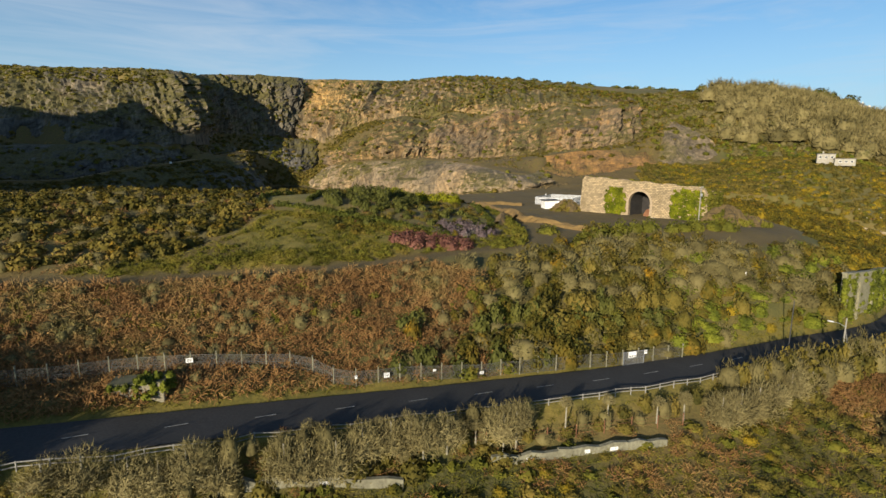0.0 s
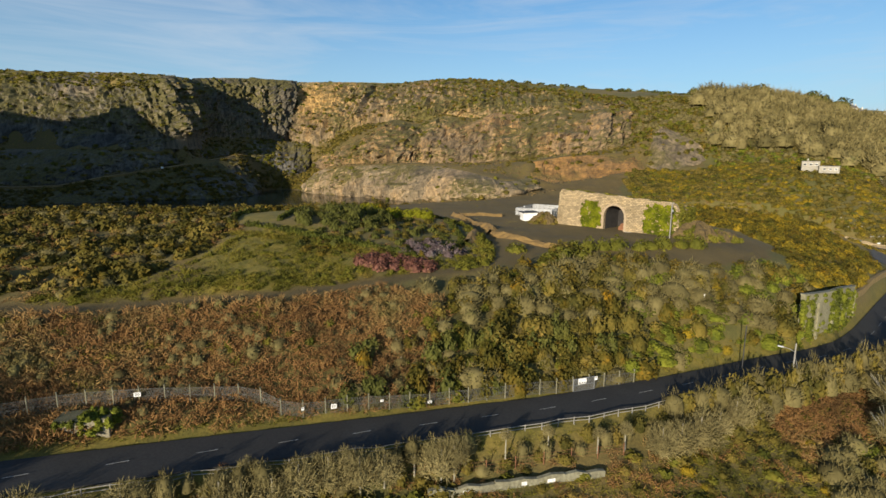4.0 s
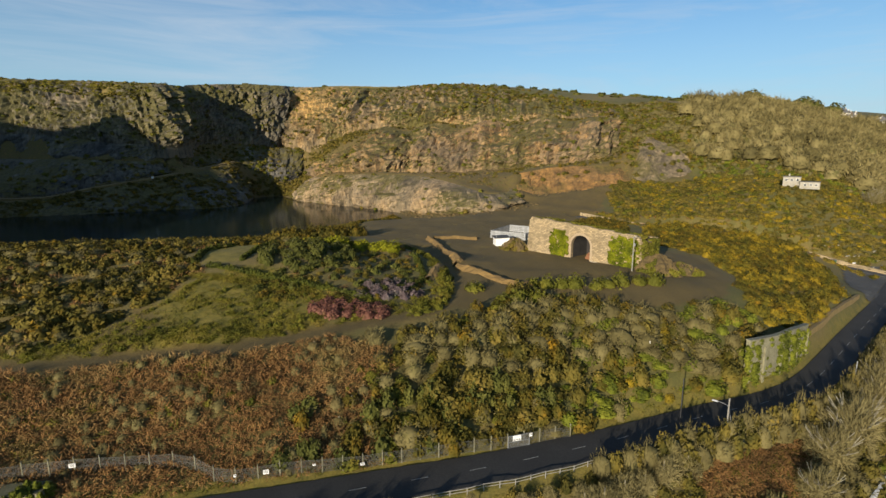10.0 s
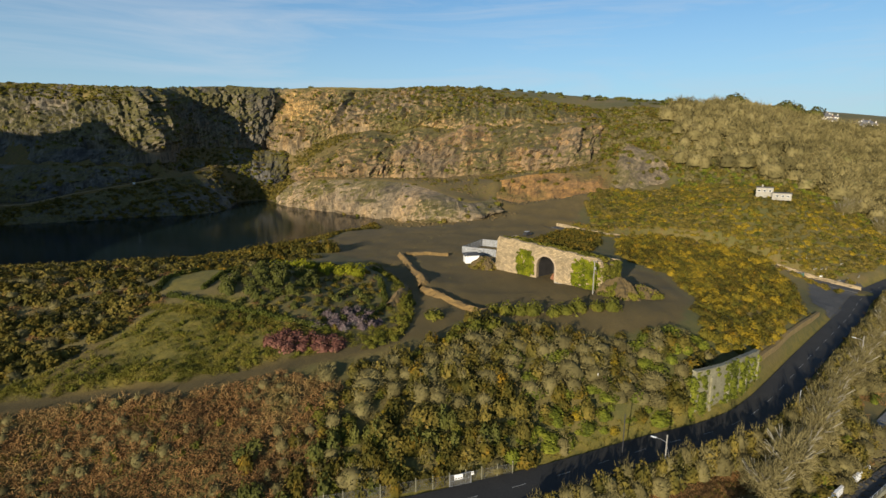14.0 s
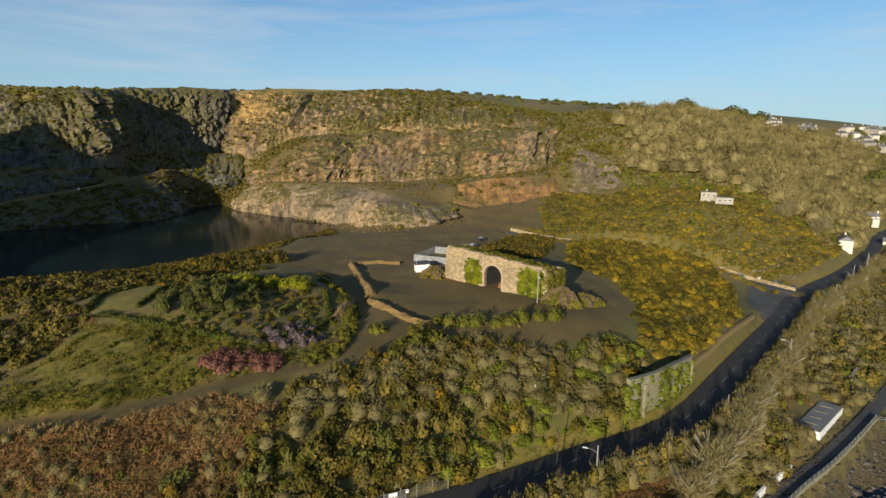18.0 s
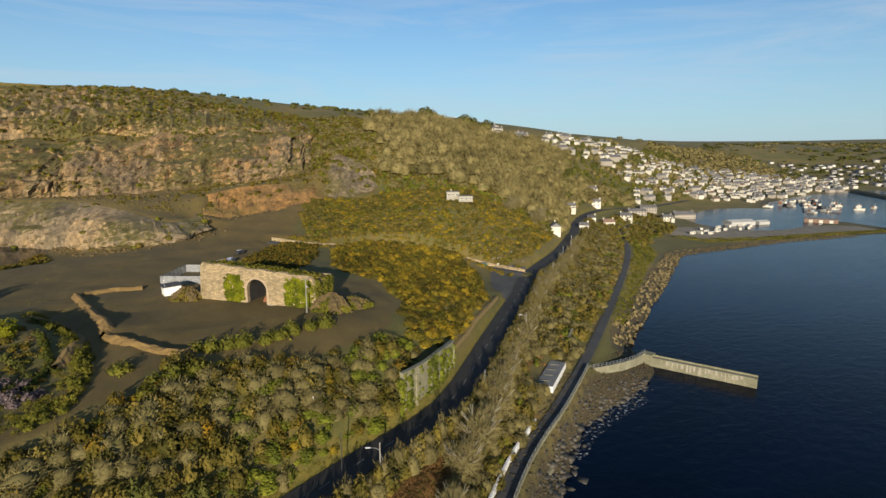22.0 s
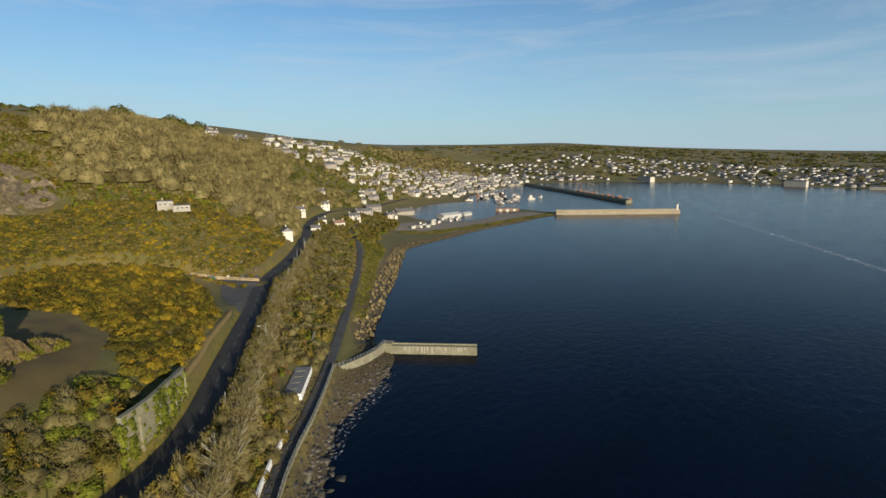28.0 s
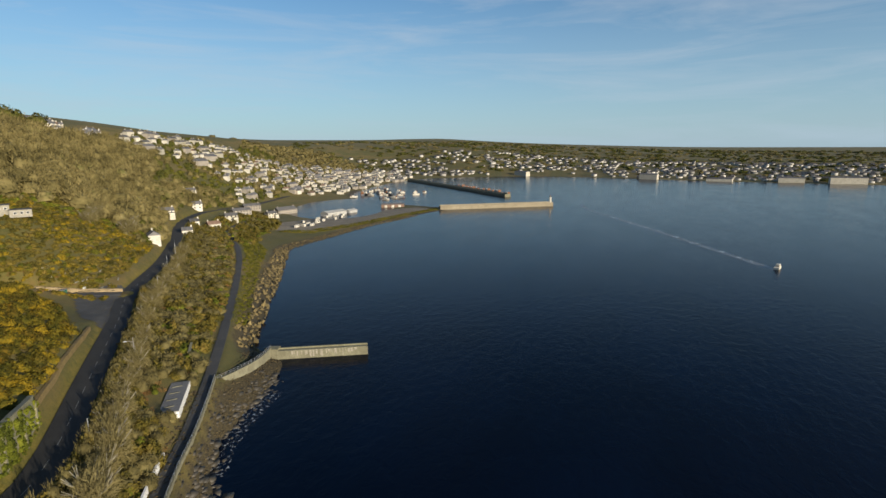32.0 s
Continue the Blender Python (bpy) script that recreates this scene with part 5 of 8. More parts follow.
SADDLE = [(-150, 452), (-135, 468), (-114, 454), (-98, 466), (-100, 484), (-72, 466), (-62, 478), (-84, 500), (-110, 512), (-130, 482), (-148, 474), (-160, 452)]
q = spots(SADDLE, 3.0, 77)
grow("mixed_scrub", q, bush_small, (1.6, 3.0), (1.2, 2.6), 78)
BELOW_WOOD = [(140, 332), (176, 338), (200, 336), (196, 372), (210, 440), (206, 475), (160, 470), (150, 420), (136, 376)]
q = spots(BELOW_WOOD, 3.0, 79)
k = drift(q, 30, 80) + 0.5 * np.random.default_rng(79).normal(size=len(q))
grow("bramble", q[k > 0.3], bush_small, (1.6, 3.0), (1.0, 2.2), 81)
grow("gorse", q[(k <= 0.3) & (k > -0.2)], bush_small, (1.6, 2.8), (1.0, 2.2), 82)
grow("bare_scrub", q[k <= -0.2], twig_far, (1.8, 3.2), (1.6, 3.0), 83)

# hedge of tall scrub on the seaward verge
def road_level(q, under=0.8):
    """Heights for verge growth: its tops stand clear of the carriageway where the bank falls away."""
    _, z = line_gap(q, road_line)
    return np.maximum(height_of(q), z - under)


def beside_road(gap, x0, x1, step, seed, jitter=0.8):
    g = np.random.default_rng(seed)
    t = np.gradient(road_line[:, :2], axis=0)
    t /= np.linalg.norm(t, axis=1)[:, None]
    side = road_line[:, :2] + np.c_[t[:, 1], -t[:, 0]] * gap
    s_at = np.r_[0, np.cumsum(np.linalg.norm(np.diff(side, axis=0), axis=1))]
    at = np.arange(0, s_at[-1], step)
    q = np.stack([np.interp(at, s_at, side[:, k]) for k in range(2)], 1) + g.uniform(-jitter, jitter, (len(at), 2))
    return q[(q[:, 0] > x0) & (q[:, 0] < x1)]


q = beside_road(7.4, 52, 360, 2.6, 90)
grow("bare_scrub", q[::2], twig, (2.2, 3.4), (2.8, 4.8), 91, z=road_level(q[::2], 1.6))
grow("mixed_scrub", q[1::2], bush, (1.8, 2.8), (2.4, 4.0), 92, z=road_level(q[1::2], 1.6))
q = beside_road(10.5, 86, 360, 3.8, 93, 1.4)
grow("bare_scrub", q[::2], twig, (2.6, 3.8), (3.0, 4.4), 94)
grow("mixed_scrub", q[1::2], bush, (2.2, 3.2), (2.6, 4.0), 95)
q = beside_road(6.6, -70, 52, 2.2, 95, 0.7)
grow("mixed_scrub", q[::2], bush, (0.8, 1.4), (1.2, 2.6), 96)
grow("bare_scrub", q[1::2], twig, (0.9, 1.7), (1.4, 3.2), 97)
grow("tussock_grass", beside_road(5.4, -70, 60, 0.6, 98, 0.5), tuft, (0.4, 0.8), (0.3, 0.7), 98)
grow("tussock_grass", beside_road(-5.3, -70, 100, 0.6, 99, 0.5), tuft, (0.4, 0.8), (0.3, 0.7), 99)

q = beside_road(6.4, 40, 200, 2.3, 205, 0.7)
grow("bare_scrub", q[::2], twig, (1.8, 2.8), (4.4, 6.8), 206, z=road_level(q[::2], 0.6))
grow("mixed_scrub", q[1::2], bush, (1.4, 2.2), (3.0, 5.0), 207, z=road_level(q[1::2], 0.6))
q = np.vstack([beside_road(6.0, -24, 12, 2.4, 208, 0.6), beside_road(6.0, -60, -40, 2.4, 209, 0.6)])
grow("bare_scrub", q, twig, (1.1, 1.9), (1.8, 3.2), 210, z=road_level(q, 0.5))
for gap, seed in ((-6.2, 130), (-8.0, 131), (-9.8, 132)):
    q = beside_road(gap, 34, 90, 1.5, seed, 0.8)
    grow("ivy_scrub", q[::2], bush_far, (0.7, 1.4), (0.5, 1.2), seed)
    grow("tussock_grass", q[1::2], fern, (0.6, 1.1), (0.5, 1.0), seed + 5)
q = spots(FLOOR_RING, 2.6, 140, floor_free=False)
q = q[drift(q, 30, 141) + 0.4 * np.random.default_rng(140).normal(size=len(q)) > 0.75]
grow("tussock_grass", q, tuft, (0.4, 0.9), (0.2, 0.5), 142)

# scrub and grass rooted on the ledges of the faces
for face, chance, kinds, seed in (("quarry_cliff_upper", 0.07, ("mixed_scrub", "bramble", "gorse"), 101), ("quarry_cliff_central", 0.05, ("mixed_scrub", "bare_scrub", "bramble"), 102),
                                  ("quarry_cliff_west", 0.05, ("mixed_scrub", "bramble"), 108), ("quarry_cliff_gully", 0.2, ("mixed_scrub", "bramble"), 109), ("quarry_cliff_ledge", 0.05, ("mixed_scrub", "bramble"), 119),
                                  ("quarry_cliff_mid", 0.05, ("mixed_scrub", "bramble"), 103), ("quarry_cliff_lower", 0.3, ("mixed_scrub", "gorse", "bare_scrub", "mixed_scrub"), 104),
                                  ("quarry_spur", 0.02, ("mixed_scrub", "bramble"), 105), ("ochre_bank", 0.03, ("mixed_scrub", "gorse"), 106), ("hillside_rock", 0.05, ("mixed_scrub", "bramble"), 107)):
    grid = FACE_GRID[face]
    du, dv = np.gradient(grid, axis=1), np.gradient(grid, axis=0)
    nrm = np.cross(du, dv)
    level = np.abs(nrm[..., 2]) / (np.linalg.norm(nrm, axis=-1) + 1e-9)
    pts = grid.reshape(-1, 3)
    part_up = np.repeat(np.linspace(0, 1, grid.shape[0]), grid.shape[1])
    g = np.random.default_rng(seed)
    lush = drift(pts[:, :2] + pts[:, 2:3] * 0.7, 46, seed)
    if face == "quarry_cliff_upper":
        lush = lush + 2.2 * smooth(part_up, 0.45, 0.8) * smooth(pts[:, 0], -40, 10) 
    take = g.random(len(pts)) < chance * np.clip(0.25 + lush + 1.3 * (level.ravel() - 0.45), 0, 2.4)
    if face == "quarry_cliff_west":
        turf = (part_up > 0.72) & (pts[:, 0] < -222) & (pts[:, 1] < 480) & (g.random(len(pts)) < 0.3)
        grow("tussock_grass", pts[turf][:, :2], bush_small, (1.6, 3.0), (0.5, 1.1), 115, z=pts[turf][:, 2] - 0.2)
    pts = pts[take]
    which = (drift(pts[:, :2], 30, seed + 1) * 1.5 + g.random(len(pts)) * 1.5 + 1).astype(int) % len(kinds)
    for k, kind in enumerate(kinds):
        w = pts[which == k]
        grow(kind, w[:, :2], twig_far if kind == "bare_scrub" else bush_small, (1.3, 2.9), (0.9, 2.2), seed + 50 + k, z=w[:, 2] - 0.2)

# winter woods on the hillside
def joined(a, b):
    return np.vstack([a[0], b[0]]), np.vstack([a[1], b[1] + len(a[0])])


def crown_of(seed, n, width, core=0.56):
    v, f = brushy(seed, n, width, 0.3, 0.45 if core > 0.5 else 0.3, core)
    return v * [[0.5, 0.5, 0.74]] + [[0, 0, 0.26]], f


wood_tree = [joined(tree_shape(s, 3, 0.034, 5)[0], crown_of(s + 3, 225, 0.028)) for s in range(6)]
WOODS = [(180, 352), (196, 330), (216, 306), (240, 290), (258, 276), (280, 292), (310, 318), (345, 350), (380, 385), (420, 430), (470, 470), (500, 520), (450, 560), (400, 540), (330, 520), (280, 480), (230, 440), (200, 420), (186, 385)]
q = spots(WOODS, 9.2, 22)
RIDGE_TOWN = [(286, 548), (320, 512), (372, 494), (430, 512), (490, 556), (450, 610), (350, 590)]
q = q[~inside(q, RIDGE_TOWN)]
grow("winter_wood", q, wood_tree, (11, 22), (10, 17), 38, sink=0.5)
grow("mixed_scrub", spots(WOODS, 7.5, 23), bush_small, (1.6, 3.0), (1.2, 2.6), 39)
UNDER_WOOD = [(172, 326), (190, 310), (214, 298), (246, 280), (262, 258), (276, 274), (256, 290), (236, 308), (214, 322), (198, 340), (184, 356)]
q = spots(UNDER_WOOD, 2.8, 150)
k = drift(q, 26, 151) + 0.4 * np.random.default_rng(151).normal(size=len(q))
grow("ivy_scrub", q[k > 0.1], bush_far, (1.4, 2.6), (1.0, 2.2), 152)
grow("mixed_scrub", q[(k <= 0.1) & (k > -0.5)], bush_far, (1.4, 2.6), (1.0, 2.4), 153)
grow("bare_scrub", q[k <= -0.5], twig_far, (1.8, 3.2), (2.0, 3.6), 154)
LANE_GREEN = [(262, 262), (285, 272), (330, 318), (380, 355), (440, 378), (500, 402), (520, 420), (520, 450), (470, 440), (420, 425), (370, 395), (320, 352), (280, 300)]
q = spots(LANE_GREEN, 6.5, 155)
k = drift(q, 40, 156) + 0.4 * np.random.default_rng(156).normal(size=len(q))
grow("evergreen", q[k > 0.2], bush_far, (2.4, 4.2), (2.6, 5.0), 157)
grow("winter_wood", q[k <= 0.2], wood_tree, (8, 13), (6, 10), 158, sink=0.5)
SEA_GREEN = [(340, 302), (390, 332), (450, 362), (520, 392), (530, 372), (480, 345), (470, 318), (430, 296), (395, 285), (372, 268), (352, 258), (330, 262)]
q = spots(SEA_GREEN, 4.2, 159)
k = drift(q, 30, 160) + 0.4 * np.random.default_rng(160).normal(size=len(q))
grow("mixed_scrub", q[k > -0.1], bush_far, (2.4, 4.0), (2.0, 4.0), 161)
grow("ivy_scrub", q[(k <= -0.1) & (k > -0.5)], bush_far, (2.0, 3.4), (1.4, 2.6), 162)
grow("bare_scrub", q[k <= -0.5], twig_far, (2.4, 3.8), (2.6, 4.2), 163)
SPIT_GREEN = [(422, 286), (438, 262), (500, 248), (580, 232), (650, 214), (660, 222), (585, 244), (505, 260), (446, 276), (430, 292)]
grow("tussock_grass", spots(SPIT_GREEN, 2.2, 213, clear=False, floor_free=False), bush_small, (1.2, 2.4), (0.4, 0.9), 214)
TOWN_GREEN = [(380, 385), (420, 360), (470, 392), (560, 430), (700, 475), (860, 520), (1000, 600), (1040, 820), (860, 700), (700, 650), (560, 600), (480, 560), (440, 470)]
q = spots(TOWN_GREEN, 10, 24)
k = drift(q, 90, 47)
grow("evergreen", q[k > 0.1], bush_small, (2.5, 5), (3, 6), 40)
grow("bramble", q[(k <= 0.1) & (k > -0.3)], bush_small, (3, 5), (2, 4), 215)
grow("winter_wood", q[k <= -0.3], wood_tree, (8, 12), (6, 9), 41, sink=0.5)
q = spots([(-500, 640), (-420, 500), (-310, 500), (-260, 560), (-210, 612), (-130, 600), (0, 565), (70, 548), (140, 522), (205, 480), (330, 530), (420, 560), (420, 600), (100, 600), (-200, 680)], 20, 25)
grow("evergreen", q, bush_small, (3.0, 6.0), (1.5, 3.2), 42)
FAR_GREEN = [(1290, -1400), (1290, -480), (1330, -300), (1400, -100), (1490, 140), (1440, 350), (1300, 520), (1250, 620), (1000, 900), (2200, 1100), (3000, 900), (3000, -1000)]
q = spots(FAR_GREEN, 40, 26)
k = drift(q, 260, 51)
grow("evergreen", q[k > 0.05], bush_small, (7, 18), (3, 7), 43)
grow("winter_wood", q[(k <= 0.05) & (k > -0.4)], bush_small, (7, 16), (3, 6), 45)
grow("winter_wood", spots([(880, 560), (1000, 600), (1250, 600), (1400, 800), (1300, 900), (1050, 830)], 22, 27), bush_small, (8, 15), (4, 9), 44)

GROWTH = {"bracken": (BRACKEN, "rust-brown dead bracken lying over the bank", "bracken"), "gorse": (GORSE, "dark green gorse scrub with few yellow flowers", "gorse"),
          "gorse_in_flower": (GORSE_BLOOM, "gorse thicket in yellow-orange flower", "gorse"), "bare_scrub": (BARE, "leafless grey-brown thorn scrub", "scrub"),
          "bramble": (BRAMBLE, "green and brown bramble thickets", "bramble"), "mixed_scrub": (OLIVE, "olive-green mixed scrub", "scrub"),
          "ivy_scrub": (IVY, "bright green ivy over low scrub", "ivy"), "tussock_grass": (GRASS, "rough tussocky grass on the slope", "grass"), "winter_wood": (WOOD, "leafless grey-brown hillside woodland", "woodland"),
          "evergreen": (DARK_TREE, "dark evergreen trees and hedges", "trees")}
for key, parts_grown in GROWN.items():
    off, vs, fs = 0, [], []
    for v, f in parts_grown:
        vs.append(v)
        fs.append(f + off)
        off += len(v)
    material, text, category = GROWTH[key]
    tagged(new(key, fast_mesh(key, np.vstack(vs), np.vstack(fs), material)), text, category, kind="stuff")



# ---- building blocks for things ----
def thing(name, label, category, m=None, group=""):
    ob = new(name)
    if m is not None:
        ob.matrix_world = m
    return tagged(ob, label, category, group)


def part(name, bm, material, parent, label=""):
    """Links a bmesh (or a mesh) as one mesh object under a thing or a part."""
    if isinstance(bm, bpy.types.Mesh):
        me = bm
    else:
        me = bpy.data.meshes.new(name)
        bm.to_mesh(me)
        bm.free()
        me.materials.append(material)
    ob = new(name, me)
    ob.parent = parent
    return tagged(ob, label)


def solid(boxes, bevel=0.0):
    """A bmesh of boxes (centre x, y, z, size x, y, z, turn in degrees)."""
    bm = bmesh.new()
    for x, y, z, a, b, c, *turn in boxes:
        m = pose(x, y, z, 0, 0, turn[0] if turn else 0) @ Matrix.Diagonal((a, b, c, 1))
        made = bmesh.ops.create_cube(bm, size=1, matrix=m)
        if bevel:
            edges = list({e for v in made["verts"] for e in v.link_edges})
            bmesh.ops.bevel(bm, geom=edges, offset=bevel, segments=1, affect="EDGES")
    return bm


def tube(points, r0, r1=None, sides=8):
    """A tapered round bar through the points."""
    bm = bmesh.new()
    r1 = r0 if r1 is None else r1
    pts = [Vector(p) for p in points]
    rings = []
    for i, p in enumerate(pts):
        ax = (pts[min(i + 1, len(pts) - 1)] - pts[max(i - 1, 0)]).normalized()
        u = ax.cross(Vector((0.31, 0.87, 0.21))).normalized()
        w = ax.cross(u)
        r = r0 + (r1 - r0) * i / max(1, len(pts) - 1)
        rings.append([bm.verts.new(p + r * (math.cos(6.2832 * k / sides) * u + math.sin(6.2832 * k / sides) * w)) for k in range(sides)])
    for a, b in zip(rings[:-1], rings[1:]):
        for k in range(sides):
            bm.faces.new((a[k], a[(k + 1) % sides], b[(k + 1) % sides], b[k]))
    bm.faces.new(rings[0][::-1])
    bm.faces.new(rings[-1])
    return bm


def extruded(outline, y0, y1):
    """A closed outline in x and z, drawn out from y0 to y1."""
    bm = bmesh.new()
    a = [bm.verts.new((x, y0, z)) for x, z in outline]
    b = [bm.verts.new((x, y1, z)) for x, z in outline]
    bm.faces.new(a)
    bm.faces.new(b[::-1])
    n = len(a)
    for i in range(n):
        bm.faces.new((a[i], b[i], b[(i + 1) % n], a[(i + 1) % n]))
    bmesh.ops.recalc_face_normals(bm, faces=bm.faces)
    return bm


def at_ground(x, y, up=0.0, turn=0.0):
    return pose(x, y, float(height_of([(x, y)])[0]) + up, 0, 0, turn)


def offset_line(line, gap, z_from=None):
    """A line moved sideways, to its right for a positive gap."""
    t = np.gradient(line[:, :2], axis=0)
    t /= np.linalg.norm(t, axis=1)[:, None]
    out = line.copy()
    out[:, 0] += t[:, 1] * gap
    out[:, 1] -= t[:, 0] * gap
    return out


def walked(line, spacing):
    """Places at even spacing along a line, with the heading in degrees."""
    line = np.asarray(line, float)
    s = np.r_[0, np.cumsum(np.linalg.norm(np.diff(line[:, :2], axis=0), axis=1))]
    at = np.arange(0, s[-1], spacing)
    p = np.stack([np.interp(at, s, line[:, k]) for k in range(line.shape[1])], 1)
    ahead = np.stack([np.interp(at + 0.5, s, line[:, k]) for k in range(2)], 1) - np.stack([np.interp(at - 0.5, s, line[:, k]) for k in range(2)], 1)
    return p, np.degrees(np.arctan2(ahead[:, 1], ahead[:, 0]))


def wall_along(line, thick, tall, sunk=0.5):
    """A wall that follows a line of (x, y, z of its foot), with the given height or heights."""
    line = np.asarray(line, float)
    t = np.gradient(line[:, :2], axis=0)
    t /= np.linalg.norm(t, axis=1)[:, None]
    side = np.c_[-t[:, 1], t[:, 0]] * thick / 2
    tall = np.broadcast_to(np.asarray(tall, float), (len(line),))
    bm = bmesh.new()
    rings = []
    for p, s, h in zip(line, side, tall):
        rings.append([bm.verts.new(c) for c in ((p[0] - s[0], p[1] - s[1], p[2] - sunk), (p[0] + s[0], p[1] + s[1], p[2] - sunk),
                                                (p[0] + s[0], p[1] + s[1], p[2] + h), (p[0] - s[0], p[1] - s[1], p[2] + h))])
    for a, b in zip(rings[:-1], rings[1:]):
        for k in range(4):
            bm.faces.new((a[k], a[(k + 1) % 4], b[(k + 1) % 4], b[k]))
    bm.faces.new(rings[0][::-1])
    bm.faces.new(rings[-1])
    bmesh.ops.recalc_face_normals(bm, faces=bm.faces)
    return bm


def part_field(name, v, f, material, parent, label=""):
    return part(name, fast_mesh(name, v, f, material), material, parent, label)


# ---- materials of things ----
def masonry(name, stone, joint, width, height, rough=0.9, bump=0.5):
    """Coursed rubble stone at real size, uneven in tone."""
    m, n, l, b = mat(name, rough)
    tc, mp = n.new("ShaderNodeTexCoord"), n.new("ShaderNodeMapping")
    sep, comb, add = n.new("ShaderNodeSeparateXYZ"), n.new("ShaderNodeCombineXYZ"), n.new("ShaderNodeMath")
    l.new(tc.outputs["Object"], sep.inputs["Vector"])
    l.new(sep.outputs["X"], add.inputs[0])
    l.new(sep.outputs["Y"], add.inputs[1])
    l.new(add.outputs[0], comb.inputs["X"])
    l.new(sep.outputs["Z"], comb.inputs["Y"])
    wob = tex_noise(n, l, 0.8, 3)
    wobbled = mixed(n, l, 0.12, comb.outputs["Vector"], wob.outputs["Color"], "ADD")
    bk = n.new("ShaderNodeTexBrick")
    bk.inputs["Scale"].default_value = 1.0
    bk.inputs["Brick Width"].default_value, bk.inputs["Row Height"].default_value = width, height
    bk.inputs["Mortar Size"].default_value = 0.045
    bk.inputs["Color1"].default_value, bk.inputs["Color2"].default_value = (*stone[0], 1), (*stone[1], 1)
    bk.inputs["Mortar"].default_value = (*joint, 1)
    l.new(wobbled, bk.inputs["Vector"])
    big = tex_noise(n, l, 0.25, 6, 0.65)
    g = ramp(n, [(0.3, (0.6, 0.58, 0.52)), (0.5, (1, 1, 1)), (0.7, (1.25, 1.2, 1.1))])
    l.new(big.outputs["Fac"], g.inputs["Fac"])
    l.new(mixed(n, l, 1.0, bk.outputs["Color"], g.outputs["Color"], "MULTIPLY"), b.inputs["Base Color"])
    bumped(n, l, b, bk.outputs["Fac"], -bump if bump < 0 else bump, 0.05)
    return m


stone_mat = masonry("granite_rubble", [(0.4, 0.302, 0.17), (0.22, 0.168, 0.096)], (0.1, 0.076, 0.045), 0.95, 0.48)
voussoir_mat = surface("arch_stone", [(0.3, 0.22, 0.14), (0.4, 0.31, 0.2)], 1.2, 0.9, 0.4, 0.05)
render_grey = surface("weathered_render", [earthy((0.136, 0.123, 0.085), 1.0, 0.8), earthy((0.204, 0.187, 0.140), 1.0, 0.8), earthy((0.272, 0.251, 0.196), 1.0, 0.8)], 0.35, 0.9, 0.3, 0.03)
concrete_mat = surface("aged_concrete", [earthy((0.119, 0.109, 0.085), 1.0, 0.8), earthy((0.187, 0.173, 0.140), 1.0, 0.8), earthy((0.255, 0.238, 0.196), 1.0, 0.8)], 0.3, 0.92, 0.35, 0.04)
white_paint = surface("old_white_paint", [(0.58, 0.56, 0.52), (0.72, 0.71, 0.68), (0.8, 0.79, 0.77)], 0.4, 0.7, 0.2, 0.02)
cream_paint = surface("cream_render", [(0.36, 0.325, 0.255), (0.46, 0.42, 0.34), (0.52, 0.475, 0.39)], 0.2, 0.85, 0.2, 0.02, each=0.18)
grey_wall = surface("granite_house_wall", [(0.24, 0.21, 0.17), (0.34, 0.3, 0.25)], 0.3, 0.9, 0.2, 0.03, each=0.2)
white_wall = surface("white_house_wall", [(0.5, 0.455, 0.37), (0.64, 0.6, 0.52)], 0.15, 0.8, 0.15, 0.02, each=0.1)
slate_mat = surface("slate_roof", [(0.07, 0.07, 0.075), (0.12, 0.115, 0.115), (0.17, 0.155, 0.14)], 0.3, 0.7, 0.3, 0.03, each=0.3)
tile_mat = surface("brown_tile_roof", [(0.13, 0.08, 0.055), (0.19, 0.12, 0.085)], 0.3, 0.8, 0.3, 0.03, each=0.3)
felt_mat = surface("roof_felt", [(0.05, 0.05, 0.052), (0.085, 0.083, 0.08)], 0.3, 0.9, 0.2, 0.02)
timber_mat = surface("weathered_timber", [(0.17, 0.14, 0.1), (0.27, 0.23, 0.17), (0.36, 0.32, 0.25)], 1.2, 0.85, 0.3, 0.02, squash=(1, 1, 0.15))
pale_timber = surface("pale_rail_timber", [(0.16, 0.148, 0.124), (0.24, 0.224, 0.192), (0.3, 0.285, 0.25)], 1.0, 0.8, 0.3, 0.02)
steel_mat = surface("galvanised_steel", [(0.26, 0.265, 0.27), (0.36, 0.365, 0.37), (0.44, 0.445, 0.45)], 0.8, 0.5, 0.1, 0.01, metal=0.6)
rust_mat = surface("rusty_iron", [(0.1, 0.045, 0.02), (0.19, 0.08, 0.035), (0.26, 0.12, 0.055)], 1.5, 0.9, 0.4, 0.02)
lamp_mat = surface("lamp_housing", [(0.5, 0.51, 0.52), (0.6, 0.61, 0.62)], 1.0, 0.5, 0.1, 0.01)
line_mat = surface("worn_road_paint", [(0.12, 0.12, 0.115), (0.24, 0.24, 0.225), (0.36, 0.36, 0.34)], 0.9, 0.8, 0.2, 0.01)
green_mat = surface("green_plastic", [(0.02, 0.1, 0.07), (0.035, 0.16, 0.11)], 0.8, 0.6, 0.1, 0.01)
blue_mat = surface("blue_van_paint", [(0.09, 0.1, 0.18), (0.13, 0.14, 0.25)], 0.5, 0.4, 0.05, 0.01)
dark_mat = surface("dark_paint", [(0.02, 0.02, 0.022), (0.045, 0.045, 0.047)], 0.5, 0.5, 0.1, 0.01, each=0.3)
hull_mat = surface("boat_hull", [(0.03, 0.045, 0.08), (0.12, 0.13, 0.14), (0.25, 0.06, 0.04)], 0.05, 0.5, 0.1, 0.02, each=0.5)
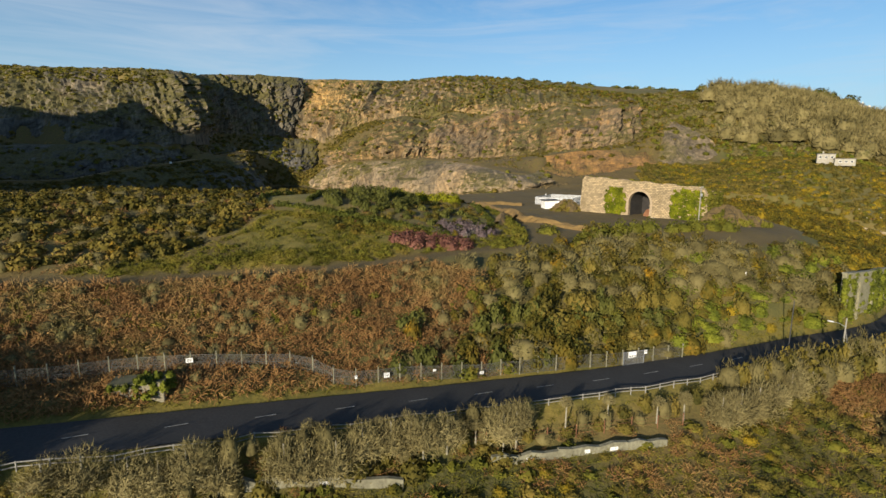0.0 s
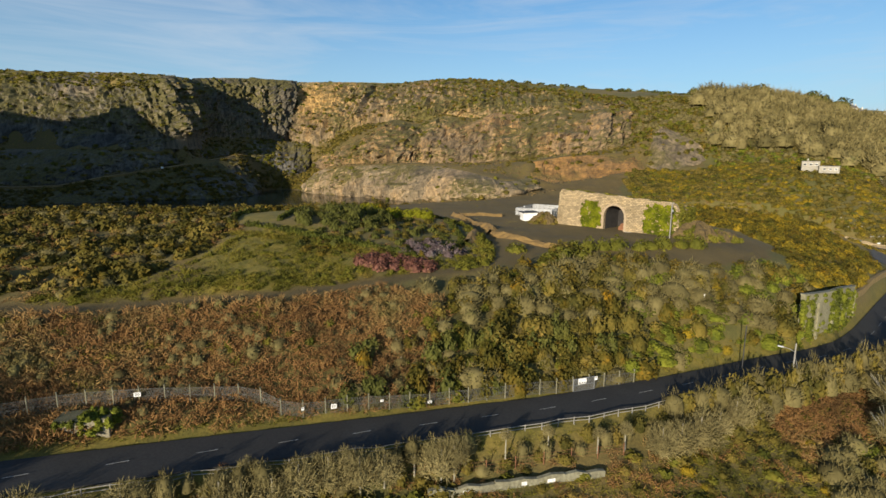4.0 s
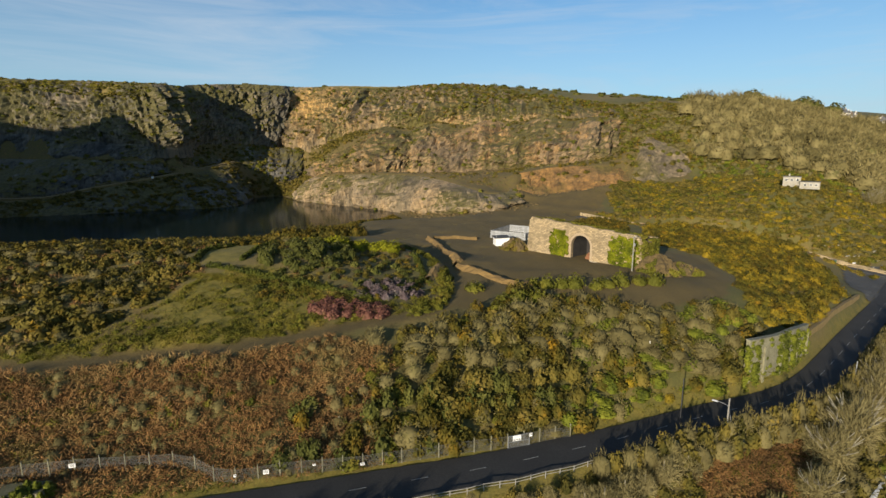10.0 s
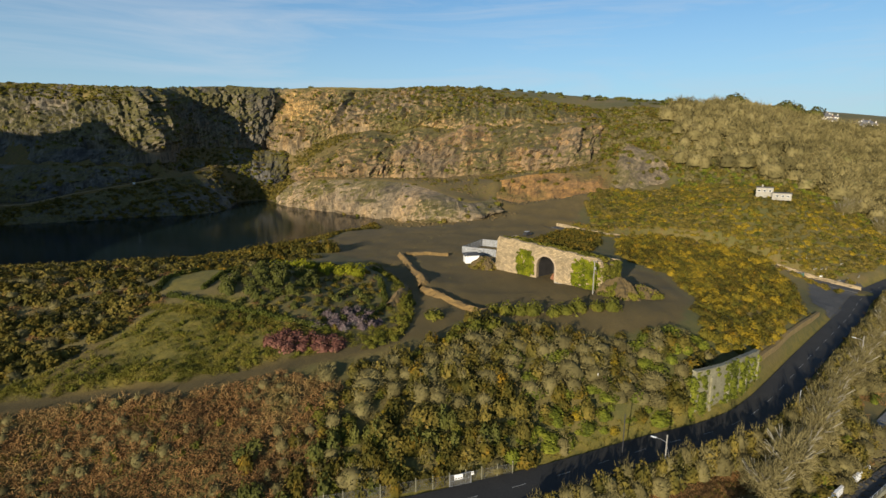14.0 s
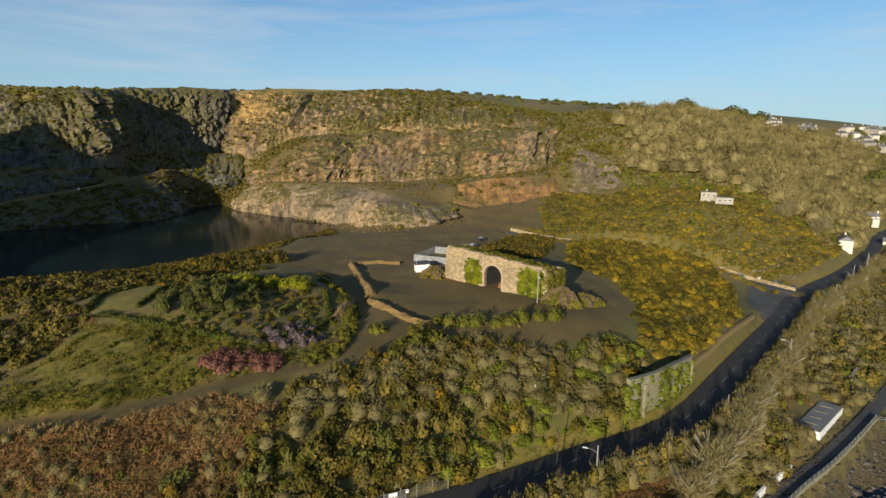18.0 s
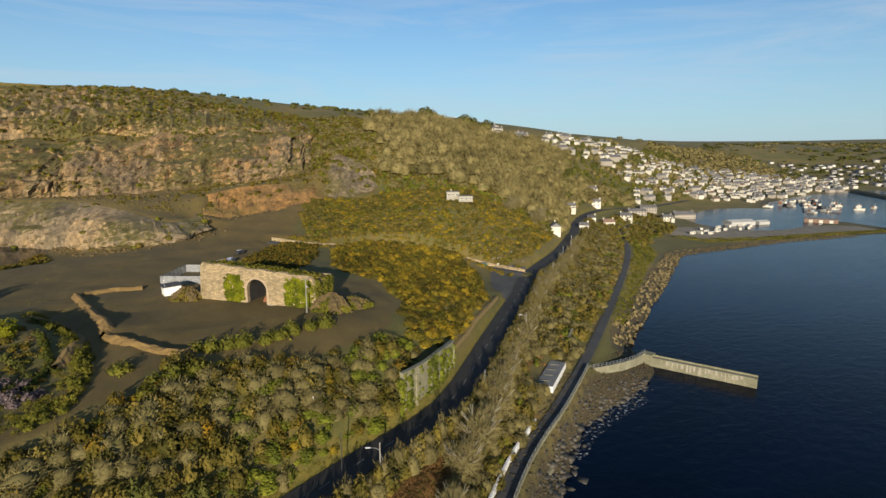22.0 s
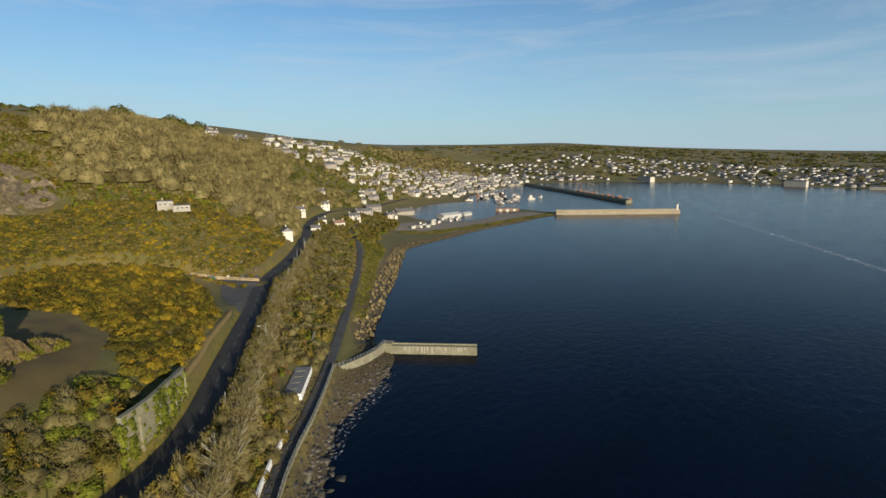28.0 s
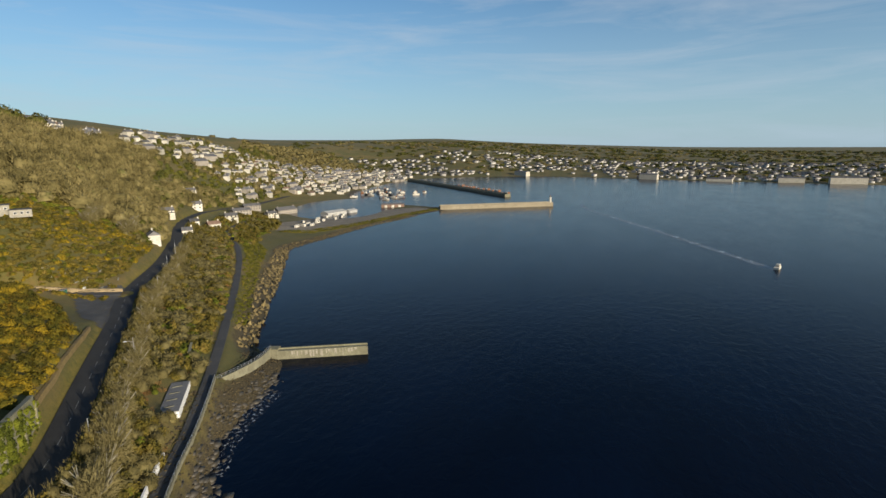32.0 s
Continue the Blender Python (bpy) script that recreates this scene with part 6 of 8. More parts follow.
earth_mat = surface("bare_earth", [earthy((0.1, 0.072, 0.045)), earthy((0.155, 0.11, 0.066)), earthy((0.21, 0.15, 0.09))], 0.5, 0.95, 0.5, 0.15)
boulder_mat = surface("granite_boulder", [earthy((0.06, 0.052, 0.04)), earthy((0.13, 0.112, 0.088)), earthy((0.23, 0.2, 0.16))], 0.5, 0.9, 0.6, 0.1, each=0.3)
wet_rock = surface("dark_sea_rock", [(0.02, 0.018, 0.014), (0.045, 0.038, 0.028), (0.075, 0.06, 0.04)], 0.4, 0.6, 0.6, 0.1, each=0.3)
m_glass, gn, gl, gb = mat("window_glass", 0.08)
gb.inputs["Base Color"].default_value = (0.02, 0.025, 0.03, 1)
glass_mat = m_glass


# ---- road furniture ----
def dash_mesh():
    bm = solid([(0, 0, 0, 4.0, 0.11, 0.01)])
    me = bpy.data.meshes.new("lane_marking")
    bm.to_mesh(me)
    bm.free()
    me.materials.append(line_mat)
    return me


dash = dash_mesh()
pts, heads = walked(road_line[:, :3], 9.0)
for p, h in zip(pts, heads):
    if -110 < p[0] < 300 and p[1] > 20:
        mark = new("lane_marking", dash)
        mark.matrix_world = pose(p[0], p[1], p[2] + 0.062, 0, 0, h)
        mark.parent = road


# the quarry boundary fence
wire_mat = surface("dull_wire", [(0.09, 0.088, 0.08), (0.15, 0.145, 0.13)], 0.8, 0.7, 0.1, 0.01, metal=0.3)
fence_line = curve_through([(-66, 48, 0), (-46, 54.3, 0), (-37.4, 58.8, 0), (-30.8, 60.7, 0), (-17.8, 64.3, 0), (-13.2, 63.2, 0), (-6.2, 65.4, 0), (5.3, 69, 0), (17.2, 72.6, 0), (28.4, 76.5, 0), (40, 80.6, 0)], 3)
fence_line[:, 2] = height_of(fence_line)
fence = thing("chain_link_fence", "old grey chain-link fence on concrete posts above the road", "fence")
pts, heads = walked(fence_line, 2.9)
for i, (p, h) in enumerate(zip(pts, heads)):
    part("fence_post", solid([(p[0], p[1], p[2] + 1.05, 0.14, 0.14, 2.3, h), (p[0], p[1], p[2] + 2.3, 0.1, 0.3, 0.25, h)], 0.02), concrete_mat, fence)
    if i + 1 < len(pts):
        a, b = Vector(p), Vector(pts[i + 1])
        v, f = [], []
        n = 16
        for k in range(-9, n + 1):
            for lean in (1, -1):
                u0, u1 = k / n, (k + 9) / n
                z0, z1 = (0.05, 1.95) if lean > 0 else (1.95, 0.05)
                c0, c1 = max(u0, 0), min(u1, 1)
                if c1 <= c0:
                    continue
                w0, w1 = z0 + (z1 - z0) * (c0 - u0) / (u1 - u0), z0 + (z1 - z0) * (c1 - u0) / (u1 - u0)
                s, e = a.lerp(b, c0) + Vector((0, 0, w0)), a.lerp(b, c1) + Vector((0, 0, w1))
                o = len(v)
                up = Vector((0, 0, 0.016))
                v += [s - up, s + up, e + up, e - up]
                f.append((o, o + 1, o + 2, o + 3))
        for z in (0.08, 1.0, 1.95):
            o = len(v)
            v += [a + Vector((0, 0, z)), a + Vector((0, 0, z + 0.035)), b + Vector((0, 0, z + 0.035)), b + Vector((0, 0, z))]
            f.append((o, o + 1, o + 2, o + 3))
        part_field("wire_panel", [tuple(c) for c in v], f, wire_mat, fence)


def sign_on(x, y, z, w, h, turn, bars):
    s = thing("notice_board", "small white notice board wired to the fence", "sign", pose(x, y, z, 0, 0, turn), "fence notices")
    part("board", solid([(0, 0, 0, w, 0.04, h)], 0.01), white_paint, s)
    for i in range(bars):
        part("text_bar", solid([(0, -0.03, h * (0.28 - 0.24 * i), w * 0.7, 0.012, h * 0.1)]), dark_mat, s)
    return s


for x, y, w, h, up in ((-30.6, 60.5, 0.8, 0.55, 1.5), (-7.2, 64.9, 0.75, 0.65, 1.1), (-11, 63.6, 0.35, 0.4, 1.6), (-1, 66.8, 0.45, 0.3, 1.6), (5.5, 68.9, 0.6, 0.4, 1.0), (31.4, 77.3, 0.5, 0.6, 1.9)):
    g_z = float(height_of([(x, y)])[0])
    sign_on(x, y - 0.25, g_z + up, w, h, 16, 3 if w > 0.5 else 2)
gate = thing("quarry_gate", "closed grey steel mesh gate with a white sign board", "gate", at_ground(29.4, 76.5, 0, 20))
part("gate_frame", solid([(-1.9, 0, 1.1, 0.1, 0.1, 2.2), (1.9, 0, 1.1, 0.1, 0.1, 2.2), (0, 0, 2.15, 3.8, 0.08, 0.08), (0, 0, 0.15, 3.8, 0.08, 0.08), (0, 0, 1.1, 3.8, 0.06, 0.06)]), steel_mat, gate)
for i in range(19):
    part("gate_bar", solid([(-1.8 + 0.2 * i, 0, 1.15, 0.04, 0.04, 2.0)]), steel_mat, gate)
part("sign_board", solid([(-0.4, -0.12, 1.75, 1.5, 0.04, 0.95)], 0.01), white_paint, gate)
for i in range(3):
    part("sign_text_bar", solid([(-0.85 + 0.45 * i, -0.15, 1.5, 0.3, 0.012, 0.16)]), dark_mat, gate)

# roadside rail
rail_line = offset_line(road_line, 4.5)
rail_line = rail_line[(rail_line[:, 0] > -95) & (rail_line[:, 0] < 55)]
rail_line[:, 2] = height_of(rail_line)
rail = thing("roadside_railing", "low pale timber two-rail barrier along the seaward verge", "railing")
pts, heads = walked(rail_line, 2.5)
for p, h in zip(pts, heads):
    part("rail_post", solid([(p[0], p[1], p[2] + 0.45, 0.12, 0.12, 1.3, h)], 0.02), pale_timber, rail)
for (p, h), (b, _) in zip(zip(pts[:-1], heads), zip(pts[1:], heads[1:])):
    for z in (0.55, 0.98):
        m = (Vector(p) + Vector(b)) / 2
        d = Vector(b) - Vector(p)
        bm = solid([(0, 0, 0, d.length, 0.06, 0.11)], 0.015)
        bm.transform(pose(m.x, m.y, m.z + z, 0, -math.degrees(math.asin(d.z / d.length)), h))
        part("rail_bar", bm, pale_timber, rail)

# rusty post-and-wire fence below, and the broken concrete wall
old = thing("rusty_wire_fence", "thin rusty iron posts with slack wire in scrub", "fence")
old_pts, _ = walked([(-6, 53.4, 0), (4, 56.4, 0), (14, 59.0, 0), (23.5, 61.6, 0), (34, 64.5, 0)], 3.9)
old_pts[:, 2] = height_of(old_pts)
for p in old_pts:
    part("iron_post", solid([(p[0], p[1], p[2] + 0.8, 0.09, 0.09, 2.0)]), rust_mat, old)
for a, b in zip(old_pts[:-1], old_pts[1:]):
    for z in (0.6, 1.1, 1.6):
        part("wire", tube([(a[0], a[1], a[2] + z), ((a[0] + b[0]) / 2, (a[1] + b[1]) / 2, (a[2] + b[2]) / 2 + z - 0.06), (b[0], b[1], b[2] + z)], 0.015, sides=4), rust_mat, old)
for ends, seed in (([(5.7, 54.6, 0), (12, 56.2, 0), (19, 58, 0), (25.5, 59.7, 0), (28, 60.4, 0)], 1), ([(-24, 47.2, 0), (-17, 48.6, 0), (-9, 49.7, 0), (-4, 50.4, 0)], 2)):
    line = curve_through(ends, 1.6)
    line[:, 2] = height_of(line)
    g = np.random.default_rng(seed)
    low_wall = thing("broken_concrete_wall", "low crumbling pale concrete wall with patches of white paint", "wall", group="old sea-front walls")
    cut = len(line) // 3
    for k in range(3):
        piece = line[k * cut:(k + 1) * cut + 1]
        if len(piece) > 1:
            part("wall_segment", wall_along(piece, 0.5, g.uniform(0.7, 1.25, len(piece))), concrete_mat, low_wall)
    for k in range(1, len(line) - 1, 2):
        if g.random() < 0.6:
            h = math.degrees(math.atan2(line[k + 1, 1] - line[k, 1], line[k + 1, 0] - line[k, 0]))
            t = radians(h)
            part("paint_patch", solid([(line[k, 0] + 0.26 * math.sin(t), line[k, 1] - 0.26 * math.cos(t), line[k, 2] + g.uniform(0.3, 0.5), g.uniform(0.6, 1.3), 0.02, g.uniform(0.25, 0.5), h)]), white_paint, low_wall)

# overgrown block on the bank and a heap of stones
tank_top = surface("mossy_lid", [(0.05, 0.055, 0.02), (0.09, 0.085, 0.04), (0.14, 0.13, 0.08)], 0.8, 0.95, 0.4, 0.05)
block_z = float(height_of([(-34.6, 55.6)])[0]) - 0.3
pump = thing("overgrown_brick_tank", "square brick tank half covered by ivy on the bank", "tank", pose(-34.6, 56.6, block_z, 0, 0, 10))
part("tank_wall", solid([(0, 0, 0.7, 5.8, 2.6, 2.4)], 0.06), masonry("tank_brick", [(0.2, 0.18, 0.12), (0.26, 0.23, 0.15)], (0.16, 0.14, 0.1), 0.4, 0.2), pump)
part("tank_lid", solid([(0, 0, 1.95, 5.9, 2.7, 0.1)], 0.03), tank_top, pump, "mossy flat lid")
g = np.random.default_rng(7)
v, f = planted(np.c_[g.uniform(0.4, 3.4, 26), g.uniform(-1.9, 1.0, 26)], bush_small, (0.4, 0.8), (0.4, 0.8), 3, 0, g.uniform(0.2, 2.4, 26))
part_field("ivy", v, f, IVY, pump, "bright green ivy")
v, f = planted(np.c_[g.uniform(-3.2, 0.4, 14), g.uniform(-1.6, -1.3, 14)], bush_small, (0.3, 0.5), (0.3, 0.5), 4, 0, g.uniform(0.2, 1.9, 14))
part_field("ivy", v, f, IVY, pump, "dull green ivy")


# ---- lamps and poles ----
def street_lamp(x, y, turn, tall=9.2, z=None):
    base = at_ground(x, y) if z is None else pose(x, y, z)
    s = thing("street_lamp", "street lamp on a weathered timber pole beside the road", "street lamp", base, "road lamps")
    part("pole", tube([(0, 0, -0.5), (0, 0, tall)], 0.16, 0.11), pale_timber, s)
    t = radians(turn)
    c, d = math.cos(t), math.sin(t)
    arm = part("arm", tube([(0, 0, tall - 1.5), (0.9 * c, 0.9 * d, tall - 1.0), (1.9 * c, 1.9 * d, tall - 0.75)], 0.045, sides=6), steel_mat, s)
    bm = solid([(0, 0, 0, 0.95, 0.3, 0.2)], 0.06)
    bm.transform(pose(2.2 * c, 2.2 * d, tall - 0.72, 0, -8, turn))
    part("lamp_head", bm, lamp_mat, s)
    part("stay_wire", tube([(0, 0, tall - 1.7), (-2.6 * c - 0.8, -2.6 * d + 0.5, 0.0)], 0.03, sides=5), steel_mat, s)
    return s


street_lamp(65.6, 82.0, 165, 8.7)
street_lamp(141.2, 133.5, 160, 9.3)


def pole(x, y, tall, material, r=0.12, cross=False, label="plain grey roadside pole", z=None):
    s = thing("utility_pole", label, "pole", at_ground(x, y) if z is None else pose(x, y, z), "roadside poles")
    part("shaft", tube([(0, 0, -0.5), (0, 0, tall)], r, r * 0.75), material, s)
    if cross:
        part("crossarm", solid([(0, 0, tall - 0.4, 1.5, 0.12, 0.12, 30)]), material, s)
        for k in (-0.6, 0, 0.6):
            part("insulator", tube([(k * 0.87, k * 0.5, tall - 0.34), (k * 0.87, k * 0.5, tall - 0.1)], 0.05, sides=6), lamp_mat, s)
        part("switch_box", solid([(0.2, -0.1, tall - 2.3, 0.4, 0.3, 0.7)], 0.03), steel_mat, s)
    return s


pole(68.7, 140.5, 9.8, pale_timber, 0.17, True, "tall weathered timber pole with a crossarm in front of the kiln")
pole(103.6, 103.2, 7.6, steel_mat, 0.12)
pole(206.0, 193.5, 7.5, steel_mat, 0.14)
pole(236, 219, 8.0, steel_mat, 0.12)
pole(262, 240, 8.0, steel_mat, 0.12)
pole(59.5, 86.0, 8.6, dark_mat, 0.1, label="thin dark pole on the bank above the road")
wp = thing("marker_post", "short white marker post standing in scrub", "post", at_ground(58.0, 98.2))
part("post", tube([(0, 0, -0.3), (0, 0, 2.6)], 0.1), white_paint, wp)
part("cap", solid([(0, 0, 2.62, 0.28, 0.28, 0.14)], 0.02), cream_paint, wp)


# ---- retaining wall and verge by the road ----
wall_line = offset_line(road_line, -5.6)
wall_line = wall_line[(wall_line[:, 0] > 77) & (wall_line[:, 0] < 104) & (wall_line[:, 1] < 128)]
n = len(wall_line)
retain = thing("retaining_wall", "tall pale rendered retaining wall streaked by ivy beside the road", "wall")
tall = np.interp(np.arange(n), [0, n * 0.5, n - 1], [10.6, 10.0, 8.4])
half = n // 2
for a, b in ((0, half), (half, n - 1)):
    part("wall_panel", wall_along(wall_line[a:b + 1], 0.8, tall[a:b + 1]), render_grey, retain)
part("coping", wall_along(np.c_[wall_line[:, :2], wall_line[:, 2] + tall], 1.05, 0.3, 0.0), concrete_mat, retain)
for k in range(2, n, 3):
    h = math.degrees(math.atan2(*(wall_line[min(k + 1, n - 1), :2] - wall_line[k - 1, :2])[::-1]))
    part("buttress", solid([(wall_line[k, 0] + 0.5 * math.sin(radians(h)), wall_line[k, 1] - 0.5 * math.cos(radians(h)), 16 + tall[k] * 0.42, 0.7, 0.5, tall[k] * 0.85, h)], 0.05), render_grey, retain)
g = np.random.default_rng(9)
iv = []
for k in range(n):
    for _ in range(44 if 0.38 < k / n < 0.6 or k / n < 0.16 else (12 if k / n > 0.6 else 3)):
        z = 16 + g.uniform(0, 1) ** 1.1 * tall[k]
        u = g.uniform(-1.5, 1.5)
        iv.append((wall_line[k, 0] + 0.7 * u + 0.28, wall_line[k, 1] + 0.7 * u - 0.3, z))
iv = np.array(iv)
v, f = planted(iv[:, :2], bush_small, (0.5, 0.9), (0.5, 0.9), 5, 0, iv[:, 2])
part_field("ivy", v, f, IVY, retain, "bright green ivy")
verge_line = offset_line(road_line, -6.4)
verge_line = verge_line[(verge_line[:, 0] > 100) & (verge_line[:, 0] < 152) & (verge_line[:, 1] > 118)]
verge_line[:, 2] = height_of(verge_line)
verge_stone = surface("tan_hedge_stone", [earthy((0.13, 0.1, 0.065)), earthy((0.2, 0.155, 0.1)), earthy((0.26, 0.205, 0.14))], 0.6, 0.9, 0.5, 0.1)
verge = thing("roadside_bank_wall", "low earth-topped stone hedge wall along the road verge", "wall")
for k in range(0, len(verge_line) - 1, 4):
    part("hedge_bank", wall_along(verge_line[k:k + 5], 0.9, 1.2), verge_stone, verge)


# ---- the old stone kiln ----
def kiln():
    """Front face along x with the arch at x = 0; the front stands at y = 0 and the body runs back."""
    s = thing("stone_kiln", "ruined granite kiln block with a round arch, patched with ivy", "kiln", pose(58.4, 156.6, 31.6, 0, 0, -45.5))
    rng = np.random.default_rng(11)
    r, spring, left, right = 3.35, 4.45, -19.2, 18.8
    top_left, top_right = 11.9, 9.6

    def top(x):
        return top_left + (top_right - top_left) * (x - left) / (right - left) + 0.18 * math.sin(x * 0.9) + 0.08 * math.sin(x * 2.7)
    arc = [(r * math.cos(math.pi * k / 20), spring + r * math.sin(math.pi * k / 20)) for k in range(21)]
    xs_l = np.linspace(left, -0.001, 22)
    xs_r = np.linspace(0.001, right, 22)
    left_poly = [(left - 0.9, -1.2)] + [(left - 0.9 + 0.9 * k, top(left) * k * 0.9) for k in (0.5, 1.0)] + [(x, top(x)) for x in xs_l[1:]] + [(0, spring + r)] + [(x, z) for x, z in arc if x < -1e-6] + [(-r, -1.2)]
    right_poly = [(0, top(0))] + [(x, top(x)) for x in xs_r[1:-1]] + [(right, top(right) * 0.86), (right + 1.2, -1.2), (r, -1.2)] + [(x, z) for x, z in arc if x > 1e-6][0:] + [(0, spring + r)]
    part("front_wall", extruded(left_poly, 0, 1.3), stone_mat, s, "coursed granite rubble wall")
    part("front_wall", extruded(right_poly, 0, 1.3), stone_mat, s, "coursed granite rubble wall")
    for k in range(20):
        a0, a1 = math.pi * k / 20, math.pi * (k + 1) / 20
        q = [(rr * math.cos(a), spring + rr * math.sin(a)) for rr, a in ((r - 0.02, a0 + 0.012), (r + 0.62, a0 + 0.012), (r + 0.62, a1 - 0.012), (r - 0.02, a1 - 0.012))]
        part("arch_stone", extruded(q, -0.1, 0.5), voussoir_mat, s)
    for x in (-r - 0.3, r + 0.3):
        for k in range(9):
            part("jamb_stone", solid([(x, 0.15, 0.25 + 0.49 * k, 0.64 + 0.2 * (k % 2), 0.5, 0.44)], 0.03), voussoir_mat, s)
    # barrel of the arch: side walls, vault and back
    for x in (-r - 0.35, r + 0.35):
        part("vault_side", solid([(x, 5.6, spring / 2 - 0.5, 0.7, 8.6, spring + 1)]), vault_mat, s, "near-black side wall")
    vault = [(r * math.cos(math.pi * k / 16), spring + r * math.sin(math.pi * k / 16)) for k in range(17)]
    outer = [((r + 0.6) * math.cos(math.pi * k / 16), spring + (r + 0.6) * math.sin(math.pi * k / 16)) for k in range(16, -1, -1)]
    part("vault", extruded(vault + outer, 1.3, 9.9), vault_mat, s, "near-black vault")
    part("vault_end", solid([(0, 9.6, 4.0, 6.7, 0.3, 8.4)]), vault_mat, s, "near-black end wall")
    part("vault_floor", solid([(0, 5.6, 0.05, 6.7, 8.4, 0.1)]), vault_mat, s, "near-black floor")
    part("back_wall", solid([(0, 10.2, 3.6, 38, 0.9, 9.6)]), stone_mat, s)
    part("side_wall", solid([(left + 0.2, 5.5, 4.8, 1.2, 10.2, 12.0)]), stone_mat, s)
    part("side_wall", solid([(right - 0.3, 5.5, 3.6, 1.2, 10.2, 9.0)]), stone_mat, s)
    # earth and grass over the top
    gx, gy = np.meshgrid(np.linspace(left + 0.5, right - 0.6, 40), np.linspace(1.0, 10.4, 12), indexing="ij")
    gz = np.array([top(x) for x in gx.ravel()]) - 0.5 - 0.14 * (gy.ravel() - 1) + 0.3 * waves(np.c_[gx.ravel(), gy.ravel()], 6, 3)
    a = (np.arange(39)[:, None] * 12 + np.arange(11)[None]).ravel()
    part_field("earth_cap", np.c_[gx.ravel(), gy.ravel(), gz], np.c_[a, a + 12, a + 13, a + 1], earth_mat, s, "rough earth and stones over the top")
    q = np.c_[rng.uniform(left + 1, right - 1, 320), rng.uniform(1.0, 10, 320)]
    v, f = planted(q, bush_small, (0.6, 1.2), (0.4, 1.0), 6, 0, np.array([top(x) for x in q[:, 0]]) - 0.5 - 0.14 * (q[:, 1] - 1))
    part_field("grass_top", v, f, GRASS, s, "rough grass and weeds on the top")

    def ivy(x0, x1, z0, z1, count, seed):
        gg = np.random.default_rng(seed)
        x, z = gg.uniform(x0, x1, count), gg.uniform(z0, z1, count)
        keep = ((x - (x0 + x1) / 2) / ((x1 - x0) / 2)) ** 4 + ((z - (z0 + z1) / 2) / ((z1 - z0) / 2)) ** 4 < 1.0 + 0.25 * np.sin(5 * x + 3 * z)
        x, z = x[keep], z[keep]
        v, f = planted(np.c_[x, gg.uniform(-0.25, 0.1, len(x))], bush_small, (0.35, 0.7), (0.4, 0.75), seed, 0, z)
        part_field("ivy", v, f, LIME_IVY, s, "vivid yellow-green ivy")
    ivy(-11.0, -4.3, 0.2, 8.6, 330, 21)
    ivy(9.3, 18.6, 0.2, 8.9, 420, 22)
    gg = np.random.default_rng(24)
    v, f = planted(np.c_[right + gg.uniform(0.0, 0.7, 160), gg.uniform(0.2, 10, 160)], bush_small, (0.6, 1.1), (0.5, 1.0), 24, 0, gg.uniform(0.2, 8.2, 160))
    part_field("ivy", v, f, BRAMBLE, s, "dull green ivy over the end wall")
    # rusty hopper inside the arch
    part("hopper", extruded([(0.5, 0), (2.9, 0), (2.9, 1.6), (2.2, 2.6), (1.4, 2.4), (0.5, 0.9)], 2.2, 4.2), rust_mat, s, "rusty iron hopper")
    part("plinth_course", solid([(-11.4, -0.18, 0.1, 15.2, 0.4, 0.6)]), cream_paint, s)
    part("plinth_course", solid([(10.6, -0.18, 0.1, 13.6, 0.4, 0.6)]), cream_paint, s)
    return s


LIME_IVY = foliage("yellow_green_ivy", [(0.0372, 0.0527, 0.005), (0.0806, 0.1054, 0.0074), (0.1364, 0.1674, 0.0124), (0.186, 0.2046, 0.0217)], 0.4)
# near-black tones for all surfaces inside the arch
vault_mat = surface("near_black_stone", [(0.012, 0.011, 0.01), (0.025, 0.022, 0.02), (0.04, 0.034, 0.03)], 0.6, 0.95, 0.4, 0.05)
kiln()


rubble_mat = surface("loose_rubble", [earthy((0.04, 0.032, 0.022)), earthy((0.085, 0.066, 0.044)), earthy((0.15, 0.115, 0.078))], 0.9, 0.95, 0.7, 0.2)


def heap(name, rings, label, category, material, seed, m):
    """A mound of loose ground: rings of (radius x, radius y, height)."""
    s = thing(name, label, category, m)
    g = np.random.default_rng(seed)
    n = 30
    v, f = [], []
    rings = [tuple(a + (b - a) * u for a, b in zip(r0, r1)) for r0, r1 in zip(rings[:-1], rings[1:]) for u in (0, 0.33, 0.66)] + [rings[-1]]
    for rx, ry, z in rings:
        for k in range(n):
            t = 6.2832 * k / n
            w = 1 + 0.22 * math.sin(5 * t + 2 * seed) + 0.16 * math.sin(3 * t + seed) + 0.1 * g.uniform(-1, 1)
            v.append((rx * w * math.cos(t), ry * w * math.sin(t), z + 0.4 * g.uniform(-1, 1)))
    for j in range(len(rings) - 1):
        for k in range(n):
            f.append((j * n + k, j * n + (k + 1) % n, (j + 1) * n + (k + 1) % n, (j + 1) * n + k))
    me = bpy.data.meshes.new(name)
    me.from_pydata(v, [], f + [tuple(range((len(rings) - 1) * n, len(rings) * n))])
    me.materials.append(material)
    part("mound", me, material, s)
    return s


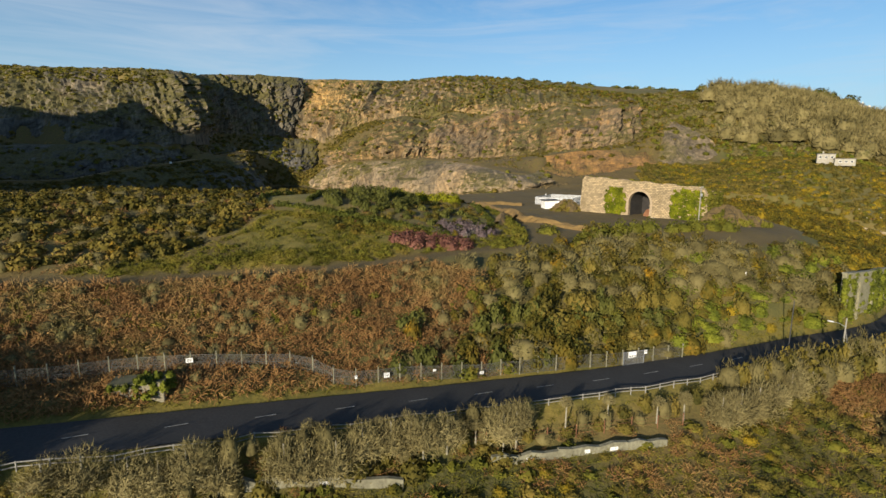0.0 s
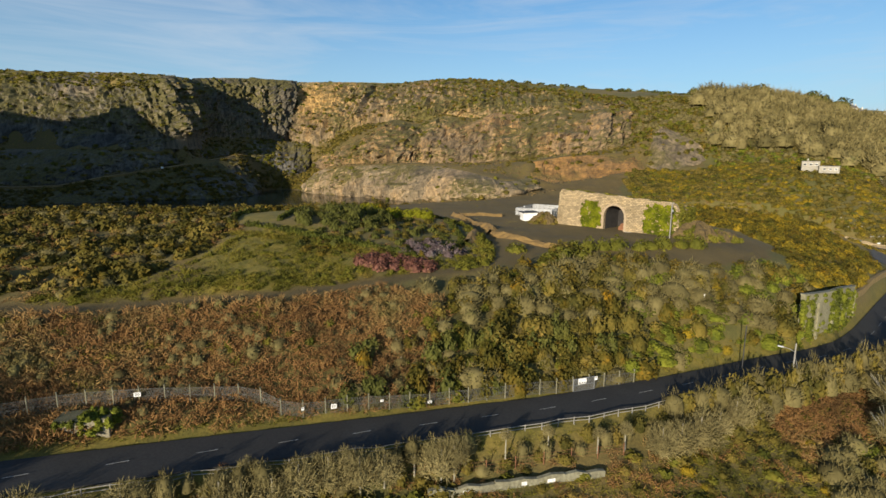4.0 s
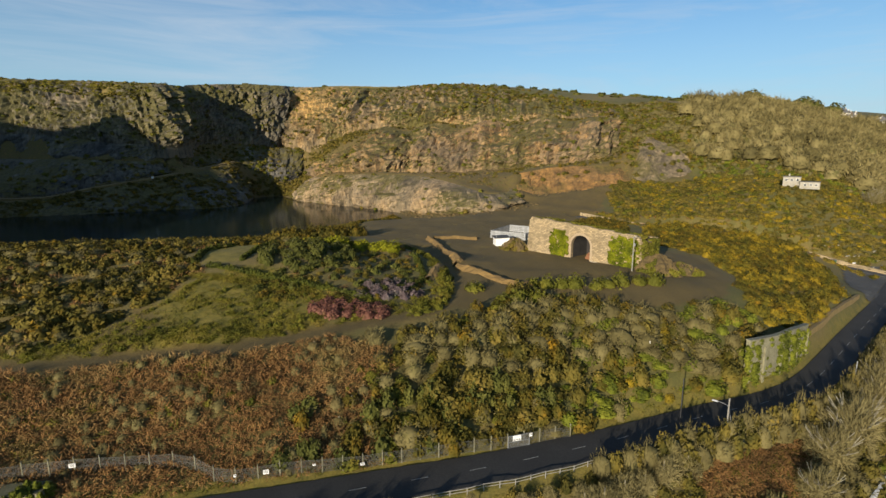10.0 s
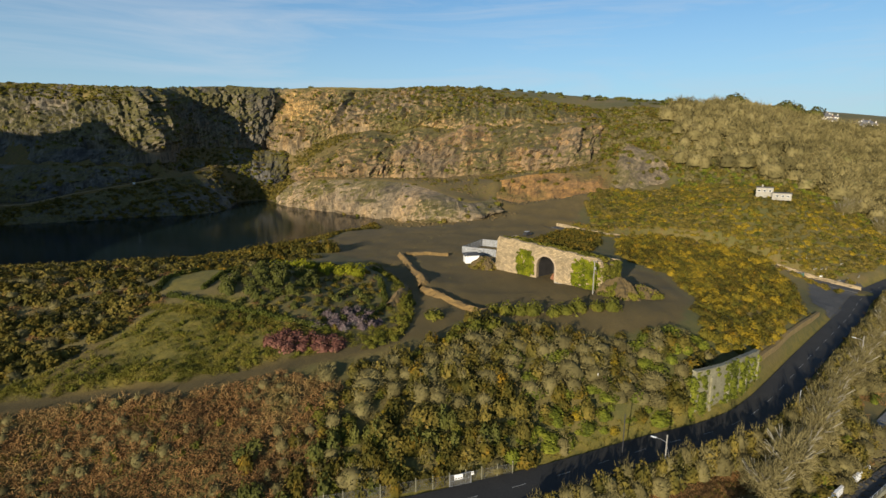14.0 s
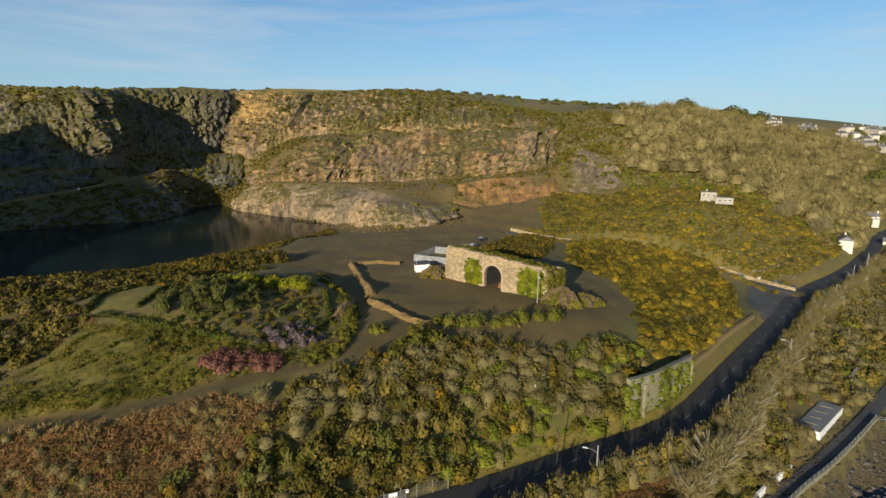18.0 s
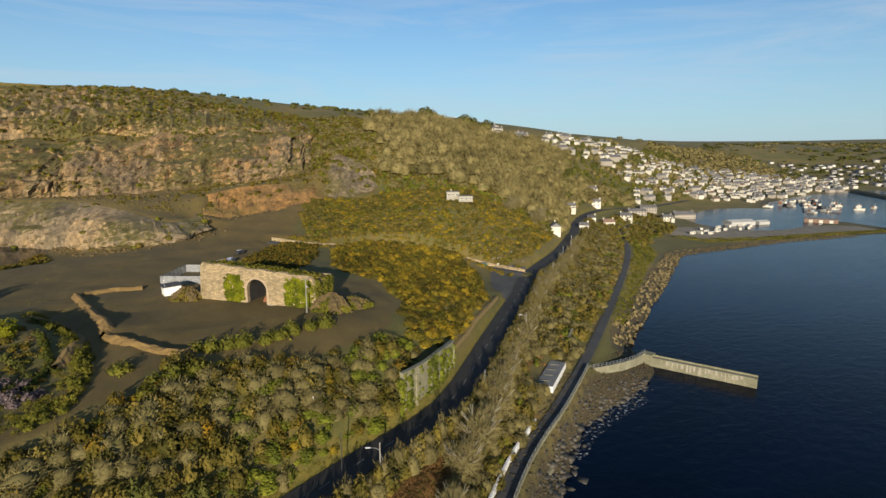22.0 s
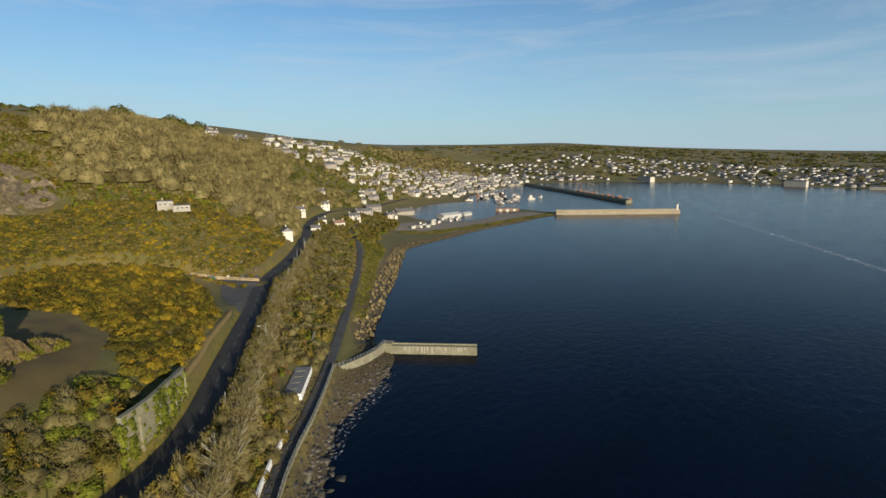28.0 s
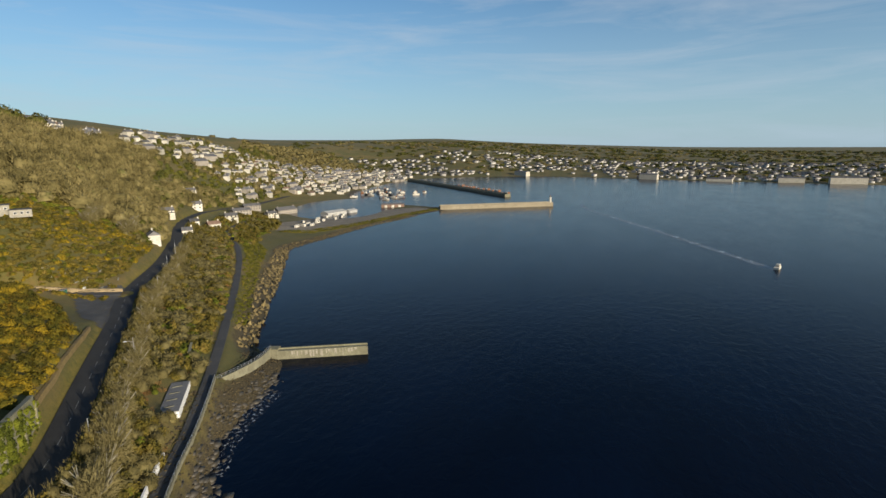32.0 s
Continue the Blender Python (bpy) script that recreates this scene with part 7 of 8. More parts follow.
for x, y, a, b, h, turn, seed in ((41, 173.5, 5.0, 3.6, 3.6, -40, 3), (76.0, 140.6, 5.6, 4.0, 4.8, -40, 4), (82.5, 142.5, 5.6, 4.4, 2.6, 10, 5)):
    mound = heap("rubble_heap", [(a, b, -0.6), (a * 0.8, b * 0.8, h * 0.4), (a * 0.5, b * 0.5, h * 0.78), (a * 0.2, b * 0.2, h)], "sloping heap of rubble and scrub against the kiln", "rubble", rubble_mat, seed, at_ground(x, y, 0, turn))
    g = np.random.default_rng(seed)
    q = np.c_[g.uniform(-a, a, 150) * 0.95, g.uniform(-b, b, 150) * 0.95]
    z = h * np.clip(1 - np.hypot(q[:, 0] / a, q[:, 1] / b), 0, 1) * 0.95
    v, f = planted(q, bush_small, (0.6, 1.2), (0.5, 1.2), seed, 0.1, z)
    part_field("scrub", v, f, OLIVE if seed == 3 else BRAMBLE, mound, "low scrub")

# ---- yard on the quarry floor ----
hut = thing("site_hut", "small white rendered hut with a dark lean-to roof", "hut", at_ground(37, 182, 0, 8))
part("wall", solid([(0, 0, 1.2, 5.0, 4.0, 2.9)], 0.03), white_paint, hut)
part("roof", extruded([(-2.8, 2.55), (2.8, 2.75), (2.8, 2.95), (-2.8, 2.75)], -2.3, 3.6), felt_mat, hut)
part("mast", tube([(-2.2, -1.5, 2.6), (-2.2, -1.5, 4.8)], 0.06, sides=6), steel_mat, hut)
part("beacon", solid([(-2.2, -1.5, 4.9, 0.3, 0.3, 0.3)], 0.03), white_paint, hut)
cage = thing("mesh_compound", "square grey metal mesh compound with open top", "compound", at_ground(45, 201, 0, -30))
for x0, y0, x1, y1 in ((-7, -9, 7, -9), (7, -9, 7, 9), (7, 9, -7, 9), (-7, 9, -7, -9)):
    k = 7
    for i in range(k):
        u = i / k
        part("post", solid([(x0 + (x1 - x0) * u, y0 + (y1 - y0) * u, 1.4, 0.12, 0.12, 3.0)]), steel_mat, cage)
        v, f = [], []
        for j in range(13):
            w = u + (j + 0.5) / 13 / k
            x, y = x0 + (x1 - x0) * w, y0 + (y1 - y0) * w
            dx, dy = (x1 - x0) / 260, (y1 - y0) / 260
            o = len(v)
            v += [(x - dx, y - dy, 0.1), (x + dx, y + dy, 0.1), (x + dx, y + dy, 2.8), (x - dx, y - dy, 2.8)]
            f.append((o, o + 1, o + 2, o + 3))
        part_field("mesh_panel", v, f, steel_mat, cage)
    part("top_rail", tube([(x0, y0, 2.85), (x1, y1, 2.85)], 0.06, sides=6), steel_mat, cage)
for x, y, a, b, c, turn, material, name, label in ((60.5, 224, 4.6, 2.2, 2.4, 60, blue_mat, "small_van", "small dark blue van parked on the quarry floor"),
                                                   (66.5, 240, 4.2, 1.9, 1.9, 40, dark_mat, "parked_car", "dark parked car on the quarry track")):
    car = thing(name, label, "vehicle", at_ground(x, y, 0, turn))
    part("body", solid([(0, 0, c * 0.36, a, b, c * 0.42)], 0.12), material, car)
    part("cabin", solid([(-0.2, 0, c * 0.74, a * 0.62, b * 0.9, c * 0.42)], 0.2), material, car)
    part("windscreen", solid([(a * 0.14, 0, c * 0.76, 0.06, b * 0.78, c * 0.28)]), glass_mat, car)
    part("roof_panel", solid([(-0.2, 0, c * 0.96, a * 0.5, b * 0.8, 0.05)]), lamp_mat, car)
    for sx in (-1, 1):
        for sy in (-1, 1):
            part("wheel", tube([(sx * a * 0.3, sy * b * 0.42, 0.32), (sx * a * 0.3, sy * b * 0.52, 0.32)], 0.34, sides=12), dark_mat, car)

for line, tall in (([(11, 192, 0), (15, 175, 0), (21, 152, 0), (20.5, 146, 0)], 1.35), ([(21, 144, 0), (28, 134, 0), (36, 126, 0), (40, 129, 0)], 1.4), ([(13, 193, 0), (20, 194.5, 0), (29, 194, 0)], 1.2),
                   ([(13, 126, 0), (16, 140, 0), (13, 152, 0), (4, 160, 0)], 1.2)):
    line = curve_through(line, 1.2)
    line[:, 2] = height_of(line)
    bund = thing("earth_bund", "bare low earth bank on the quarry floor", "earth bank", group="floor banks")
    t = np.gradient(line[:, :2], axis=0)
    t /= np.linalg.norm(t, axis=1)[:, None]
    v, f = [], []
    g = np.random.default_rng(len(line))
    for p, d in zip(line, t):
        for k, h in ((-1.9, -0.3), (-1.1, 0.55), (-0.35, 1.0), (0.35, 0.97), (1.1, 0.5), (1.9, -0.3)):
            kk = k * tall / 1.5 * (1 + 0.25 * g.uniform(-1, 1))
            v.append((p[0] - d[1] * kk, p[1] + d[0] * kk, p[2] + h * tall * 0.85 + 0.2 * g.uniform(-1, 1)))
    for i in range(len(line) - 1):
        for k in range(5):
            f.append((6 * i + k, 6 * i + k + 6, 6 * i + k + 7, 6 * i + k + 1))
    me = bpy.data.meshes.new("bank")
    me.from_pydata(v, [], f)
    me.materials.append(earth_mat)
    part("bank", me, earth_mat, bund)


# ---- single shrubs ----
def shrub(name, label, category, group, material, shapes, places, size, tall, seed, over_road=False):
    """Shrubs that stand apart: one thing each, a stem under a crown."""
    g = np.random.default_rng(seed)
    protos = []
    for i, (v, f) in enumerate(shapes):
        protos.append(fast_mesh("crown", v, f, material))
    for k, (x, y) in enumerate(places):
        s = thing(name, label, category, at_ground(x, y, -0.1, g.uniform(0, 360)), group)
        sc, h = g.uniform(*size), g.uniform(*tall)
        if over_road:   # the height is that of the top over the carriageway
            _, road_z = line_gap(np.array([(x, y)]), road_line)
            h = (h + float(road_z[0]) - float(height_of([(x, y)])[0])) / 0.95
        c = part("crown", protos[k % len(protos)], material, s)
        c.scale = (sc, sc * g.uniform(0.85, 1.15), h)
        if over_road and h > 1.3 * sc:
            c.scale[2] = 1.3 * sc
            c.location[2] = h - 1.3 * sc
        stem = part("stem", STEM, bark, s)
        stem.scale = (1 + 0.5 * over_road, 1 + 0.5 * over_road, h * 0.75)


bm = tube([(0, 0, -0.2), (0.03, 0.02, 1.0)], 0.09, 0.05, 6)
STEM = bpy.data.meshes.new("stem")
bm.to_mesh(STEM)
bm.free()
STEM.materials.append(bark)
DUSK = foliage("dusky_leaves", [(0.06, 0.045, 0.04), (0.12, 0.085, 0.085), (0.17, 0.135, 0.125), (0.11, 0.11, 0.05)], 0.4, 0.8, 1.0, 1.0)
shrub("round_bush", "rounded clipped olive-green bush on the quarry floor", "bush", "floor bushes", BRAMBLE, bush, [(39.5, 127), (42.5, 125), (49, 123.5), (57, 124), (61, 126), (66, 127.5), (54, 122.5), (46, 124), (70, 128), (30, 112), (34, 112.5), (38, 113), (42, 114), (24.5, 121)], (2.2, 3.4), (2.4, 3.8), 51)
def strewn(ring, spacing, seed):
    return [tuple(p) for p in spots(ring, spacing, seed, clear=False, floor_free=False)]


shrub("heather_bush", "bright yellow-green heather mound in the garden", "shrub", "garden shrubs", LIME, bush, strewn([(-23, 146), (-12, 143), (2, 141), (8, 142), (4, 148), (-10, 150), (-21, 151)], 3.0, 120), (1.9, 2.8), (1.9, 2.7), 52)
shrub("rhododendron", "purple flowering shrub in the garden", "shrub", "garden shrubs", PINK, bush, strewn([(-10, 100), (-3, 99), (5, 101), (5, 105), (-8, 106)], 2.3, 121), (1.4, 2.3), (1.4, 2.2), 53)
shrub("dusky_shrub", "dusky mauve and grey shrub in the garden", "shrub", "garden shrubs", DUSK, bush, strewn([(-2, 110), (8, 109), (12, 116), (8, 122), (0, 118)], 2.5, 122), (1.4, 2.3), (1.4, 2.3), 59)
shrub("dark_shrub", "dark evergreen garden shrub with long shadow", "shrub", "garden shrubs", DARK_TREE, bush, strewn([(-30, 120), (-16, 117), (-8, 126), (-4, 136), (-14, 140), (-26, 140), (-28, 130)], 3.4, 123), (1.4, 2.4), (1.6, 3.0), 60)
shrub("blossom_bush", "pale blossoming thorn bush on the bank", "shrub", "bank shrubs", PALE, twig, [(2.4, 78), (4, 80), (0, 77), (5, 77), (-6, 88), (1, 74.5)], (1.3, 2.0), (1.8, 2.6), 54)

big_twig = [brushy(s + 90, 1900, 0.0115, 0.22, 0.3, 0.36) for s in range(4)]
shrub("roadside_bush", "large leafless olive-brown bush behind the roadside rail", "bush", "roadside bushes", BARE_TAN, big_twig,
      [(-36, 43), (-33, 44), (-29.5, 45), (-27, 45.6), (-24.5, 46.2), (-22, 47), (-16, 49), (-14, 49.8), (-11, 50.6), (37, 64.5), (40, 65.6), (43.5, 67.3), (47, 69), (51, 72), (-41, 42), (56, 75)], (2.6, 3.6), (0.6, 2.2), 55, True)
shrub("tall_roadside_bush", "tall rounded leafless bush behind the roadside rail", "bush", "roadside bushes", BARE_TAN, big_twig, [(-5.5, 53.4), (-3.4, 54), (-2, 53.6), (0.6, 54.6), (7.2, 56.4), (8.8, 57), (-8.5, 52)], (2.5, 3.2), (2.0, 2.9), 58, True)
shrub("hedge_bush", "small leafless thorn bush beside the roadside rail", "bush", "roadside bushes", BARE_TAN, big_twig, [(15.3, 60.2), (-7, 54), (4, 56.6), (21, 62), (28, 63.5), (32, 64.6), (-44, 43), (-14, 52)], (1.0, 1.5), (0.6, 1.9), 56, True)
shrub("dense_bush", "dense olive scrub bush on the seaward bank", "bush", "roadside bushes", OLIVE, bush, [(-44, 38), (-35, 42), (-29, 43), (-23, 46), (-18, 48), (-9, 51), (-3, 52), (7, 55.5), (39, 64), (45, 67), (50, 69.5), (55, 72.5)], (1.5, 2.4), (1.5, 2.6), 57)

# leafless trees that stand out beside the road
tree_meshes = [(fast_mesh("trunk", *tree_shape(s + 60, 3, 0.012, 9)[0], bark), fast_mesh("crown", *crown_of(s + 60, 2400, 0.0095, 0.3), BARE_TAN)) for s in range(3)]
g = np.random.default_rng(60)
for k, (x, y, h) in enumerate(((90.5, 87, 9.5), (94.5, 90.5, 8.5), (107, 102, 8.5), (104, 98, 7.5), (112, 107, 7), (131, 125, 7), (139, 131, 7.5), (76, 73, 6), (158, 150, 7), (172, 163, 7.5), (186, 176, 8), (200, 187, 8), (216, 199, 7.5),
                               (232, 212, 8), (250, 226, 8), (270, 243, 8), (258, 270, 10), (266, 278, 11), (250, 283, 10), (240, 275, 9),
                               # the next five stand unseen to the west, added to shade the road
                               (-49, 37, 10), (-55, 36, 11), (-61, 36, 11), (-67, 36, 11), (-54, 29, 12), (84, 82, 7.5), (99, 95, 7.5), (118, 112, 7), (122, 118, 6.5), (148, 141, 7))):
    t = thing("bare_tree", "leafless spreading tree with pale twigs beside the road", "tree", at_ground(x, y, 0, g.uniform(0, 360)), "roadside trees")
    a, b = tree_meshes[k % 3]
    for ob in (part("trunk", a, bark, t), part("crown", b, BARE_TAN, t)):
        ob.scale = (h * 1.25, h * 1.25, h)


# skyline evergreens on the ridge
for k, (x, y, h) in enumerate(((306, 516, 19), (314, 519, 16), (345, 500, 21), (352, 503, 19), (360, 506, 17), (382, 512, 17), (250, 500, 9), (232, 490, 8))):
    t = thing("ridge_pine", "dark wind-shaped evergreen tree on the skyline", "tree", at_ground(x, y, 0, 40 * k), "ridge trees")
    a, _ = tree_meshes[k % 3]
    part("trunk", a, bark, t).scale = (h, h, h)
    v, f = leafy(k + 70, 260, 0.14)
    part_field("crown", v * [[0.62 * h, 0.62 * h, 0.5 * h]] + [[0, 0, 0.42 * h]], f, DARK_TREE, t)

marker = thing("white_marker", "white painted marker post beside the haul road", "marker", pose(-198, 385, 43.6))
part("post", solid([(0, 0, 0.7, 1.6, 0.6, 1.5)], 0.05), white_paint, marker)
part("cap", solid([(0, 0, 1.5, 1.8, 0.8, 0.12)], 0.03), concrete_mat, marker)
# clipped hedges and a rail of the garden
HEDGE = foliage("clipped_hedge", [(0.025, 0.035, 0.01), (0.05, 0.065, 0.015), (0.075, 0.09, 0.02)], 0.5)
for line in ([(-37, 117, 0), (-27, 114.5, 0), (-15, 112.5, 0), (-5, 110.2, 0), (1, 109.5, 0)], [(-31, 121, 0), (-31, 132, 0), (-28, 140, 0)], [(-42, 120, 0), (-44, 130, 0), (-38, 141, 0)], [(9, 116, 0), (12, 128, 0), (9, 142, 0)]):
    q, _ = walked(line, 0.9)
    q = q[:, :2]
    hedge = thing("garden_hedge", "dark green clipped hedge round the garden lawn", "hedge", group="garden hedges")
    v, f = planted(q, bush_far, (0.9, 1.3), (1.0, 1.5), len(q))
    part_field("leaves", v, f, HEDGE, hedge)
    part("stem_row", wall_along(np.c_[q, height_of(q)], 0.4, 0.5), bark, hedge)



# ---- house on the slope ----
villa_wall = surface("stained_villa_wall", [(0.2, 0.18, 0.14), (0.3, 0.275, 0.22), (0.38, 0.35, 0.285)], 0.35, 0.9, 0.2, 0.02)
villa = thing("flat_roofed_house", "pale concrete two-block house with flat roofs on the hillside", "house", at_ground(196, 267, 0.2, -32))
part("upper_block", solid([(-4.5, 2, 3.4, 9.5, 7.5, 6.4)], 0.05), villa_wall, villa)
part("lower_block", solid([(5, -1.5, 1.5, 10.5, 7, 4.4)], 0.05), villa_wall, villa)
part("roof_slab", solid([(-4.5, 2, 6.7, 10.1, 8.1, 0.3)], 0.03), felt_mat, villa)
part("roof_slab", solid([(5, -1.5, 3.8, 11.1, 7.6, 0.3)], 0.03), felt_mat, villa)
part("chimney", solid([(-6, 3, 7.5, 0.9, 0.9, 1.5)], 0.03), villa_wall, villa)
for x, y, z in ((-7.5, -1.8, 4.6), (-4.5, -1.8, 4.6), (-1.5, -1.8, 4.6), (2.5, -5.05, 1.9), (5.5, -5.05, 1.9), (8.3, -5.05, 1.9)):
    w = part("window", solid([(x, y, z, 1.5, 0.12, 1.3)]), white_paint, villa)
    part("pane", solid([(x, y - 0.08, z, 1.25, 0.04, 1.05)]), glass_mat, w)

villa.scale = (0.8, 0.8, 0.8)

# ---- lane mouth ----
cab = thing("roadside_cabinet", "dark green equipment box beside the lane mouth", "cabinet", at_ground(180, 216, 0, 30))
part("box", solid([(0, 0, 0.9, 2.6, 1.6, 1.8)], 0.05), green_mat, cab)
part("lid", solid([(0, 0, 1.85, 2.8, 1.8, 0.15)], 0.03), steel_mat, cab)
blk = thing("concrete_block", "white painted concrete block at the lane mouth", "block", at_ground(187, 213.5, 0, 40))
part("block", solid([(0, 0, 0.45, 1.8, 0.8, 1.0)], 0.06), white_paint, blk)
part("lifting_eye", tube([(-0.2, 0, 0.9), (-0.1, 0, 1.1), (0.1, 0, 1.1), (0.2, 0, 0.9)], 0.03, sides=5), rust_mat, blk)
g = np.random.default_rng(70)
for k in range(14):
    p = lane_line[-1 - 2 * (k % 3)] + (g.uniform(2, 22), g.uniform(7, 16), 0)
    lg = thing("felled_log", "weathered felled log lying on the verge", "log", at_ground(p[0] - 4, p[1] + 2, 0.2, g.uniform(20, 60)), "verge logs")
    part("trunk", tube([(-2.2, 0, 0), (2.2, 0, 0.1)], 0.28, 0.22), bark, lg)
    part("cut_end", tube([(2.2, 0, 0.1), (2.23, 0, 0.1)], 0.2, 0.2), pale_timber, lg)
APRON = np.array([(158, 168), (159, 178), (166, 190), (174, 202), (180, 211), (190, 213), (201, 209), (196, 197), (180, 182)], float)
mx, my = np.meshgrid(np.arange(156, 202, 1.5), np.arange(166, 212, 1.5), indexing="ij")
mq = np.c_[mx.ravel(), my.ravel()]
mz = height_of(mq) + 0.16
nr = mx.shape[1]
cells = [(i * nr + j, (i + 1) * nr + j, (i + 1) * nr + j + 1, i * nr + j + 1) for i in range(mx.shape[0] - 1) for j in range(nr - 1)
         if inside(mq[[i * nr + j]] + 0.75, APRON)[0] and line_gap(mq[[i * nr + j]] + 0.75, road_line)[0][0] > 3.2]
me = bpy.data.meshes.new("lane_apron")
me.from_pydata(np.c_[mq, mz].tolist(), [], cells)
me.materials.append(path_mat)
tagged(new("lane_apron", me), "worn grey tarmac mouth of the quarry lane", "road", kind="structure")

tagged(new("quarry_lane", ribbon("quarry_lane", lane_line, 2.6, path_mat, 0.3, 0.9)), "worn tarmac quarry lane climbing from the road", "road", kind="structure")
lane_edge = offset_line(lane_line, -3.4)
lane_edge[:, 2] = np.maximum(lane_line[:, 2], height_of(lane_edge))
lane_bank = thing("lane_retaining_bank", "low tan stone bank along the upper edge of the lane", "wall")
for k in range(0, len(lane_edge) - 1, 5):
    part("bank_bay", wall_along(lane_edge[k:k + 6], 0.9, 1.5), stone_mat, lane_bank)

# ---- coast path and shore works ----
sea_wall_line = offset_line(path_line, 1.95)
sea_wall_line = sea_wall_line[(sea_wall_line[:, 0] > -40) & (sea_wall_line[:, 0] < 152)]
sea_wall = thing("sea_wall", "weathered concrete retaining wall under the coast path", "wall")
for k in range(0, len(sea_wall_line) - 1, 6):
    seg = sea_wall_line[k:k + 7]
    part("wall_bay", wall_along(seg, 0.5, 0.9, 8.2), concrete_mat, sea_wall)
white_line = offset_line(path_line, -2.4)
white_line = white_line[(white_line[:, 0] > 60) & (white_line[:, 0] < 114)]
parapet = thing("white_parapet", "low white-painted wall beside the coast path", "wall")
for k in range(0, len(white_line) - 1, 6):
    part("wall_bay", wall_along(white_line[k:k + 7], 0.45, 1.6, 0.6), white_paint, parapet)
store_roof = surface("store_roof_sheet", [(0.1, 0.1, 0.1), (0.16, 0.155, 0.15), (0.22, 0.21, 0.19)], 0.3, 0.85, 0.3, 0.03)
store = thing("path_side_store", "long flat-roofed store with white end wall beside the path", "building", pose(134.3, 112.3, 8, 0, 0, 36))
part("wall", solid([(0, 0, 1.1, 19, 5.0, 2.6)], 0.04), white_paint, store)
part("roof", solid([(0.0, 0.0, 2.5, 18.8, 4.8, 0.2)], 0.03), store_roof, store, "dull grey flat roof")
for k in range(4):
    part("roof_batten", solid([(-6.5 + 4.2 * k, 0.4, 2.66, 0.25, 2.6, 0.14, 12)]), concrete_mat, store)
part("end_door", solid([(-9.55, -0.5, 1.1, 0.08, 1.1, 2.1)]), dark_mat, store)
slab = thing("leaning_slab_wall", "tall pale concrete slab wall beside the path", "wall", pose(158.5, 131.2, 7.6, 0, 0, 37))
part("slab", extruded([(-9, 0), (9, 0), (9, 4.0), (2, 3.2), (-9, 1.6)], -0.3, 0.3), render_grey, slab)
part("coping", extruded([(-9, 1.6), (2, 3.2), (9, 4.0), (9, 4.2), (2, 3.4), (-9, 1.8)], -0.4, 0.4), concrete_mat, slab)

ramp_line = curve_through([(151.5, 113.6, 7.6), (162, 113.8, 6.6), (174, 115.6, 5.4), (185, 119.4, 4.4)], 2.5)
ramp_wall = thing("slipway_wall", "sloping concrete wall with an iron railing above the shingle", "wall")
part("wall", wall_along(ramp_line, 0.7, 0.1, 7.5), concrete_mat, ramp_wall)
pts, heads = walked(ramp_line, 1.9)
for p in pts:
    part("rail_post", tube([(p[0], p[1], p[2]), (p[0], p[1], p[2] + 1.2)], 0.06, sides=6), steel_mat, ramp_wall)
for z in (0.6, 1.15):
    part("rail_bar", tube([(p[0], p[1], p[2] + z) for p in ramp_line], 0.05, sides=6), steel_mat, ramp_wall)
terrace_pts, _ = walked(sea_wall_line[sea_wall_line[:, 0] > 90], 2.2)
side_rail = thing("path_railing", "thin grey iron railing on the seaward edge of the path", "railing")
for p in terrace_pts:
    part("rail_post", tube([(p[0], p[1], p[2] + 0.85), (p[0], p[1], p[2] + 1.7)], 0.05, sides=5), steel_mat, side_rail)
part("rail_bar", tube([(p[0], p[1], p[2] + 1.66) for p in terrace_pts], 0.045, sides=5), steel_mat, side_rail)

d = Vector((200.8 - 185.1, 88.5 - 119.6)).normalized()
jetty = thing("breakwater", "short weathered concrete breakwater with pale stains", "breakwater", pose(193.4, 103.6, 0, 0, 0, math.degrees(math.atan2(d.y, d.x))))
part("body", solid([(0, 0, 0.2, 35.5, 2.4, 6.2)], 0.1), concrete_mat, jetty)
part("parapet", solid([(0, 0.9, 3.5, 35.5, 0.6, 0.6)], 0.05), render_grey, jetty)
g = np.random.default_rng(71)
lime_mat = surface("lime_stain", [(0.24, 0.21, 0.16), (0.36, 0.325, 0.26)], 1.5, 0.9, 0.2, 0.02)
for k in range(22):
    tall_k = g.uniform(0.8, 2.6)
    part("lime_stain", solid([(-10 + 1.1 * k + g.uniform(-0.4, 0.4), -1.205, 3.2 - tall_k / 2 - g.uniform(0, 0.3), g.uniform(0.2, 0.9), 0.02, tall_k)]), lime_mat, jetty)
root = thing("breakwater_root", "square concrete block where breakwater meets the shore", "block", pose(186, 118.5, 0, 0, 0, 20))
part("block", solid([(0, 0, 1.4, 3.4, 3.4, 5.2)], 0.15), concrete_mat, root)
part("cap", solid([(0, 0, 4.1, 3.8, 3.8, 0.3)], 0.05), render_grey, root)
cube = thing("shore_block", "squared grey concrete block among the sea rocks", "block", pose(107.5, 83.5, 1.2, 4, 3, 30))
part("block", solid([(0, 0, 0.6, 3.4, 2.8, 3.6)], 0.2), concrete_mat, cube)
part("cap", solid([(0, 0, 2.45, 3.0, 2.4, 0.2)], 0.08), render_grey, cube)


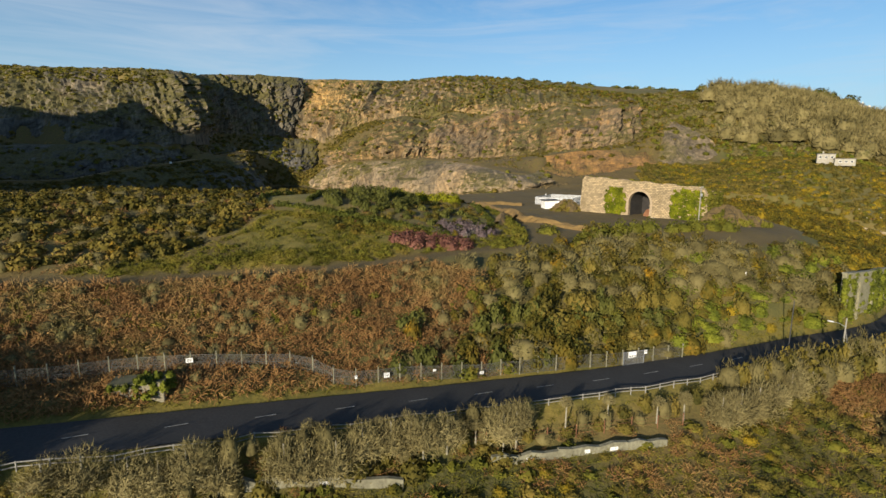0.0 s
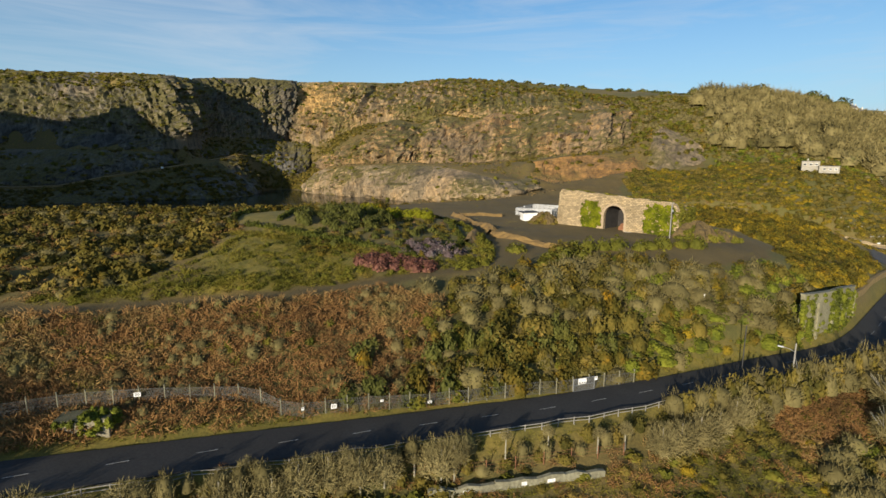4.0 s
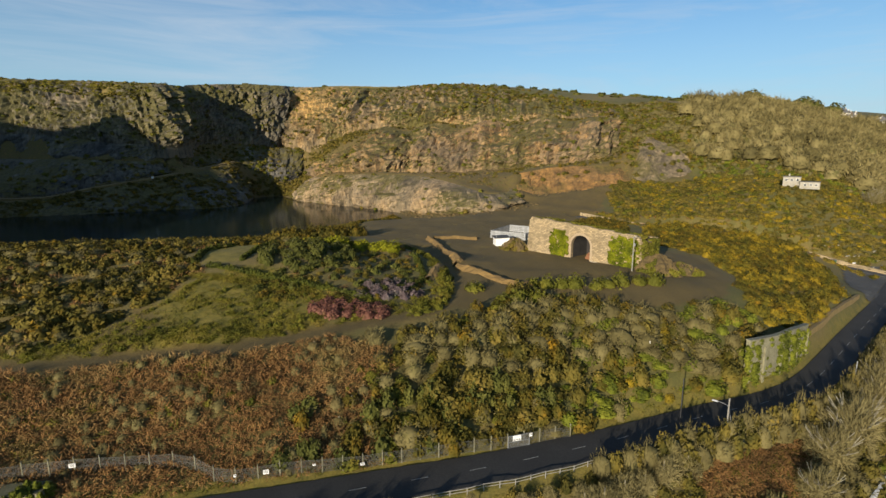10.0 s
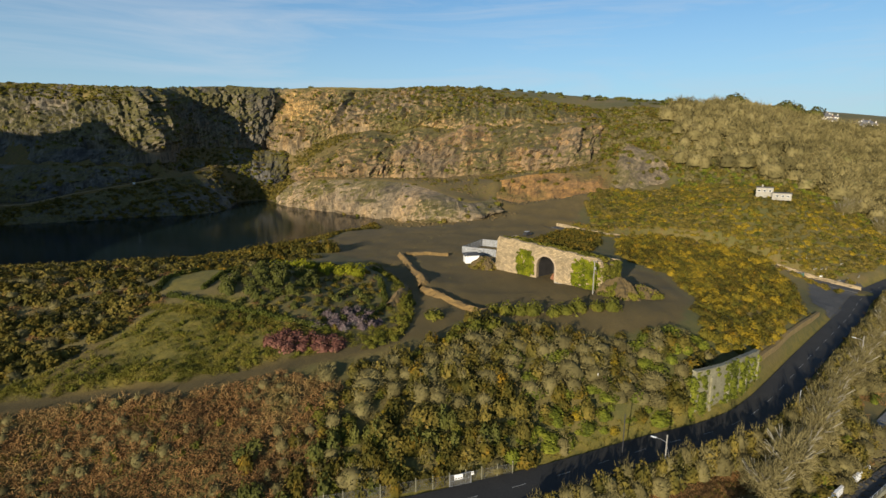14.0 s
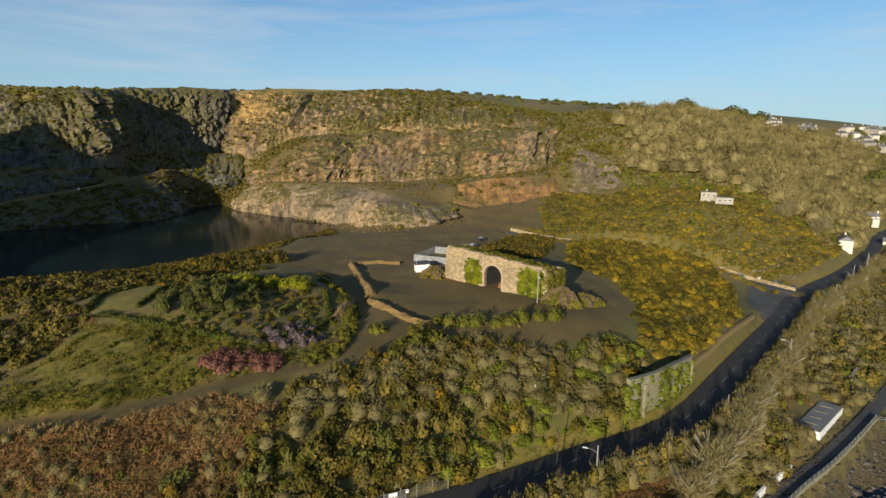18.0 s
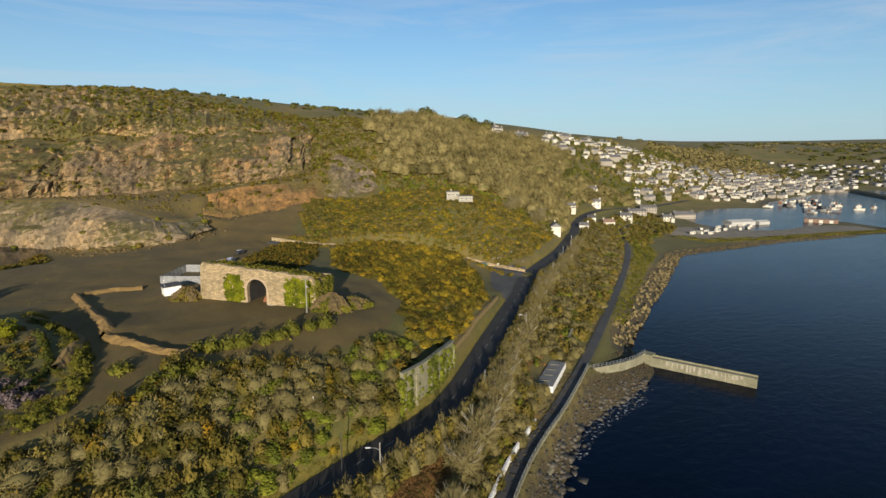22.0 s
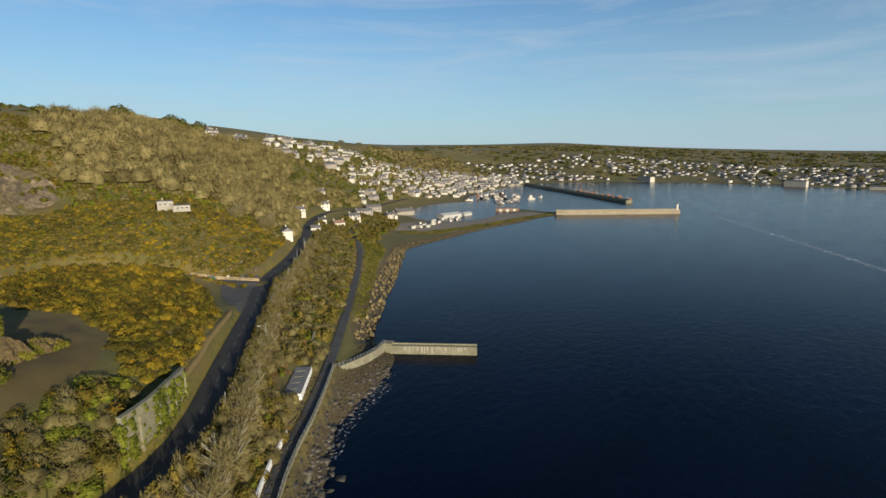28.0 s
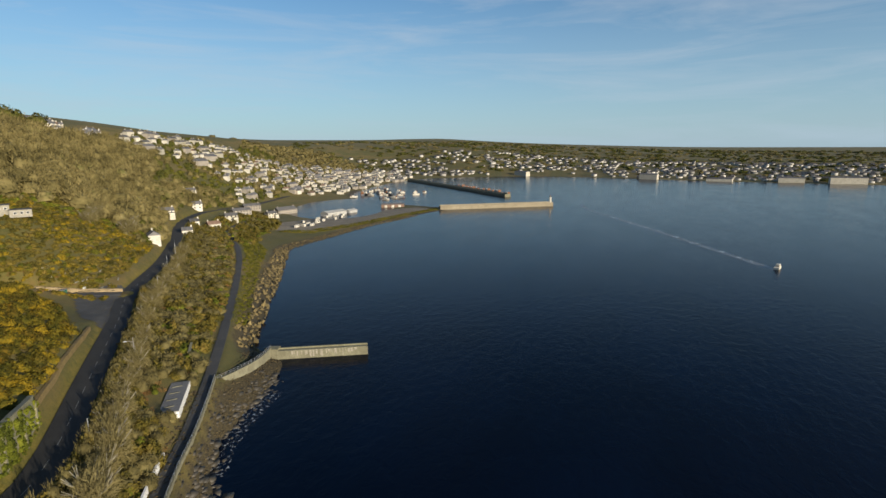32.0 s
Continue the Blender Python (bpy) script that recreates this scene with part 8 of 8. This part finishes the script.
def boulder_mesh(seed):
    bm = bmesh.new()
    bmesh.ops.create_icosphere(bm, subdivisions=1, radius=1)
    for v in bm.verts:
        n = noise.noise(v.co * 1.1 + Vector((seed * 3.1, 0, 0))) + 0.6 * (noise.cell(v.co * 2.3 + Vector((seed, 1, 0))) - 0.5)
        v.co *= 0.85 + 0.55 * n
    return bm


def boulder_meshes(material, count, seed):
    out = []
    for k in range(count):
        bm = boulder_mesh(seed + k)
        me = bpy.data.meshes.new("boulder")
        bm.to_mesh(me)
        bm.free()
        me.materials.append(material)
        out.append(me)
    return out


pale, dark = boulder_meshes(boulder_mat, 6, 1), boulder_meshes(wet_rock, 6, 21)
g = np.random.default_rng(72)
beach = shore_line[(shore_line[:, 0] > 186) & (shore_line[:, 0] < 390)]
bp, bh = walked(beach, 0.85)
for k, p in enumerate(bp[:250]):
    h = radians(bh[k])
    gap = g.uniform(-1.5, 7.5)
    x, y = p[0] - math.sin(h) * gap, p[1] + math.cos(h) * gap
    r = 0.6 + 1.5 * g.random() ** 2
    b = tagged(new("boulder", pale[k % 6]), "large pale granite boulder in the sea defence", "boulder", "rock armour")
    b.matrix_world = pose(x, y, max(0.2, float(height_of([(x, y)])[0])) + 0.2 * r, g.uniform(0, 90), g.uniform(0, 90), g.uniform(0, 360)) @ Matrix.Diagonal((r, r * g.uniform(0.7, 1.1), r * g.uniform(0.6, 0.9), 1))
verts, faces, off = [], [], 0
base = [(np.array([v.co[:] for v in me.vertices]), np.array([p.vertices[:] for p in me.polygons])) for me in pale]
bp, bh = walked(shore_line[(shore_line[:, 0] > 186) & (shore_line[:, 0] < 600) & (shore_line[:, 1] > 200 - 0.4 * (shore_line[:, 0] - 190))], 0.24)
rubble_gap = g.uniform(-2, 9, len(bp))
q = np.stack([bp[:, 0] - np.sin(np.radians(bh)) * rubble_gap, bp[:, 1] + np.cos(np.radians(bh)) * rubble_gap], 1)
v, f = planted(q, base, (0.4, 1.0), (0.3, 0.8), 73, -0.1, np.maximum(height_of(q), 0.1))
tagged(new("shore_rubble", fast_mesh("shore_rubble", v, f, boulder_mat)), "rough granite rubble along the water's edge", "rubble", kind="stuff")
bp, bh = walked(shore_line[(shore_line[:, 0] > 60) & (shore_line[:, 0] < 190)], 0.09)
stone_wet = surface("brown_beach_stone", [earthy((0.02, 0.017, 0.012)), earthy((0.045, 0.037, 0.027)), earthy((0.095, 0.079, 0.058))], 0.5, 0.8, 0.5, 0.1, island=0.4)
stone_gap = g.uniform(0, 13, len(bp))
q = np.stack([bp[:, 0] - np.sin(np.radians(bh)) * stone_gap, bp[:, 1] + np.cos(np.radians(bh)) * stone_gap], 1)
v, f = planted(q, base, (0.2, 0.7), (0.15, 0.45), 75, -0.05, np.maximum(height_of(q), 0.0))
tagged(new("beach_stones", fast_mesh("beach_stones", v, f, stone_wet)), "loose brown and grey stones on the shingle", "stones", kind="stuff")
bp, bh = walked(shore_line[(shore_line[:, 0] > 60) & (shore_line[:, 0] < 178)], 0.2)
rock_gap = g.normal(-2.5, 3.4, len(bp))
q = np.stack([bp[:, 0] + np.sin(np.radians(bh)) * rock_gap, bp[:, 1] - np.cos(np.radians(bh)) * rock_gap], 1)
basew = [(np.array([v.co[:] for v in me.vertices]), np.array([p.vertices[:] for p in me.polygons])) for me in dark]
v, f = planted(q, basew, (0.5, 2.4), (0.3, 0.9), 74, 0.15, np.maximum(height_of(q), -0.2) * 0.85)
tagged(new("sea_rocks", fast_mesh("sea_rocks", v, f, wet_rock)), "low dark weed-covered rocks at the water's edge", "rocks", kind="stuff")
m_foam, fn, fl, fb = mat("sea_foam", 0.9)
fb.inputs["Base Color"].default_value = (0.6, 0.62, 0.63, 1)
ft = tex_noise(fn, fl, 0.9, 6, 0.7)
fr = ramp(fn, [(0.55, (0, 0, 0)), (0.66, (0.8, 0.8, 0.8))])
fl.new(ft.outputs["Fac"], fr.inputs["Fac"])
fl.new(fr.outputs["Color"], fb.inputs["Alpha"])
surf = curve_through([(120, 88, 0.03), (133, 95, 0.03), (150, 99.5, 0.03), (163, 102, 0.03)], 2)
tagged(new("surf", ribbon("surf", surf, 3.2, m_foam, 0.02, 0.01)), "broken white foam among the shore rocks", "foam", kind="structure")

# fallen blocks on the quarry benches and along the foot of the faces
g = np.random.default_rng(190)
q = []
for face in ("quarry_spur", "quarry_cliff_central", "ochre_bank", "quarry_cliff_lower", "quarry_cliff_mid"):
    line = curve_through(FACES[face][0], 1.1)
    side = np.c_[np.gradient(line[:, 1]), -np.gradient(line[:, 0])]
    side /= np.linalg.norm(side, axis=1)[:, None] + 1e-9
    q.append(line[:, :2] + side * (1.5 + 9 * g.random((len(line), 1)) ** 2))
q.append(spots([(-30, 396), (2, 372), (28, 338), (44, 318), (56, 330), (48, 360), (30, 392), (0, 402)], 4.0, 191, floor_free=False))
q = np.vstack(q)
q = q[height_of(q) > 24.2]
v, f = planted(q, base, (0.5, 1.9), (0.4, 1.5), 192, 0.1)
tagged(new("fallen_blocks", fast_mesh("fallen_blocks", v, f, rubble_mat)), "angular fallen rock blocks at the foot of the quarry faces", "rocks", kind="stuff")

# ---- harbour ----
def pier(name, label, line, width, tall, material):
    p = thing(name, label, "pier")
    for a, b in zip(line[:-1], line[1:]):
        part("quay", wall_along([(a[0], a[1], 0), (b[0], b[1], 0)], width, tall, 4), material, p)
        part("parapet", wall_along([(a[0], a[1], tall), (b[0], b[1], tall)], 1.2, 1.3, 0.1), material, p)
    return p


granite_pier = surface("pier_granite", [(0.2, 0.165, 0.11), (0.28, 0.235, 0.16), (0.34, 0.29, 0.205)], 0.15, 0.9, 0.3, 0.05)
pier("south_pier", "long pale granite harbour pier with parapet", [(652, 214), (690, 152), (731, 85)], 9, 4.6, granite_pier)
pier("north_pier", "long dark harbour pier with moored boats", [(1180, 470), (1000, 310), (838, 166)], 10, 4.2, concrete_mat)
light = thing("lighthouse", "small white lighthouse with a red-brown lantern", "lighthouse", pose(730, 87, 4.6))
part("tower", tube([(0, 0, -0.2), (0, 0, 6.6)], 1.6, 1.25, 14), white_wall, light)
part("gallery", tube([(0, 0, 6.6), (0, 0, 6.9)], 1.75, 1.75, 14), white_wall, light)
part("lantern", tube([(0, 0, 6.9), (0, 0, 8.3)], 0.85, 0.85, 10), glass_mat, light)
part("cupola", tube([(0, 0, 8.3), (0, 0, 9.3)], 1.05, 0.1, 10), rust_mat, light)


def boat(length, hull):
    s = thing("fishing_boat", "moored fishing boat with wheelhouse and masts", "boat", None, "harbour boats")
    b = length * 0.14
    out = [(-length / 2, -b), (length * 0.25, -b), (length / 2, 0), (length * 0.25, b), (-length / 2, b)]
    bm = bmesh.new()
    lo = [bm.verts.new((x * 0.92, y * 0.8, -0.6)) for x, y in out]
    hi = [bm.verts.new((x, y, length * 0.1 + (0.8 if x > 0 else 0))) for x, y in out]
    bm.faces.new(lo[::-1])
    bm.faces.new(hi)
    for i in range(5):
        bm.faces.new((lo[i], lo[(i + 1) % 5], hi[(i + 1) % 5], hi[i]))
    part("hull", bm, hull, s)
    part("wheelhouse", solid([(-length * 0.1, 0, length * 0.17, length * 0.22, b * 1.3, length * 0.16)], 0.1), white_wall, s)
    part("mast", tube([(length * 0.1, 0, 0), (length * 0.1, 0, length * 0.55)], 0.14, sides=5), steel_mat, s)
    part("mast", tube([(-length * 0.3, 0, 0), (-length * 0.3, 0, length * 0.42)], 0.14, sides=5), steel_mat, s)
    part("gantry", solid([(-length * 0.42, 0, length * 0.2, 0.3, b * 1.6, length * 0.16)]), rust_mat, s)
    return s


boats = [boat(20, hull_mat), boat(13, white_wall), boat(25, dark_mat)]
g = np.random.default_rng(75)
spots_b = [(838 + 162 * u + 9, 166 + 144 * u - 8) for u in np.linspace(0.12, 1.0, 12)] + [(g.uniform(745, 900), g.uniform(318, 420)) for _ in range(26)]
for k, (x, y) in enumerate(spots_b):
    m = pose(x, y, 0.2, 0, 0, 41 + g.uniform(-14, 14) if k < 12 else g.uniform(0, 360))
    if k < 3:
        boats[k].matrix_world = m
    else:
        copy_thing(boats[(0, 2, 0)[k % 3] if k < 12 else (1, 1, 0)[k % 3]], m)
launch = thing("motor_boat", "small white motor boat under way on the bay", "boat", pose(405, -97, 0.1, 0, 0, -25))
bm = bmesh.new()
lo = [bm.verts.new(c) for c in ((-4, -1.2, -0.4), (1.5, -1.3, -0.4), (4.2, 0, -0.2), (1.5, 1.3, -0.4), (-4, 1.2, -0.4))]
hi = [bm.verts.new(c) for c in ((-4.2, -1.6, 1.0), (2, -1.7, 1.3), (5.2, 0, 1.8), (2, 1.7, 1.3), (-4.2, 1.6, 1.0))]
bm.faces.new(lo[::-1])
bm.faces.new(hi)
for i in range(5):
    bm.faces.new((lo[i], lo[(i + 1) % 5], hi[(i + 1) % 5], hi[i]))
part("hull", bm, white_wall, launch)
part("cabin", solid([(0.2, 0, 2.0, 3.0, 2.2, 1.8)], 0.15), white_wall, launch)
part("window", solid([(1.72, 0, 2.3, 0.06, 1.8, 0.7)]), glass_mat, launch)
m_wake, kn, kl, kb = mat("wake_foam", 0.5)
kb.inputs["Base Color"].default_value = (0.5, 0.55, 0.58, 1)
kt = tex_noise(kn, kl, 0.12, 6, 0.7)
kr = ramp(kn, [(0.3, (0.12, 0.12, 0.12)), (0.7, (0.42, 0.42, 0.42))])
kl.new(kt.outputs["Fac"], kr.inputs["Fac"])
kl.new(kr.outputs["Color"], kb.inputs["Alpha"])
wake = curve_through([(401, -95, 0.03), (440, -78, 0.03), (520, -44, 0.03), (620, 0, 0.03), (700, 36, 0.03), (760, 50, 0.03)], 12)
tagged(new("boat_wake", ribbon("boat_wake", wake, 3.0, m_wake, 0.02, 0.01)), "long pale wake trailing across calm water", "wake", kind="structure")


# ---- the town ----
def house_kind(w, d, h, wall, roof, wings):
    s = thing("town_house", "pitched-roof house on the hillside above the harbour", "house", None, "town houses")
    part("wall", solid([(0, 0, h / 2 - 1.2, w, d, h + 2.4)]), wall, s)
    rise = d * 0.36
    part("roof", extruded([(-d / 2 - 0.3, h - 0.1), (0, h + rise), (d / 2 + 0.3, h - 0.1)], -w / 2 - 0.2, w / 2 + 0.2), roof, s).rotation_euler = (0, 0, radians(90))
    for k in (-1, 1) if w > 9 else (1,):
        part("chimney", solid([(k * w * 0.42, 0, h + rise + 0.3, 0.9, 0.7, 1.6)]), wall, s)
    n = max(2, int(w / 3))
    for j in range(2 if h > 4.5 else 1):
        for k in range(n):
            for side in (-1,):
                part("window", solid([(-w / 2 + (k + 0.5) * w / n, side * (d / 2 + 0.02), 1.3 + 2.7 * j, 1.1, 0.06, 1.3)]), glass_mat, s)
    if wings:
        part("wing", solid([(w * 0.3, -d * 0.7, h * 0.35 - 1, w * 0.35, d * 0.6, h * 0.7 + 2)]), wall, s)
        part("wing_roof", solid([(w * 0.3, -d * 0.7, h * 0.72, w * 0.38, d * 0.66, 0.25)]), roof, s)
    return s


kinds = [house_kind(8.5, 6.5, 4.6, white_wall, slate_mat, False), house_kind(11, 7, 4.8, cream_paint, slate_mat, True), house_kind(7, 6, 3.4, white_wall, slate_mat, False),
         house_kind(20, 7, 5.0, grey_wall, slate_mat, False), house_kind(10, 7, 3.2, cream_paint, tile_mat, False), house_kind(26, 10, 4.6, grey_wall, slate_mat, False)]
used = [False] * len(kinds)


def put_house(k, x, y, turn, up=0.0):
    m = at_ground(x, y, up, turn)
    if used[k]:
        return copy_thing(kinds[k], m)
    used[k] = True
    kinds[k].matrix_world = m
    return kinds[k]


g = np.random.default_rng(80)
q = []
TOWN = [(520, 418), (520, 418), (560, 432), (700, 474), (800, 425), (900, 455), (1080, 486), (1240, 480), (1300, 560), (1180, 640), (1040, 800), (860, 700), (720, 660), (600, 610), (520, 590), (470, 575), (520, 540), (600, 520), (580, 470)]
cand = spots(TOWN, 19, 81, False, False)
for p in cand:
    d = math.hypot(p[0] - 32, p[1])
    if drift([p], 120, 83)[0] < -0.55 and d < 800:
        continue
    if abs(line_gap(np.array([p]), road_line)[0][0]) < 9:
        continue
    q.append(p)
q = np.array(q)
e = 6.0
gx = height_of(q + (e, 0)) - height_of(q - (e, 0))
gy = height_of(q + (0, e)) - height_of(q - (0, e))
for k, p in enumerate(q[:330]):
    along = math.degrees(math.atan2(gx[k], -gy[k])) if abs(gx[k]) + abs(gy[k]) > 0.3 else -35
    down = along
    kind = g.choice(6, p=[0.3, 0.2, 0.24, 0.1, 0.12, 0.04])
    put_house(int(kind), p[0], p[1], down + g.uniform(-8, 8))
for kind, x, y, turn in ((1, 345, 332, -35), (0, 412, 366, -35), (1, 425, 340, -40), (2, 362, 322, -35), (2, 322, 290, -40), (4, 378, 318, -25), (3, 470, 366, -20), (1, 505, 356, -20),
                         (5, 565, 380, -20), (0, 270, 264, 55), (3, 535, 405, -25), (1, 452, 412, -30)):
    put_house(kind, x, y, turn)
for k, p in enumerate(spots(RIDGE_TOWN, 21, 90, False, False)):
    put_house(int((0, 2, 1, 4, 2, 0)[k % 6]), p[0], p[1], -30 + g.uniform(-25, 25), 0.5)
shed_wall = surface("weathered_shed_wall", [(0.3, 0.29, 0.27), (0.44, 0.43, 0.4)], 0.2, 0.8, 0.15, 0.02)
shed = thing("harbour_shed", "long white harbour shed with a pale roof", "building", at_ground(568, 316, 0, -15), "harbour sheds")
part("wall", solid([(0, 0, 2.2, 30, 12, 6)]), shed_wall, shed)
part("roof", extruded([(-6.4, 5.2), (0, 7.2), (6.4, 5.2)], -15.3, 15.3), shed_wall, shed).rotation_euler = (0, 0, radians(90))
copy_thing(shed, at_ground(596, 309, 0, -10)).scale = (0.5, 0.7, 0.8)
barn = thing("net_store", "low brown timber net store with a grey roof", "building", at_ground(664, 284, 0, -62), "harbour sheds")
part("wall", solid([(0, 0, 1.6, 30, 10, 5)]), tile_mat, barn)
part("roof", extruded([(-5.4, 4.0), (0, 5.6), (5.4, 4.0)], -15.3, 15.3), slate_mat, barn).rotation_euler = (0, 0, radians(90))
for k in range(3):
    part("door", solid([(-9 + 9 * k, -5.04, 1.6, 3.4, 0.1, 3.2)]), white_wall, barn)
gravel = surface("yard_gravel", [(0.13, 0.105, 0.075), (0.19, 0.16, 0.115), (0.25, 0.21, 0.155)], 0.08, 0.95, 0.3, 0.1)
yx, yy = np.meshgrid(np.arange(420, 668, 4.0), np.arange(216, 328, 4.0), indexing="ij")
yq = np.c_[yx.ravel(), yy.ravel()]
ny = yx.shape[1]
in_yard = inside(yq + 2.0, YARD)
me = bpy.data.meshes.new("harbour_yard")
me.from_pydata(np.c_[yq, height_of(yq) + 0.2].tolist(), [], [(a, a + ny, a + ny + 1, a + 1) for a in range(len(yq) - ny - 1) if in_yard[a] and a % ny < ny - 1])
me.materials.append(gravel)
tagged(new("harbour_yard", me), "pale gravel yard beside the harbour", "yard", kind="structure")
van = thing("parked_caravan", "white caravan parked on the shore car park", "caravan", at_ground(455, 290, 0, 10), "parked caravans")
part("body", solid([(0, 0, 1.6, 6.4, 2.5, 2.5)], 0.25), white_wall, van)
part("window", solid([(0.6, -1.27, 1.9, 2.2, 0.05, 0.8)]), glass_mat, van)
part("axle", solid([(0, 0, 0.3, 0.8, 2.2, 0.7)], 0.1), dark_mat, van)
for k in range(13):
    copy_thing(van, at_ground(462 + 9 * k + g.uniform(-3, 3), 292 + 1.5 * k + g.uniform(-10, 10), 0, g.uniform(0, 90)))

# the further town across the bay, too far to tell house from house
far_ring = [(1290, -1300), (1275, -480), (1300, -300), (1350, -110), (1450, 140), (1410, 340), (1290, 500), (1290, 640), (1420, 760), (1700, 560), (1900, 300), (1850, -200), (1800, -700), (1750, -1300)]
q = spots(far_ring, 23, 84, False, False)
q = q[(drift(q, 240, 85) + 0.4 * np.random.default_rng(9).normal(size=len(q)) > 0.0) | ((q[:, 0] < 1360) & (np.random.default_rng(8).random(len(q)) < 0.6))]
gg = np.random.default_rng(86)
n = len(q)
w, dd, h, t = gg.uniform(7, 16, n), gg.uniform(6, 9, n), gg.uniform(3, 6, n), np.radians(gg.normal(70, 25, n))
z = height_of(q)
bv = np.array([(-.5, -.5, 0), (.5, -.5, 0), (.5, .5, 0), (-.5, .5, 0), (-.5, -.5, 1), (.5, -.5, 1), (.5, .5, 1), (-.5, .5, 1)])
rv = np.array([(-.5, -.53, 1), (.5, -.53, 1), (.5, .53, 1), (-.5, .53, 1), (-.5, 0, 1.55), (.5, 0, 1.55)])


def many(shape):
    x = shape[None, :, 0] * w[:, None]
    y = shape[None, :, 1] * dd[:, None]
    return np.stack([x * np.cos(t)[:, None] - y * np.sin(t)[:, None] + q[:, 0][:, None], x * np.sin(t)[:, None] + y * np.cos(t)[:, None] + q[:, 1][:, None],
                     shape[None, :, 2] * h[:, None] + z[:, None] - 0.5], -1).reshape(-1, 3)


bf = np.array([(0, 1, 5, 4), (1, 2, 6, 5), (2, 3, 7, 6), (3, 0, 4, 7)])
rf = np.array([(0, 1, 5, 4), (3, 4, 5, 2), (0, 4, 3, 3), (1, 2, 5, 5)])[:2]
far_white = surface("far_house_walls", [(0.3, 0.28, 0.25), (0.48, 0.46, 0.42)], 0.02, 0.9, 0.1, 0.01, island=0.5)
far_roof = surface("far_roofs", [(0.08, 0.075, 0.075), (0.14, 0.12, 0.11)], 0.02, 0.9, 0.1, 0.01, island=0.3)
tagged(new("far_town_walls", fast_mesh("far_town_walls", many(bv), (bf[None] + 8 * np.arange(n)[:, None, None]).reshape(-1, 4), far_white)), "distant pale house walls across the bay", "houses", kind="stuff")
tagged(new("far_town_roofs", fast_mesh("far_town_roofs", many(rv), (rf[None] + 6 * np.arange(n)[:, None, None]).reshape(-1, 4), far_roof)), "distant dark roofs across the bay", "roofs", kind="stuff")
for x, y, w1, d1, h1, t1 in ((1345, -60, 40, 14, 12, 70), (1285, -330, 46, 14, 9, 80), (1262, -420, 60, 16, 12, 85), (1300, -200, 50, 16, 6, 75), (1425, 250, 40, 16, 10, 60)):
    hotel = thing("seafront_building", "large pale seafront building across the bay", "building", at_ground(x, y, 0, t1), "seafront buildings")
    part("wall", solid([(0, 0, h1 / 2 - 1, w1, d1, h1 + 2)]), cream_paint, hotel)
    part("roof", extruded([(-d1 / 2 - 0.4, h1 - 0.1), (0, h1 + 2.5), (d1 / 2 + 0.4, h1 - 0.1)], -w1 / 2, w1 / 2), slate_mat, hotel).rotation_euler = (0, 0, radians(90))
